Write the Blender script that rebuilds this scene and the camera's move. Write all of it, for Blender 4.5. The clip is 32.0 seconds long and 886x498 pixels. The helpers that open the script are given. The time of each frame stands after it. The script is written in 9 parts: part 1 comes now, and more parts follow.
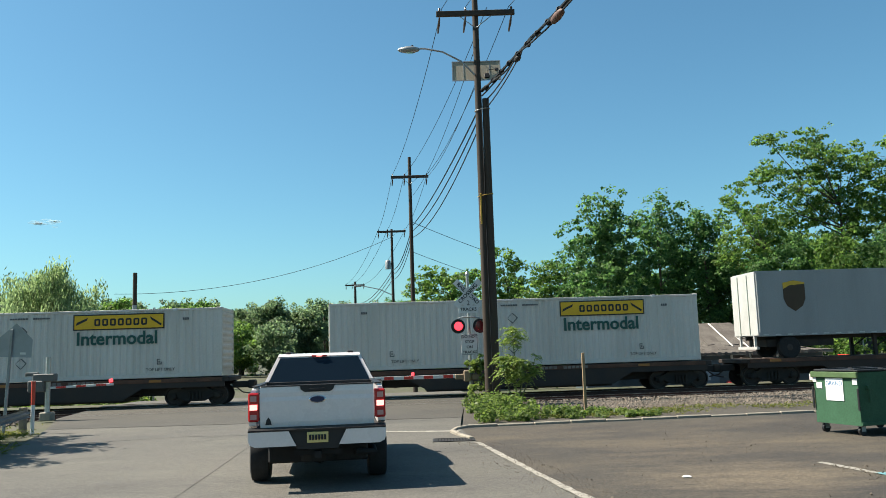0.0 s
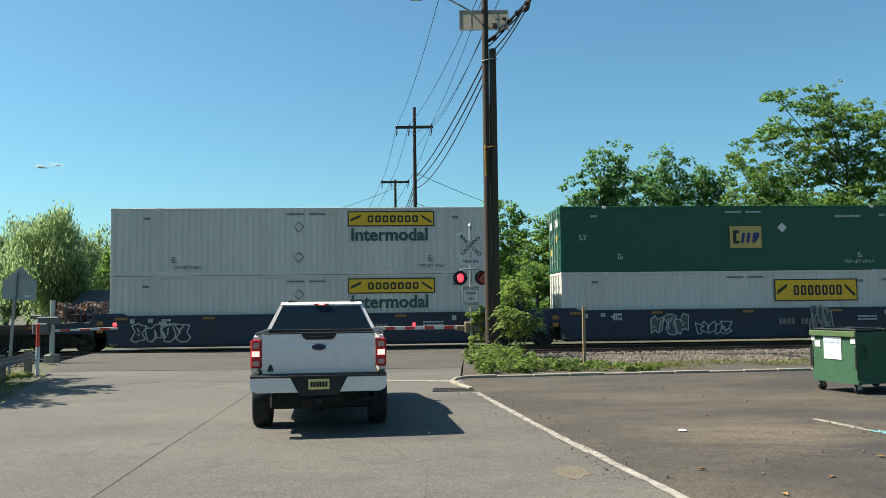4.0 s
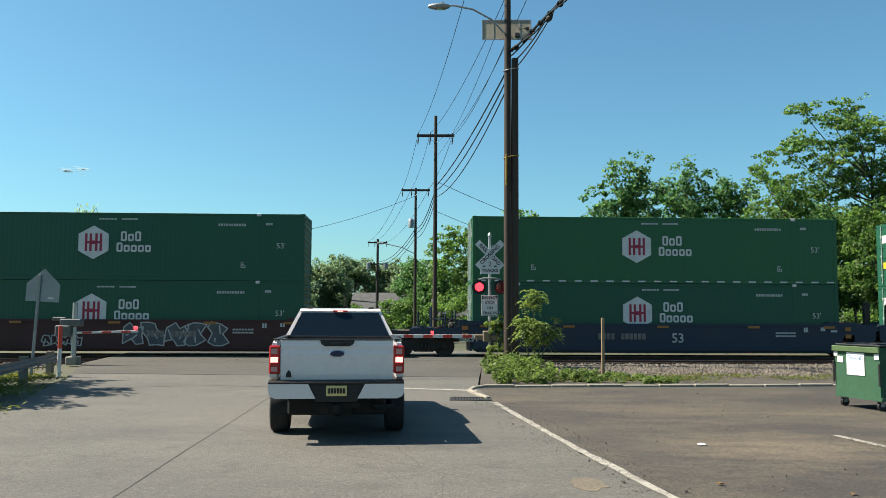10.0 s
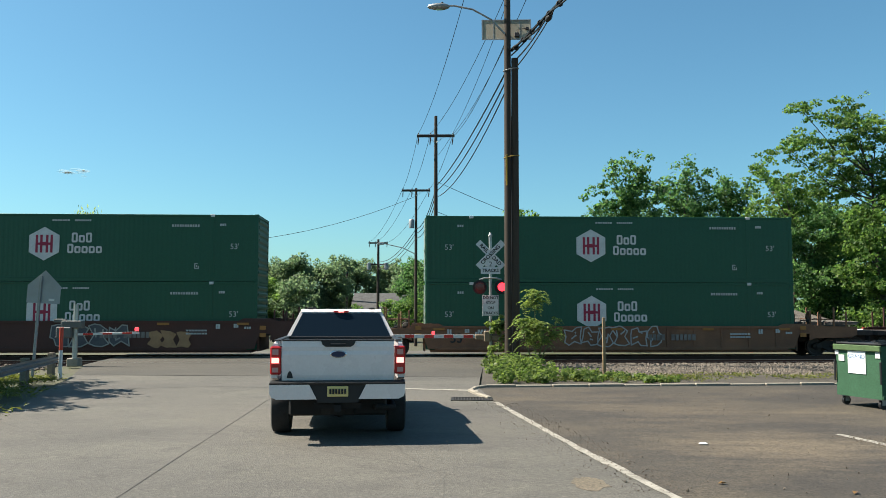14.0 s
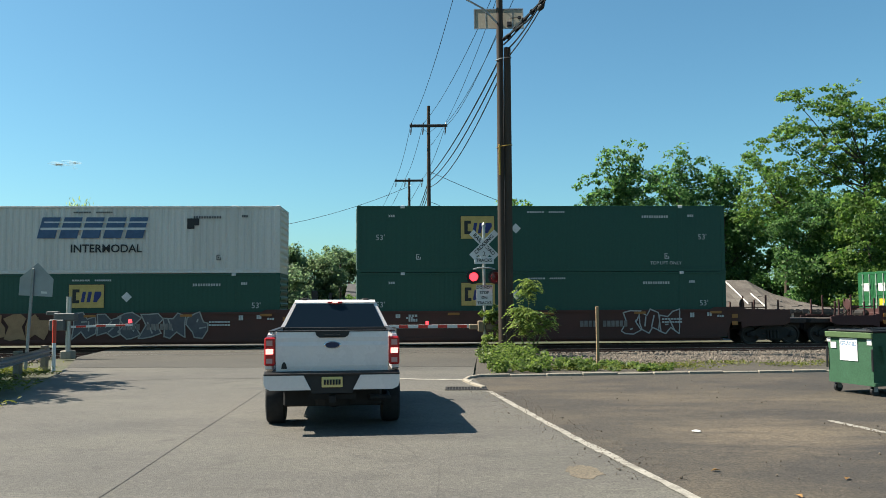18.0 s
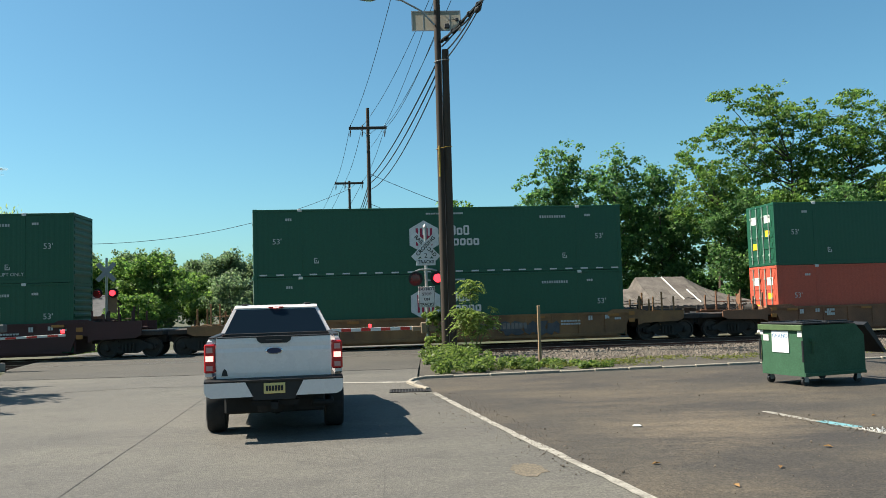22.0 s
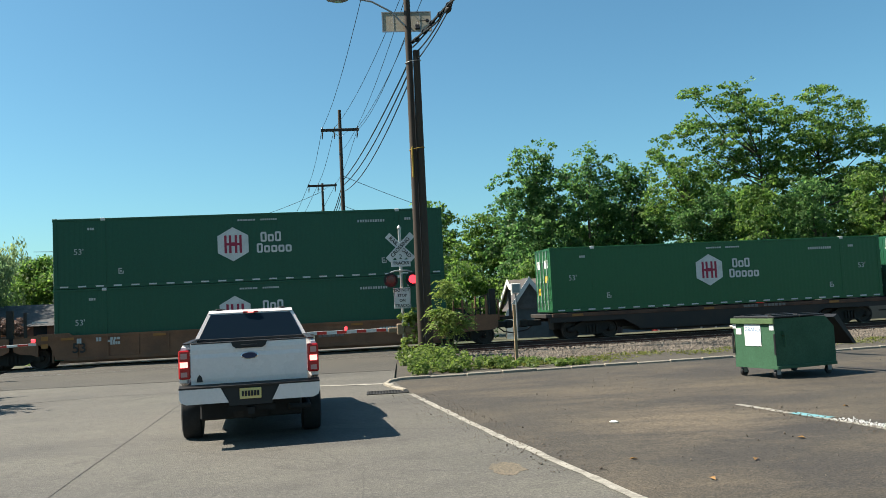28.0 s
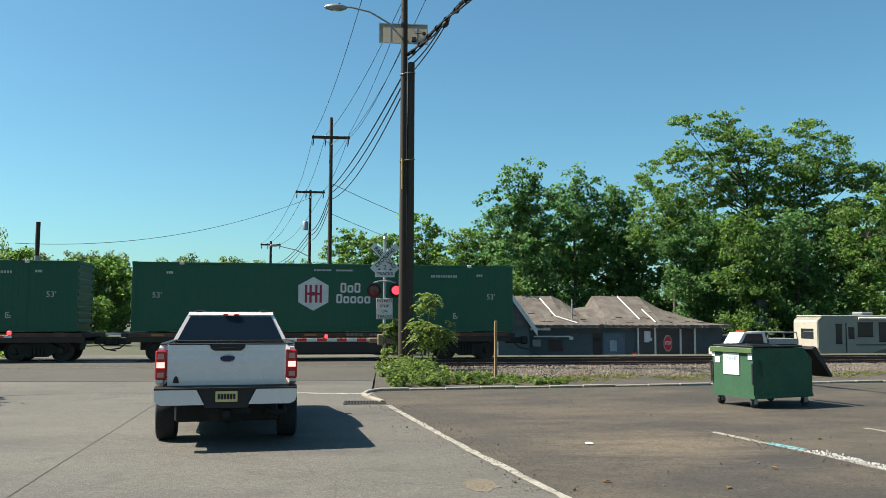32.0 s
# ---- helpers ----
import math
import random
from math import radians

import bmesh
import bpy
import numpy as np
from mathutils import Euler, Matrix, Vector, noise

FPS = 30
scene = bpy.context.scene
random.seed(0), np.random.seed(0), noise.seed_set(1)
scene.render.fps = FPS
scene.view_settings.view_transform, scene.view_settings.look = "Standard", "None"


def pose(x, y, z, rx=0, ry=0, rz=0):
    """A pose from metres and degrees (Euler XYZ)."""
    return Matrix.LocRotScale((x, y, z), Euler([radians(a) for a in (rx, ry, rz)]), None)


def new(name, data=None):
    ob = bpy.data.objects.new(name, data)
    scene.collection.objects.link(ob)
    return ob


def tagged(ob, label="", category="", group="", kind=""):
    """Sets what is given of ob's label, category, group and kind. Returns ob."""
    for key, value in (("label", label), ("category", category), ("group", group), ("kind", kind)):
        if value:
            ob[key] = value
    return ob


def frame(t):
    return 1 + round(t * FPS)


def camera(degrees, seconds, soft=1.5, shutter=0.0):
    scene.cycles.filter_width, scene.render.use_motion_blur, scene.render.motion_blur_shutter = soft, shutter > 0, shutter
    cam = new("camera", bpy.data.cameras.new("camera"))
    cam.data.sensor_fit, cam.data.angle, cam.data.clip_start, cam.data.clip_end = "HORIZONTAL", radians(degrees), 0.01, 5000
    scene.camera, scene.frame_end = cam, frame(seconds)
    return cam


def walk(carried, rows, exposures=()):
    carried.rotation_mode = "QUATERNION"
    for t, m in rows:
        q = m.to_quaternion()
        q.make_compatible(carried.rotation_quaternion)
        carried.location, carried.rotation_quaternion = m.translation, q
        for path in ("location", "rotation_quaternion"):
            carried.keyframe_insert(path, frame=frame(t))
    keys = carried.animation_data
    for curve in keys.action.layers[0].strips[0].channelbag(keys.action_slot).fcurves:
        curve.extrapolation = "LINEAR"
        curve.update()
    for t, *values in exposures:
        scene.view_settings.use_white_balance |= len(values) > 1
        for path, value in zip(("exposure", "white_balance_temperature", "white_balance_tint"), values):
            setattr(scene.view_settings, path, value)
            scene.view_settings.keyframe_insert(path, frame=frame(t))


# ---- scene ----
EYE_Z = 1.95
# seconds, yaw, pitch, roll of the handheld camera, which stays at one place
PATH = [
    (0, -0.14, 7.09, 1.83), (0.5, -0.34, 7.22, 1.75), (1, -0.05, 6.79, 1.61), (1.5, 0.16, 6.04, 1.48),
    (2, -0.23, 4.93, 1.61), (2.5, -0.46, 3.72, 1.20), (4.5, 0.08, 3.73, 0.54), (5, 0.29, 3.72, 0.39),
    (5.5, 0.73, 3.68, 0.04), (6, 0.84, 4.01, -0.07), (6.5, 0.93, 3.91, -0.18), (7, 0.35, 4.32, -0.23),
    (7.5, 0.14, 4.61, -0.17), (8, 0.50, 4.60, -0.28), (8.5, 0.82, 4.42, -0.07), (9, 1.03, 4.31, -0.17),
    (9.5, 1.20, 4.18, -0.13), (10, 1.25, 4.33, -0.28), (10.5, 1.40, 4.18, -0.48), (11, 1.00, 4.77, -0.38),
    (11.5, 1.03, 4.77, 0.02), (12, 1.27, 4.43, 0.03), (12.5, 1.38, 4.41, 0.02), (13, 1.32, 4.49, 0.15),
    (13.5, 1.43, 4.47, 0.36), (14, 1.31, 4.34, -0.05), (14.5, 0.86, 4.46, -0.03), (16.5, 0.75, 4.67, 0.56),
    (17, 0.78, 4.59, 0.66), (17.5, 0.84, 4.01, 0.65), (18, 0.88, 3.65, 0.33), (18.5, 0.89, 3.24, 0.89),
    (19, 0.50, 3.02, 1.14), (19.5, -0.73, 2.88, 0.65), (20, -1.11, 2.56, 0.83), (20.5, -1.44, 3.00, 1.11),
    (21, -2.19, 2.95, 1.36), (21.5, -2.82, 3.34, 1.63), (22, -3.10, 3.71, 1.61), (22.5, -3.16, 3.92, 1.90),
    (23, -3.65, 3.97, 1.88), (23.5, -3.87, 4.20, 1.58), (24, -4.22, 4.32, 1.40), (24.5, -4.33, 4.24, 1.34),
    (25, -4.00, 3.56, 1.99), (25.5, -3.66, 2.81, 2.36), (27.5, -4.42, 3.57, 3.42), (28, -4.79, 3.69, 2.78),
    (28.5, -4.95, 4.08, 1.73), (29, -5.23, 4.42, 0.88), (29.5, -5.51, 4.59, 0.81), (30, -5.63, 4.91, 0.48),
    (30.5, -5.81, 4.83, 0.29), (31, -5.92, 4.82, 0.07), (31.5, -6.02, 4.81, -0.24), (32, -6.04, 4.58, -0.15),
]

cam = camera(56.52, 32.0, soft=0.72)
walk(cam, [(t, pose(0, 0, EYE_Z, 90 + p, r, y)) for t, y, p, r in PATH])

# seconds, metres that the train has run to the left
RUN = [
    (0, 4.75), (1, 26.99), (2, 49.37), (4.5, 105.45), (5, 116.70), (5.5, 127.97), (6, 139.12), (7, 161.35),
    (8, 183.58), (9, 205.94), (10, 228.12), (11, 250.14), (12, 272.29), (13, 294.51), (14, 316.02), (14.5, 326.96),
    (16.5, 370.78), (17, 381.75), (18, 403.88), (19, 425.38), (20, 447.51), (21, 469.67), (22, 491.77), (23, 513.81),
    (24, 535.30), (25, 556.65), (25.5, 567.61), (27.5, 611.67), (28, 622.74), (29, 644.69), (30, 666.13), (31, 688.01),
    (32, 709.96),
]
TRACK_YAW = 3.505
TRACK_Y = 35.71          # near side of the containers, straight ahead
TC, TS = math.cos(radians(TRACK_YAW)), math.sin(radians(TRACK_YAW))


def along(s, d, z=0.0):
    """A place s metres along the tracks and d metres behind the containers' near side."""
    return Vector((s * TC - d * TS, TRACK_Y + s * TS + d * TC, z))


# ---- daylight ----
SUN_TRAVEL = Vector((0.82, -0.11, -1.0)).normalized()
sun = new("sun", bpy.data.lights.new("sun", "SUN"))
sun.data.energy, sun.data.angle, sun.data.color = 5.0, radians(0.55), (1.0, 0.92, 0.79)
sun.rotation_mode = "QUATERNION"
sun.rotation_quaternion = SUN_TRAVEL.to_track_quat("-Z", "Y")
sun.location = (-40, -6, 50)

world = bpy.data.worlds.new("world")
scene.world = world
world.use_nodes = True
wn, wl = world.node_tree.nodes, world.node_tree.links
sky = wn.new("ShaderNodeTexSky")
sky.sky_type, sky.sun_disc = "NISHITA", False
sky.sun_elevation = math.asin(-SUN_TRAVEL.z)
sky.sun_rotation = math.atan2(-SUN_TRAVEL.x, -SUN_TRAVEL.y)
sky.air_density, sky.dust_density, sky.ozone_density = 1.0, 0.9, 2.6
tone = wn.new("ShaderNodeMix")
tone.data_type, tone.blend_type = "RGBA", "MULTIPLY"
tone.inputs[0].default_value = 1.0
tone.inputs[7].default_value = (0.622, 0.985, 0.982, 1)
wl.new(sky.outputs[0], tone.inputs[6])
wl.new(tone.outputs[2], wn["Background"].inputs[0])
wn["Background"].inputs[1].default_value = 0.062
scene.view_settings.exposure = 1.25

# ---- materials ----
MATS = {}


def nodes_of(name):
    m = bpy.data.materials.new(name)
    m.use_nodes = True
    return m, m.node_tree.nodes, m.node_tree.links, m.node_tree.nodes["Principled BSDF"]


def surf(name, colour, rough=0.6, metal=0.0, vary=0.12, scale=3.0, fine=40.0, bump=0.0, tint=None, spec=0.4, streak=0.0, coat=0.0):
    """A surface with large blotches towards tint, fine grain, optional vertical streaks and relief."""
    if name in MATS:
        return MATS[name]
    m, n, l, b = nodes_of(name)
    tc = n.new("ShaderNodeTexCoord")
    big = n.new("ShaderNodeTexNoise")
    big.inputs["Scale"].default_value, big.inputs["Detail"].default_value, big.inputs["Roughness"].default_value = scale, 6, 0.65
    small = n.new("ShaderNodeTexNoise")
    small.inputs["Scale"].default_value, small.inputs["Detail"].default_value = fine, 4
    l.new(tc.outputs["Object"], small.inputs["Vector"])
    if streak:
        mp = n.new("ShaderNodeMapping")
        mp.inputs["Scale"].default_value = (1, 1, 1 - streak)
        l.new(tc.outputs["Object"], mp.inputs[0])
        l.new(mp.outputs[0], big.inputs["Vector"])
    else:
        l.new(tc.outputs["Object"], big.inputs["Vector"])
    t = tint or tuple(c * 0.55 for c in colour)
    ramp = n.new("ShaderNodeValToRGB")
    ramp.color_ramp.elements[0].position, ramp.color_ramp.elements[1].position = 0.38, 0.72
    ramp.color_ramp.elements[0].color, ramp.color_ramp.elements[1].color = (*colour, 1), (*t, 1)
    mix0 = n.new("ShaderNodeMix")
    mix0.data_type = "RGBA"
    mix0.inputs[0].default_value = min(1, vary * 3)
    mix0.inputs[6].default_value = (*colour, 1)
    l.new(big.outputs[0], ramp.inputs[0])
    l.new(ramp.outputs[0], mix0.inputs[7])
    hsv = n.new("ShaderNodeHueSaturation")
    mr = n.new("ShaderNodeMapRange")
    mr.inputs[3].default_value, mr.inputs[4].default_value = 1 - vary * 1.5, 1 + vary * 1.5
    l.new(small.outputs[0], mr.inputs[0])
    l.new(mr.outputs[0], hsv.inputs["Value"])
    l.new(mix0.outputs[2], hsv.inputs["Color"])
    l.new(hsv.outputs[0], b.inputs["Base Color"])
    rr = n.new("ShaderNodeMapRange")
    rr.inputs[3].default_value, rr.inputs[4].default_value = max(0.03, rough - 0.12), min(1, rough + 0.12)
    l.new(big.outputs[0], rr.inputs[0])
    l.new(rr.outputs[0], b.inputs["Roughness"])
    b.inputs["Metallic"].default_value = metal
    b.inputs["Specular IOR Level"].default_value = spec
    b.inputs["Coat Weight"].default_value = coat
    if bump:
        bp = n.new("ShaderNodeBump")
        bp.inputs["Strength"].default_value, bp.inputs["Distance"].default_value = bump, 0.02
        l.new(small.outputs[0], bp.inputs["Height"])
        l.new(bp.outputs[0], b.inputs["Normal"])
    MATS[name] = m
    return m


def glow(name, colour, strength):
    if name not in MATS:
        m, n, l, b = nodes_of(name)
        b.inputs["Base Color"].default_value = (*colour, 1)
        b.inputs["Emission Color"].default_value = (*colour, 1)
        b.inputs["Emission Strength"].default_value = strength
        b.inputs["Roughness"].default_value = 0.3
        MATS[name] = m
    return MATS[name]


def glass(name, colour, rough=0.05, trans=0.0):
    if name not in MATS:
        m, n, l, b = nodes_of(name)
        b.inputs["Base Color"].default_value = (*colour, 1)
        b.inputs["Roughness"].default_value = rough
        b.inputs["Transmission Weight"].default_value = trans
        b.inputs["IOR"].default_value = 1.5
        MATS[name] = m
    return MATS[name]


def asphalt(name, colour, stain, grain=0.35, crack=True, dust=None, spot=None):
    """Worn asphalt: stones, pale and dark patches, dust and fine cracks."""
    m, n, l, b = nodes_of(name)
    tc = n.new("ShaderNodeTexCoord")

    def noise_at(scale, detail=5, rough=0.6):
        t = n.new("ShaderNodeTexNoise")
        t.inputs["Scale"].default_value, t.inputs["Detail"].default_value, t.inputs["Roughness"].default_value = scale, detail, rough
        l.new(tc.outputs["Object"], t.inputs["Vector"])
        return t

    def mix(a, c, fac):
        x = n.new("ShaderNodeMix")
        x.data_type = "RGBA"
        for sock, v in ((6, a), (7, c)):
            if isinstance(v, tuple):
                x.inputs[sock].default_value = (*v, 1)
            else:
                l.new(v, x.inputs[sock])
        l.new(fac, x.inputs[0])
        return x.outputs[2]

    def band(out, lo, hi, to=1.0):
        r = n.new("ShaderNodeMapRange")
        r.inputs[1].default_value, r.inputs[2].default_value, r.inputs[4].default_value = lo, hi, to
        l.new(out, r.inputs[0])
        return r.outputs[0]
    c = mix(colour, stain, band(noise_at(0.28, 7).outputs[0], 0.42, 0.68))
    if dust:
        dn = noise_at(0.34, 10, 0.74)
        mp = n.new("ShaderNodeMapping")
        mp.inputs["Scale"].default_value = (0.45, 1.0, 1.0)
        l.new(tc.outputs["Object"], mp.inputs[0])
        l.new(mp.outputs[0], dn.inputs["Vector"])
        c = mix(c, dust, band(dn.outputs[0], 0.45, 0.64, 0.9))
    if spot:
        # a dusty stain round one place, with a ragged streaky edge
        ms = n.new("ShaderNodeMapping")
        ms.inputs["Location"].default_value = (-spot[0] / spot[2], -spot[1] / spot[3], 0)
        ms.inputs["Scale"].default_value = (1 / spot[2], 1 / spot[3], 0)
        l.new(tc.outputs["Object"], ms.inputs[0])
        ln = n.new("ShaderNodeVectorMath")
        ln.operation = "LENGTH"
        l.new(ms.outputs[0], ln.inputs[0])
        rag = n.new("ShaderNodeTexNoise")
        rag.inputs["Scale"].default_value, rag.inputs["Detail"].default_value, rag.inputs["Roughness"].default_value = 1.1, 9, 0.75
        mr2 = n.new("ShaderNodeMapping")
        mr2.inputs["Scale"].default_value = (0.5, 1.6, 1)
        mr2.inputs["Rotation"].default_value = (0, 0, 0.35)
        l.new(tc.outputs["Object"], mr2.inputs[0])
        l.new(mr2.outputs[0], rag.inputs["Vector"])
        ad = n.new("ShaderNodeMath")
        ad.operation = "MULTIPLY_ADD"
        ad.inputs[1].default_value = 2.6
        l.new(rag.outputs[0], ad.inputs[0])
        l.new(ln.outputs["Value"], ad.inputs[2])
        c = mix(c, tuple(v * 1.25 for v in dust), band(ad.outputs[0], 2.15, 1.45, 0.8))
    c = mix(c, tuple(v * 0.5 for v in colour), band(noise_at(1.3, 6).outputs[0], 0.56, 0.72, 0.6))
    c = mix(c, tuple(min(1, v * 1.7) for v in colour), band(noise_at(9, 5, 0.75).outputs[0], 0.54, 0.7, 0.6))
    c = mix(c, tuple(v * 0.45 for v in colour), band(noise_at(17, 5, 0.75).outputs[0], 0.53, 0.68, 0.6))
    v = n.new("ShaderNodeTexVoronoi")
    v.inputs["Scale"].default_value = 55
    l.new(tc.outputs["Object"], v.inputs["Vector"])
    stones = n.new("ShaderNodeHueSaturation")
    mr = n.new("ShaderNodeMapRange")
    mr.inputs[3].default_value, mr.inputs[4].default_value = 1 - grain, 1 + grain
    l.new(v.outputs["Color"], mr.inputs[0])
    l.new(mr.outputs[0], stones.inputs["Value"])
    l.new(c, stones.inputs["Color"])
    c = stones.outputs[0]
    if crack:
        e = n.new("ShaderNodeTexVoronoi")
        e.feature = "DISTANCE_TO_EDGE"
        e.inputs["Scale"].default_value = 0.33
        w = n.new("ShaderNodeMix")
        w.data_type = "VECTOR"
        w.inputs[0].default_value = 0.1
        l.new(tc.outputs["Object"], w.inputs[4])
        l.new(noise_at(1.6, 6).outputs["Color"], w.inputs[5])
        l.new(w.outputs[1], e.inputs["Vector"])
        c = mix(c, tuple(k * 0.3 for k in colour), band(e.outputs[0], 0.004, 0.0, 0.4))
    l.new(c, b.inputs["Base Color"])
    b.inputs["Roughness"].default_value = 0.85
    bp = n.new("ShaderNodeBump")
    bp.inputs["Strength"].default_value, bp.inputs["Distance"].default_value = 0.5, 0.008
    l.new(v.outputs[0], bp.inputs["Height"])
    l.new(bp.outputs[0], b.inputs["Normal"])
    MATS[name] = m
    return m


def leafy(name, dark, light, shine=0.45, glowthrough=0.35):
    """Leaves: each one its own green, part of the light comes through."""
    m, n, l, b = nodes_of(name)
    g = n.new("ShaderNodeNewGeometry")
    r = n.new("ShaderNodeValToRGB")
    r.color_ramp.elements[0].color, r.color_ramp.elements[1].color = (*dark, 1), (*light, 1)
    l.new(g.outputs["Random Per Island"], r.inputs[0])
    l.new(r.outputs[0], b.inputs["Base Color"])
    b.inputs["Roughness"].default_value = shine
    b.inputs["Specular IOR Level"].default_value = 0.2
    tr = n.new("ShaderNodeBsdfTranslucent")
    hs = n.new("ShaderNodeHueSaturation")
    hs.inputs["Saturation"].default_value, hs.inputs["Value"].default_value = 1.15, 1.55
    l.new(r.outputs[0], hs.inputs["Color"])
    l.new(hs.outputs[0], tr.inputs[0])
    mx = n.new("ShaderNodeMixShader")
    mx.inputs[0].default_value = glowthrough
    l.new(b.outputs[0], mx.inputs[1])
    l.new(tr.outputs[0], mx.inputs[2])
    l.new(mx.outputs[0], n["Material Output"].inputs[0])
    MATS[name] = m
    return m


# ---- mesh building ----
class Shape:
    """Vertices and faces of one mesh."""

    def __init__(self):
        self.v, self.f = [], []

    def add(self, verts, faces):
        k = len(self.v)
        self.v.extend(tuple(p) for p in verts)
        self.f.extend(tuple(k + i for i in f) for f in faces)
        return self

    def box(self, x0, x1, y0, y1, z0, z1, c=0.0):
        """A box with its edges cut by c."""
        if c <= 0:
            p = [(x, y, z) for x in (x0, x1) for y in (y0, y1) for z in (z0, z1)]
            return self.add(p, [(0, 1, 3, 2), (4, 6, 7, 5), (0, 4, 5, 1), (2, 3, 7, 6), (0, 2, 6, 4), (1, 5, 7, 3)])
        p, idx = [], {}
        for i, x in enumerate((x0, x1)):
            for j, y in enumerate((y0, y1)):
                for k, z in enumerate((z0, z1)):
                    sx, sy, sz = (c, -c)[i], (c, -c)[j], (c, -c)[k]
                    for a, q in enumerate(((x, y + sy, z + sz), (x + sx, y, z + sz), (x + sx, y + sy, z))):
                        idx[i, j, k, a] = len(p)
                        p.append(q)
        f = []
        for i in (0, 1):
            f.append([idx[i, j, k, 0] for j, k in ((0, 0), (0, 1), (1, 1), (1, 0))][::(1, -1)[i]])
            f.append([idx[j, i, k, 1] for j, k in ((0, 0), (1, 0), (1, 1), (0, 1))][::(1, -1)[i]])
            f.append([idx[j, k, i, 2] for j, k in ((0, 0), (0, 1), (1, 1), (1, 0))][::(1, -1)[i]])
        for i in (0, 1):
            for j in (0, 1):
                f.append([idx[i, j, 0, 0], idx[i, j, 0, 1], idx[i, j, 1, 1], idx[i, j, 1, 0]])
                f.append([idx[i, 0, j, 0], idx[i, 0, j, 2], idx[i, 1, j, 2], idx[i, 1, j, 0]])
                f.append([idx[0, i, j, 1], idx[0, i, j, 2], idx[1, i, j, 2], idx[1, i, j, 1]])
                for k in (0, 1):
                    f.append([idx[i, j, k, 0], idx[i, j, k, 1], idx[i, j, k, 2]])
        return self.add(p, f)

    def prism(self, outline, axis, a0, a1):
        """An outline of two coordinates, drawn out along the third axis from a0 to a1."""
        def put(u, w, a):
            return {"x": (a, u, w), "y": (u, a, w), "z": (u, w, a)}[axis]
        n = len(outline)
        p = [put(u, w, a0) for u, w in outline] + [put(u, w, a1) for u, w in outline]
        f = [tuple(range(n)), tuple(range(2 * n - 1, n - 1, -1))]
        f += [(i, n + i, n + (i + 1) % n, (i + 1) % n) for i in range(n)]
        return self.add(p, f)

    def tube(self, pts, radii, n=8, caps=True):
        """A round bar through pts; radii: one for all or one each."""
        pts = [Vector(p) for p in pts]
        if not isinstance(radii, (list, tuple)):
            radii = [radii] * len(pts)
        p, f = [], []
        for i, q in enumerate(pts):
            d = (pts[min(i + 1, len(pts) - 1)] - pts[max(i - 1, 0)]).normalized()
            u = d.orthogonal().normalized() if i == 0 else (u - d * u.dot(d)).normalized()
            w = d.cross(u)
            p += [q + (u * math.cos(a) + w * math.sin(a)) * radii[i] for a in (2 * math.pi * k / n for k in range(n))]
        for i in range(len(pts) - 1):
            f += [(i * n + k, i * n + (k + 1) % n, (i + 1) * n + (k + 1) % n, (i + 1) * n + k) for k in range(n)]
        if caps:
            f += [tuple(range(n - 1, -1, -1)), tuple(range((len(pts) - 1) * n, len(pts) * n))]
        return self.add(p, f)

    def lathe(self, prof, axis="y", centre=(0, 0, 0), n=20):
        """A profile of (radius, along) turned round an axis."""
        p, f = [], []
        cx, cy, cz = centre
        for r, a in prof:
            for k in range(n):
                c, s = r * math.cos(2 * math.pi * k / n), r * math.sin(2 * math.pi * k / n)
                p.append({"x": (cx + a, cy + c, cz + s), "y": (cx + c, cy + a, cz - s), "z": (cx + c, cy + s, cz + a)}[axis])
        for i in range(len(prof) - 1):
            f += [(i * n + k, i * n + (k + 1) % n, (i + 1) * n + (k + 1) % n, (i + 1) * n + k) for k in range(n)]
        f += [tuple(range(n - 1, -1, -1)), tuple(range((len(prof) - 1) * n, len(prof) * n))]
        return self.add(p, f)

    def quad(self, a, b, c, d):
        return self.add((a, b, c, d), [(0, 1, 2, 3)])

    def moved(self, m):
        s = Shape()
        s.v, s.f = [tuple(m @ Vector(p)) for p in self.v], list(self.f)
        return s

    def join(self, other):
        return self.add(other.v, other.f)

    def mesh(self, name, material, smooth=False):
        me = bpy.data.meshes.new(name)
        me.from_pydata(self.v, [], self.f)
        me.materials.append(material)
        if smooth:
            me.shade_smooth()
            me.set_sharp_from_angle(angle=radians(38))
        return me


def part(name, shape, material, parent=None, label="", smooth=False, at=None):
    """One mesh object from a Shape or a mesh, under a thing or a part."""
    me = shape if isinstance(shape, bpy.types.Mesh) else shape.mesh(name, material, smooth)
    ob = new(name, me)
    ob.parent = parent
    if at is not None:
        ob.matrix_basis = at
    return tagged(ob, label=label) if label else ob


def thing(name, label, category, at=None, group="", kind=""):
    ob = new(name)
    ob.empty_display_size = 0.2
    if at is not None:
        ob.matrix_basis = at
    return tagged(ob, label, category, group, kind)


def structure(name, shape, material, label, category, smooth=False, kind="structure", at=None):
    ob = part(name, shape, material, None, smooth=smooth, at=at)
    return tagged(ob, label, category, kind=kind)


WORDS = {}


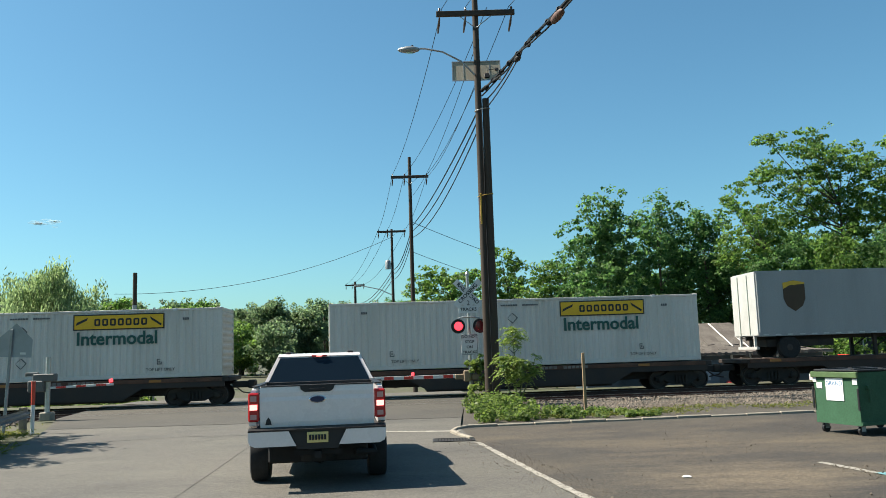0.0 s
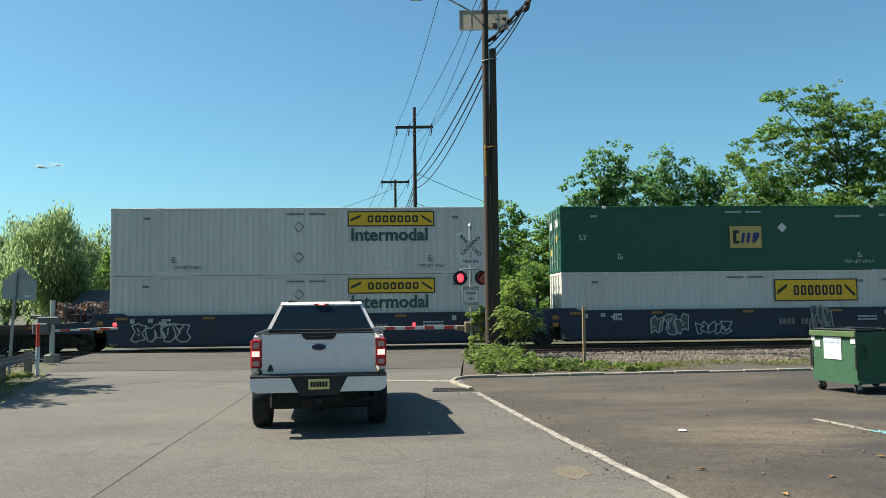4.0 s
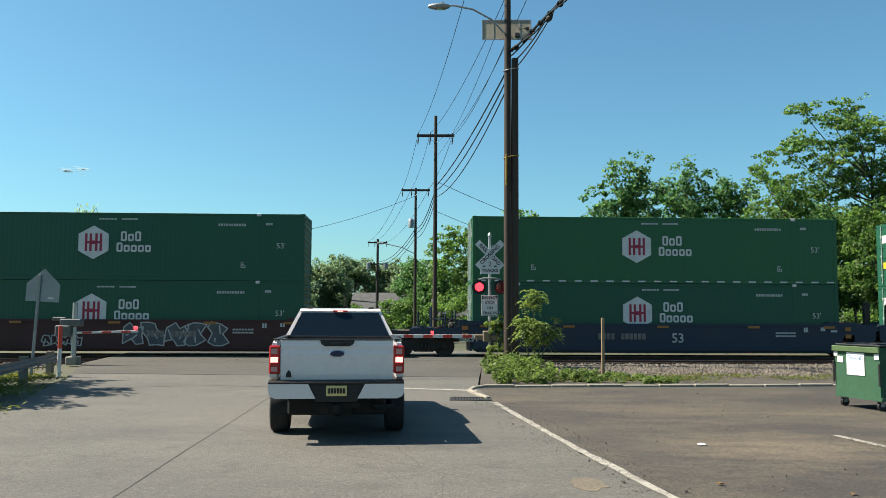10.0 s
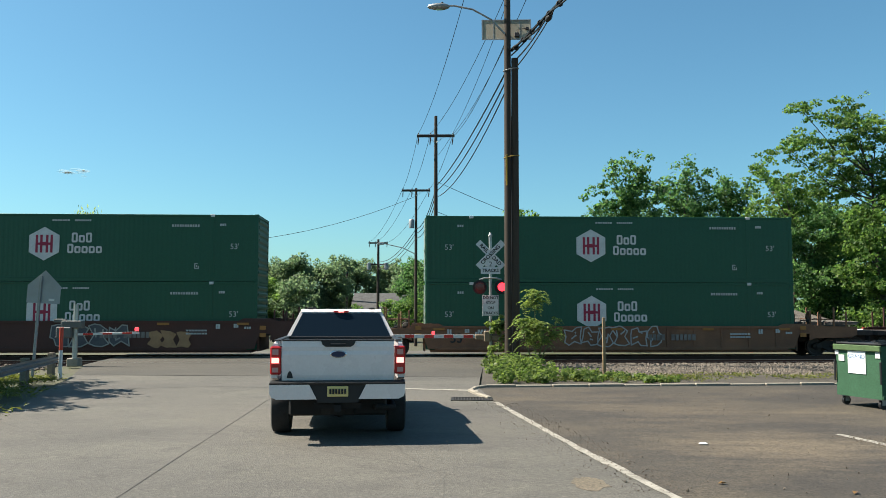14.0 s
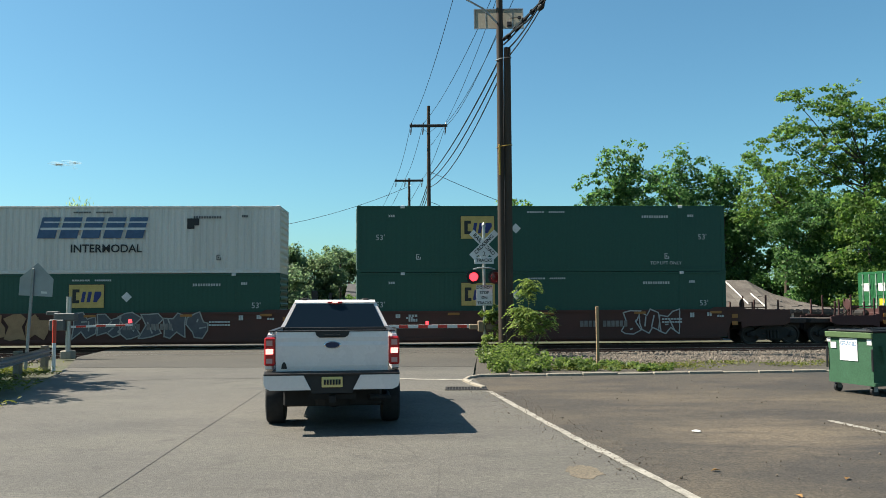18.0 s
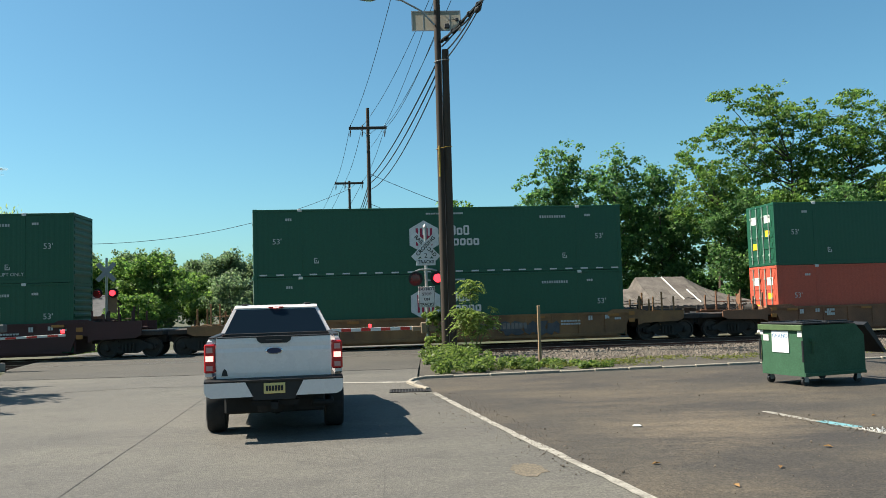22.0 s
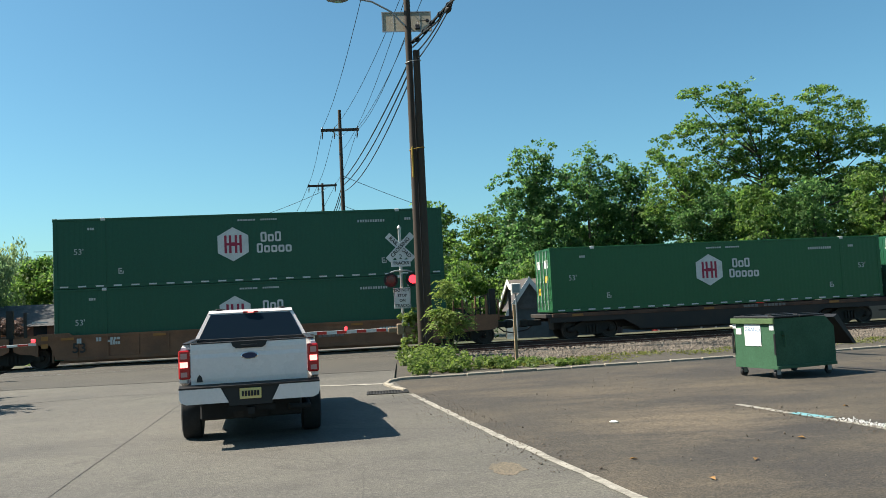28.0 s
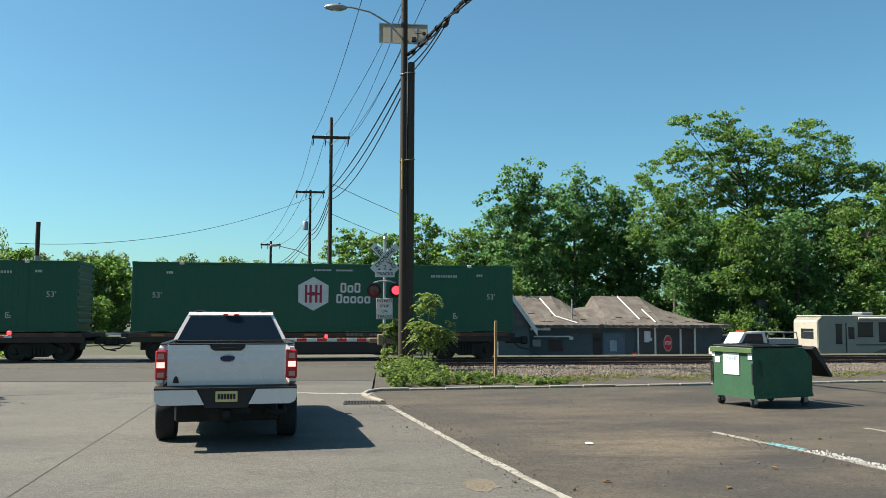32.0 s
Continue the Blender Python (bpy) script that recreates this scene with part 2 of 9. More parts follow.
def words(text, size, material, depth=0.006, align="CENTER", bold=0.0):
    """A mesh of text in the built-in font, upright in the xz plane, facing -y."""
    key = (text, size, material.name, align, bold)
    if key not in WORDS:
        c = bpy.data.curves.new("lettering", "FONT")
        c.body, c.size, c.extrude, c.align_x, c.align_y = text, size, depth / 2, align, "CENTER"
        c.resolution_u, c.offset = 3, bold * size
        ob = bpy.data.objects.new("lettering", c)
        me = bpy.data.meshes.new_from_object(ob)
        me.transform(Matrix.Rotation(radians(90), 4, "X"))
        me.materials.clear()
        me.materials.append(material)
        bpy.data.objects.remove(ob)
        bpy.data.curves.remove(c)
        WORDS[key] = me
    return WORDS[key]


def ring_marks(n, w, h, tall=(), gap=0.16):
    """n plain rounded rings side by side in place of a name, w wide and h high in all, from x 0."""
    s = Shape()
    step = w / n
    for i in range(n):
        a, b, k = i * step + step * gap / 2, (i + 1) * step - step * gap / 2, min(step * 0.26, h * 0.24)
        top = h if i in tall else h * 0.76
        c = k * 0.6
        s.prism([(a + c, 0), (b - c, 0), (b, c), (b, k), (a, k), (a, c)], "y", -0.012, 0)
        s.prism([(a, top - k), (b, top - k), (b, top - c), (b - c, top), (a + c, top), (a, top - c)], "y", -0.012, 0)
        s.box(a, a + k, -0.012, 0, k, top - k).box(b - k, b, -0.012, 0, k, top - k)
    return s


def fence_of_bars(n, w, h, tall=(), y=0.0, gap=0.22):
    """n plain bars side by side in place of writing, w wide and h high in all, from x 0."""
    s = Shape()
    step = w / n
    for i in range(n):
        top = h if (not tall or i in tall) else h * 0.72
        s.box(i * step + step * gap / 2, (i + 1) * step - step * gap / 2, y - 0.012, y, 0, top)
    return s
# ---- ground ----
mat_soil = asphalt("dry_soil", (0.066, 0.062, 0.036), (0.042, 0.055, 0.02), 0.3, False)
mat_road = asphalt("pale_road_asphalt", (0.084, 0.077, 0.066), (0.063, 0.059, 0.051), 0.4, True, (0.104, 0.097, 0.079))
mat_lot = asphalt("dark_lot_asphalt", (0.043, 0.036, 0.027), (0.027, 0.0225, 0.019), 0.6, False, (0.092, 0.072, 0.047), (4.6, 12.2, 2.5, 2.2))
mat_cross = asphalt("crossing_asphalt", (0.059, 0.053, 0.043), (0.040, 0.037, 0.031), 0.4, True)
mat_paint = surf("worn_white_paint", (0.310, 0.291, 0.248), 0.8, vary=0.33, scale=5, fine=45, tint=(0.118, 0.105, 0.087))
mat_ballast_bed = asphalt("ballast_bed", (0.062, 0.053, 0.041), (0.044, 0.037, 0.027), 0.6, False)
mat_stone = surf("ballast_stone", (0.17, 0.142, 0.112), 0.9, vary=0.33, scale=2.5, fine=7, tint=(0.07, 0.055, 0.045))
mat_rail = surf("rusty_rail", (0.085, 0.04, 0.03), 0.65, 0.2, vary=0.2, scale=1.5, fine=30)
mat_railtop = surf("polished_rail_head", (0.5, 0.48, 0.45), 0.3, 0.9, vary=0.08)
mat_tie = surf("weathered_tie", (0.09, 0.07, 0.055), 0.9, vary=0.25, scale=5, fine=40)
mat_conc = surf("old_concrete", (0.27, 0.24, 0.19), 0.85, vary=0.33, scale=3.5, fine=50, tint=(0.208, 0.184, 0.152))
mat_iron = surf("cast_iron", (0.05, 0.045, 0.04), 0.6, 0.6, vary=0.2)


def land(x, y):
    """Height of the ground: level up to the tracks, hollow under their bed, lower behind them."""
    back = (y - (TRACK_Y + 5.2 + x * TS)) / 6.0
    fall = -1.25 * max(0.0, min(1.0, back)) ** 1.3
    if x < -6:
        fall *= max(0.25, 1 + (x + 6) / 14)
    bed = y - TRACK_Y - x * TS
    if -4.2 < bed < 4.6:
        return -0.35
    return fall - 0.06


def ground_sheet():
    xs = [-2500, -900, -400, -200, -120] + [-90 + 3 * i for i in range(61)] + [120, 200, 400, 900, 2500]
    ys = [-900, -200, -60, -20, 0, 10, 20, 28] + [30 + 0.8 * i for i in range(28)] + [56, 62, 70, 80, 95, 120, 160, 240, 400, 900, 2600]
    s = Shape()
    s.v = [(x, y, land(x, y)) for y in ys for x in xs]
    w = len(xs)
    s.f = [(j * w + i, j * w + i + 1, (j + 1) * w + i + 1, (j + 1) * w + i) for j in range(len(ys) - 1) for i in range(w - 1)]
    structure("ground", s, mat_soil, "dry soil and grass ground reaching to the horizon", "ground", True)


ground_sheet()


def slab(outline, z1, z0=-0.3):
    return Shape().prism(outline, "z", z0, z1)


# pale road that the pickup waits on, up to the tracks
structure("road", slab([(2.75, -14), (2.75, 6), (2.23, 9.0), (1.64, 12.11), (0.69, 18.1), (0.43, 21.43), (0.55, 24.8), (-11.9, 25.2), (-10.3, 20.6), (-8.9, 16.1), (-8.0, 6), (-8.0, -14)], 0.0),
          mat_road, "pale worn asphalt road with cracks and patches", "road")
# darker asphalt between the stop line and the rails
structure("road_crossing", slab([(0.554, 24.8), (1.15, 38.9), (-15.3, 38.0), (-13.8, 30.0), (-11.9, 25.2)], 0.004),
          mat_cross, "dark asphalt of the level crossing", "road")
# road behind the tracks, falling with the land


def far_road():
    s = Shape()
    rows = [(38.75, 1.1, -15.2), (41.5, 0.9, -15.0), (44, 0.2, -13.5), (47, -0.7, -12.4), (52, -2.0, -12.2), (60, -3.4, -13.0), (80, -7.2, -16.4), (120, -15.0, -24.0), (220, -36.0, -45.0)]
    for i, (y, xr, xl) in enumerate(rows):
        s.v += [(xl, y, land(xl, y) + 0.08 if i > 1 else -0.01), (xr, y, land(xr, y) + 0.08 if i > 1 else -0.01)]
        if i:
            s.f.append((2 * i - 2, 2 * i - 1, 2 * i + 1, 2 * i))
    structure("road_beyond", s, mat_road, "pale asphalt road leading away behind the tracks", "road")


far_road()
# dark parking lot
structure("parking_lot", slab([(2.752, -14), (60, -14), (60, 27.4), (10.01, 22.52), (0.434, 21.42), (0.694, 18.1), (1.644, 12.11), (2.234, 9.0), (2.752, 6)], -0.004),
          mat_lot, "dark patched asphalt of a parking lot with dusty stains", "parking lot")


def strip_line(name, pts, width, mat, label, z=0.004, group=""):
    """A painted or laid strip along pts with slightly uneven edges."""
    rng = random.Random(len(pts) * 7 + int(pts[0][0] * 10))
    s = Shape()
    fine = []
    for a, b in zip(pts, pts[1:]):
        k = max(1, int((Vector(b) - Vector(a)).length / 0.25))
        fine += [Vector(a).lerp(Vector(b), i / k) for i in range(k)]
    fine.append(Vector(pts[-1]))
    for i, p in enumerate(fine):
        d = (fine[min(i + 1, len(fine) - 1)] - fine[max(0, i - 1)]).normalized()
        q = Vector((-d.y, d.x))
        w1, w2 = width / 2 + rng.uniform(-0.18, 0.1) * width, width / 2 + rng.uniform(-0.18, 0.1) * width
        s.v += [(p.x + q.x * w1, p.y + q.y * w1, z), (p.x - q.x * w2, p.y - q.y * w2, z)]
        if i:
            s.f.append((2 * i - 2, 2 * i - 1, 2 * i + 1, 2 * i))
    return structure(name, s, mat, label, "marking")


strip_line("lot_edge_line", [(2.7, 2.0), (2.72, 6), (2.23, 9.0), (1.64, 12.11), (0.72, 18.0)], 0.135, mat_paint, "worn white line along the edge of the lot", 0.008)
strip_line("stop_line", [(-1.7, 21.1), (0.4, 20.55)], 0.3, mat_paint, "white painted stop line before the crossing", 0.008)
strip_line("parking_line", [(6.0, 13.51), (6.55, 11.1), (6.95, 9.0), (7.3, 7.2)], 0.14, mat_paint, "worn white line of a parking bay", 0.004)
strip_line("parking_line", [(8.87, 13.75), (9.5, 10.9), (10.1, 8.2)], 0.13, mat_paint, "worn white line of a parking bay", 0.004)
mat_tar = surf("tar_seal", (0.037, 0.035, 0.031), 0.8, vary=0.2)
strip_line("road_joint", [(-4.45, 24.5), (-4.3, 21.0), (-4.27, 18.1), (-4.02, 14.6), (-3.83, 11.6), (-3.63, 8.93), (-3.42, 5.5), (-3.2, 2)], 0.013, mat_tar, "dark tarred joint along the middle of the road", 0.004)
strip_line("road_seam", [(-11.5, 25.3), (-5, 24.95), (0.5, 24.75)], 0.05, mat_tar, "dark seam where crossing asphalt meets the road", 0.009)
strip_line("road_seam", [(-9.0, 20.6), (-6.5, 21.5), (-3.2, 21.0)], 0.04, mat_tar, "dark crack across the road", 0.004)
def worn_patch(x, y, rx, ry, seed, label):
    """A thin irregular patch where the top layer has worn away."""
    rng = random.Random(seed)
    pts = [(x + rx * (1 + rng.uniform(-0.25, 0.2)) * math.cos(a), y + ry * (1 + rng.uniform(-0.25, 0.2)) * math.sin(a)) for a in (k / 22 * 2 * math.pi for k in range(22))]
    structure("worn_patch", Shape().prism(pts, "z", -0.05, 0.0035), mat_worn, label, "patch")


mat_worn = asphalt("worn_pale_asphalt", (0.13, 0.105, 0.072), (0.1, 0.082, 0.058), 0.4, False)
worn_patch(1.46, 9.6, 0.2, 0.36, 3, "pale worn patch in the road beside the lot")
mat_blue = surf("blue_paint", (0.136, 0.310, 0.341), 0.8, vary=0.25, scale=5)
strip_line("blue_paint_mark", [(6.3, 12.25), (6.55, 11.6)], 0.2, mat_blue, "faded blue paint mark beside a parking line", 0.008)


def kerb_row():
    """Concrete kerb stones between the lot and the gravel, round the corner to the drain."""
    pts = [(0.62, 18.7), (0.36, 19.6), (0.2, 20.4), (0.3, 21.1), (0.62, 21.62), (1.4, 21.72), (10.01, 22.62), (24, 24.15), (40, 25.9)]
    base = thing("kerb", "weathered concrete kerb along the gravel verge", "kerb", kind="structure")
    run = 0
    for a, b in zip(pts, pts[1:]):
        a, b = Vector(a), Vector(b)
        n = max(1, round((b - a).length / 0.95))
        d = (b - a).normalized()
        for i in range(n):
            p = a.lerp(b, (i + 0.5) / n)
            ln = (b - a).length / n
            part("kerb_stone", Shape().box(-ln / 2 + 0.008, ln / 2 - 0.008, -0.055, 0.055, -0.2, 0.055 + 0.012 * math.sin(run * 2.1), 0.018), mat_conc, base,
                 at=pose(p.x, p.y, 0, 0, 0, math.degrees(math.atan2(d.y, d.x))))
            run += 1


kerb_row()


def drain():
    base = thing("storm_drain", "cast iron storm drain grate set in the road by the kerb", "drain", pose(0.22, 18.6, 0.004))
    part("grate_frame", Shape().box(-0.46, 0.46, -0.33, -0.27, -0.02, 0.012).box(-0.46, 0.46, 0.27, 0.33, -0.02, 0.012)
         .box(-0.46, -0.4, -0.27, 0.27, -0.02, 0.012).box(0.4, 0.46, -0.27, 0.27, -0.02, 0.012), mat_iron, base)
    # flat black plate instead of a hollow: the shade below the bars as colour
    part("pit_shade", Shape().box(-0.4, 0.4, -0.27, 0.27, -0.016, 0.003), surf("drain_shade", (0.008, 0.008, 0.008), 0.9), base)
    bar = Shape().box(-0.014, 0.014, -0.27, 0.27, -0.01, 0.01).mesh("bar", mat_iron)
    for i in range(12):
        part("bar", bar, mat_iron, base, at=pose(-0.37 + i * 0.067, 0, 0))


drain()

def yard():
    """Dark asphalt yard between the far track and the buildings, following the fall of the land."""
    s = Shape()
    ys = [41.6, 43.0, 44.5, 46.0, 47.5, 49.0, 52.0, 58.0]
    for i, y in enumerate(ys):
        for x in (3.5, 10.0, 20.0, 34.0, 60.0):
            s.v.append((x, y + 0.061 * x, land(x, y + 0.061 * x) + 0.03))
        if i:
            k = 5 * i
            s.f += [(k - 5 + j, k - 4 + j, k + j + 1, k + j) for j in range(4)]
    structure("yard", s, mat_yard, "dark asphalt yard behind the tracks", "yard")


mat_yard = asphalt("dark_yard_asphalt", (0.038, 0.036, 0.034), (0.026, 0.025, 0.024), 0.5, False)
yard()

# ---- tracks ----


def ballast():
    s = Shape()
    for k, side in enumerate(((1.05, 70), (-70, -15.0))):
        x0, x1 = side
        n = 24
        prof = [(-11.0, -0.02), (-6.4, 0.03), (-5.0, -0.03), (-4.35, -0.16)]
        base = len(s.v)
        for i in range(n + 1):
            u = x0 + (x1 - x0) * i / n
            for d, z in prof:
                p = along(u, d, z)
                if x0 > 0 and i == 0:
                    p.x = 0.56 + (p.y - 24.8) * 0.0423
                if d == -11.0:
                    p = Vector((0.5 if x0 > 0 and i == 0 else u * TC, 21.75 + 0.108 * max(0, u) if x0 > 0 else 25.5, 0.0))
                s.v.append(tuple(p))
        m = len(prof)
        s.f += [(base + i * m + j, base + (i + 1) * m + j, base + (i + 1) * m + j + 1, base + i * m + j + 1) for i in range(n) for j in range(m - 1)]
    bed = Shape()
    for x0, x1 in ((1.05, 70), (-70, -15.0)):
        cut = [[tuple(along(u, d, z)) for d, z in ((-4.35, -0.16), (4.2, -0.16), (6.4, -0.5))] for u in (x0, x1)]
        for j in range(2):
            bed.quad(cut[0][j], cut[1][j], cut[1][j + 1], cut[0][j + 1])
    structure("track_bed", bed, asphalt("rust_stained_track_bed", (0.03, 0.022, 0.017), (0.02, 0.015, 0.012), 0.6, False), "dark rust-stained gravel between the rails", "gravel")
    structure("ballast_bed", s, mat_ballast_bed, "grey gravel bed beside and under the tracks", "gravel", True)
    rng = random.Random(5)
    g, dk = Shape(), Shape()
    octa = [(1, 0, 0), (-1, 0, 0), (0, 1, 0), (0, -1, 0), (0, 0, 1), (0, 0, -1)]
    of = [(0, 2, 4), (2, 1, 4), (1, 3, 4), (3, 0, 4), (2, 0, 5), (1, 2, 5), (3, 1, 5), (0, 3, 5)]
    for i in range(22000):
        u = rng.uniform(1.3, 34) if rng.random() < 0.86 else rng.uniform(-34, -14.5)
        d = rng.uniform(-10.6, -4.4) if rng.random() < 0.75 else rng.uniform(-5.6, 3.0)
        p = along(u, d, 0.012 if d < -5.0 else (-0.08 if d < -4.5 else -0.15))
        if p.y < 23.0 + 0.108 * max(0, p.x):
            continue
        r = rng.uniform(0.03, 0.075)
        e = Euler((rng.random() * 6, rng.random() * 6, 0)).to_matrix()
        (g if d < -4.6 else dk).add([p + e @ Vector((a * r * rng.uniform(0.7, 1.3), b * r, c * r * 0.8)) for a, b, c in octa], of)
    structure("track_stones", dk, surf("rust_stained_stone", (0.055, 0.038, 0.03), 0.9, vary=0.33, scale=2.5, fine=7, tint=(0.03, 0.022, 0.018)), "dark rust-stained stones between the rails", "gravel", kind="stuff")
    structure("ballast_stones", g, mat_stone, "loose grey and brown ballast stones", "gravel", kind="stuff")


ballast()
RAIL = [(-0.07, 0), (0.07, 0), (0.07, 0.012), (0.012, 0.03), (0.012, 0.125), (0.036, 0.135), (0.036, 0.168), (-0.036, 0.168), (-0.036, 0.135), (-0.012, 0.125), (-0.012, 0.03), (-0.07, 0.012)]


def track(d, name, label):
    base = thing(name, label, "track", pose(0, TRACK_Y, 0, 0, 0, TRACK_YAW), kind="structure")
    for q in (-0.75, 0.75):
        r = part("rail", Shape().prism([(d + q + a, -0.165 + b) for a, b in RAIL], "x", -90, 90), mat_rail, base)
        part("rail_head", Shape().box(-90, 90, d + q - 0.027, d + q + 0.027, 0.0035, 0.0065), mat_railtop, r, "bright worn running surface")
    tie = Shape().box(-0.11, 0.11, -1.3, 1.3, -0.3, -0.135, 0.012).mesh("tie", mat_tie)
    for i in range(-62, 63):
        s = i * 0.55
        if -15.6 < s < 1.0:
            continue
        part("tie", tie, mat_tie, base, at=pose(s, d, -0.02))
    return base


track(-3.0, "near_track", "rusty steel rails of the near track on timber ties")
track(1.3, "far_track", "steel rails of the far track that the train runs on")
# ---- train ----
CL, CW, CH = 16.15, 2.59, 2.896
mat_black = surf("grimy_black_steel", (0.02, 0.019, 0.018), 0.7, 0.2, vary=0.3, scale=2, tint=(0.05, 0.04, 0.03))
mat_wheel = surf("wheel_steel", (0.06, 0.05, 0.045), 0.55, 0.6, vary=0.2)
mat_faded = surf("faded_stencil", (0.46, 0.48, 0.46), 0.7, vary=0.2)
mat_fadedink = surf("faded_black_stencil", (0.12, 0.12, 0.12), 0.7, vary=0.2)
mat_white = surf("white_marking", (0.58, 0.58, 0.56), 0.6, vary=0.14, scale=3)
mat_ink = surf("black_marking", (0.02, 0.02, 0.02), 0.6, vary=0.05)
mat_teal = surf("dark_teal_lettering", (0.02, 0.085, 0.07), 0.6, vary=0.05)
mat_ochre = surf("ochre_panel", (0.5, 0.36, 0.11), 0.6, vary=0.15, scale=3)
mat_yellow = surf("yellow_panel", (0.72, 0.42, 0.02), 0.55, vary=0.1, scale=2)
mat_crimson = surf("crimson_marking", (0.3, 0.02, 0.05), 0.6, vary=0.06)
mat_reflect = surf("amber_reflector", (0.33, 0.14, 0.03), 0.4, vary=0.12)
mat_redmark = surf("red_reflector", (0.5, 0.03, 0.02), 0.4, vary=0.1)
mat_navy = surf("navy_marking", (0.02, 0.03, 0.14), 0.55, vary=0.08)
mat_orange_mark = surf("orange_marking", (0.7, 0.2, 0.02), 0.55, vary=0.05)

PAINT = {
    "white": surf("white_container_paint", (0.56, 0.53, 0.48), 0.5, vary=0.14, scale=0.9, fine=25, streak=0.85, tint=(0.36, 0.33, 0.28)),
    "green": surf("dark_green_container_paint", (0.0075, 0.07, 0.036), 0.5, vary=0.16, scale=0.7, fine=18, streak=0.85, tint=(0.012, 0.085, 0.045)),
    "deep": surf("deep_green_container_paint", (0.0065, 0.056, 0.036), 0.5, vary=0.16, scale=0.7, fine=18, streak=0.85, tint=(0.011, 0.068, 0.043)),
    "lime": surf("bright_green_container_paint", (0.045, 0.105, 0.017), 0.45, vary=0.15, scale=0.7, fine=18, streak=0.85, tint=(0.06, 0.12, 0.022)),
    "leaf": surf("mid_green_container_paint", (0.014, 0.092, 0.032), 0.45, vary=0.14, scale=0.7, fine=18, streak=0.85, tint=(0.022, 0.11, 0.04)),
    "orange": surf("faded_red_container_paint", (0.42, 0.074, 0.04), 0.55, vary=0.18, scale=0.8, fine=18, streak=0.85, tint=(0.34, 0.075, 0.046)),
    "blue": surf("blue_container_paint", (0.024, 0.1, 0.2), 0.45, vary=0.14, scale=0.7, fine=18, streak=0.85, tint=(0.04, 0.14, 0.28)),
    "grey": surf("pale_grey_container_paint", (0.24, 0.27, 0.28), 0.5, vary=0.12, scale=0.9, fine=25, streak=0.85),
}
mat_bar = surf("galvanised_lock_bar", (0.36, 0.42, 0.36), 0.5, 0.3, vary=0.15)
mat_sign_white = surf("white_placard", (0.6, 0.62, 0.58), 0.6, vary=0.1)
TONE = {"white": "white ribbed", "green": "dark green", "deep": "deep green", "lime": "bright yellow-green", "leaf": "mid green", "orange": "faded pinkish red", "blue": "blue", "grey": "pale grey"}
BODY = {}


def container_body(paint, ribs):
    """The steel box: side sheets with vertical ribs, rails, posts and roof."""
    key = (paint, ribs)
    if key in BODY:
        return BODY[key]
    s = Shape()
    depth = {"deep": 0.03, "fine": 0.004}[ribs]
    pitch = {"deep": 0.27, "fine": 0.2}[ribs]
    stops = [0.16, 1.86, 2.1, 14.05, 14.29, CL - 0.16]
    for side in (0, 1):
        def yy(v):
            return v if side == 0 else CW - v
        line = [(0.16, 0.02)]
        for a, b in zip(stops[::2], stops[1::2]):
            line.append((a, 0.02))
            n = max(2, int((b - a) / pitch))
            p = (b - a) / n
            for i in range(n):
                x = a + i * p
                line += [(x + p * 0.1, 0.02), (x + p * 0.3, 0.02 + depth), (x + p * 0.6, 0.02 + depth), (x + p * 0.8, 0.02)]
            line.append((b, 0.02))
        k = len(s.v)
        for x, y in line:
            s.v += [(x, yy(y), 0.16), (x, yy(y), CH - 0.1)]
        for i in range(len(line) - 1):
            q = (k + 2 * i, k + 2 * i + 2, k + 2 * i + 3, k + 2 * i + 1)
            s.f.append(q if side == 0 else q[::-1])
        y0, y1 = sorted((yy(0.0), yy(0.06)))
        s.box(0.0, CL, y0, y1, 0.0, 0.16, 0.008).box(0.0, CL, y0, y1, CH - 0.1, CH - 0.01, 0.008)
        for x in (0.0, CL - 0.16):
            s.box(x, x + 0.16, y0, yy(0.12) if side == 0 else y1, 0.16, CH - 0.1, 0.008) if side == 0 else s.box(x, x + 0.16, CW - 0.12, CW, 0.16, CH - 0.1, 0.008)
        for x in (1.9, 14.09):
            s.box(x, x + 0.16, min(yy(0.004), yy(0.05)), max(yy(0.004), yy(0.05)), 0.16, CH - 0.1, 0.006)
    # roof, floor and ends
    n = 44
    for i in range(n):
        x = 0.1 + i * (CL - 0.2) / n
        s.box(x + 0.03, x + (CL - 0.2) / n - 0.06, 0.1, CW - 0.1, CH - 0.055, CH - 0.03)
    s.quad((0.0, 0.05, CH - 0.045), (CL, 0.05, CH - 0.045), (CL, CW - 0.05, CH - 0.045), (0.0, CW - 0.05, CH - 0.045))
    s.box(0.1, CL - 0.1, 0.06, CW - 0.06, 0.05, 0.12)
    for x in (0.045, CL - 0.045):
        s.quad((x, 0.1, 0.1), (x, CW - 0.1, 0.1), (x, CW - 0.1, CH - 0.08), (x, 0.1, CH - 0.08))
    for x0, x1 in ((0.0, 0.1), (CL - 0.1, CL)):
        s.box(x0, x1, 0.1, CW - 0.1, 0.0, 0.14).box(x0, x1, 0.1, CW - 0.1, CH - 0.12, CH - 0.01)
    BODY[key] = s.mesh("body", PAINT[paint])
    return BODY[key]


def shared(key, make, material, smooth=False):
    if key not in BODY:
        BODY[key] = make().mesh(key[0], material, smooth)
    return BODY[key]


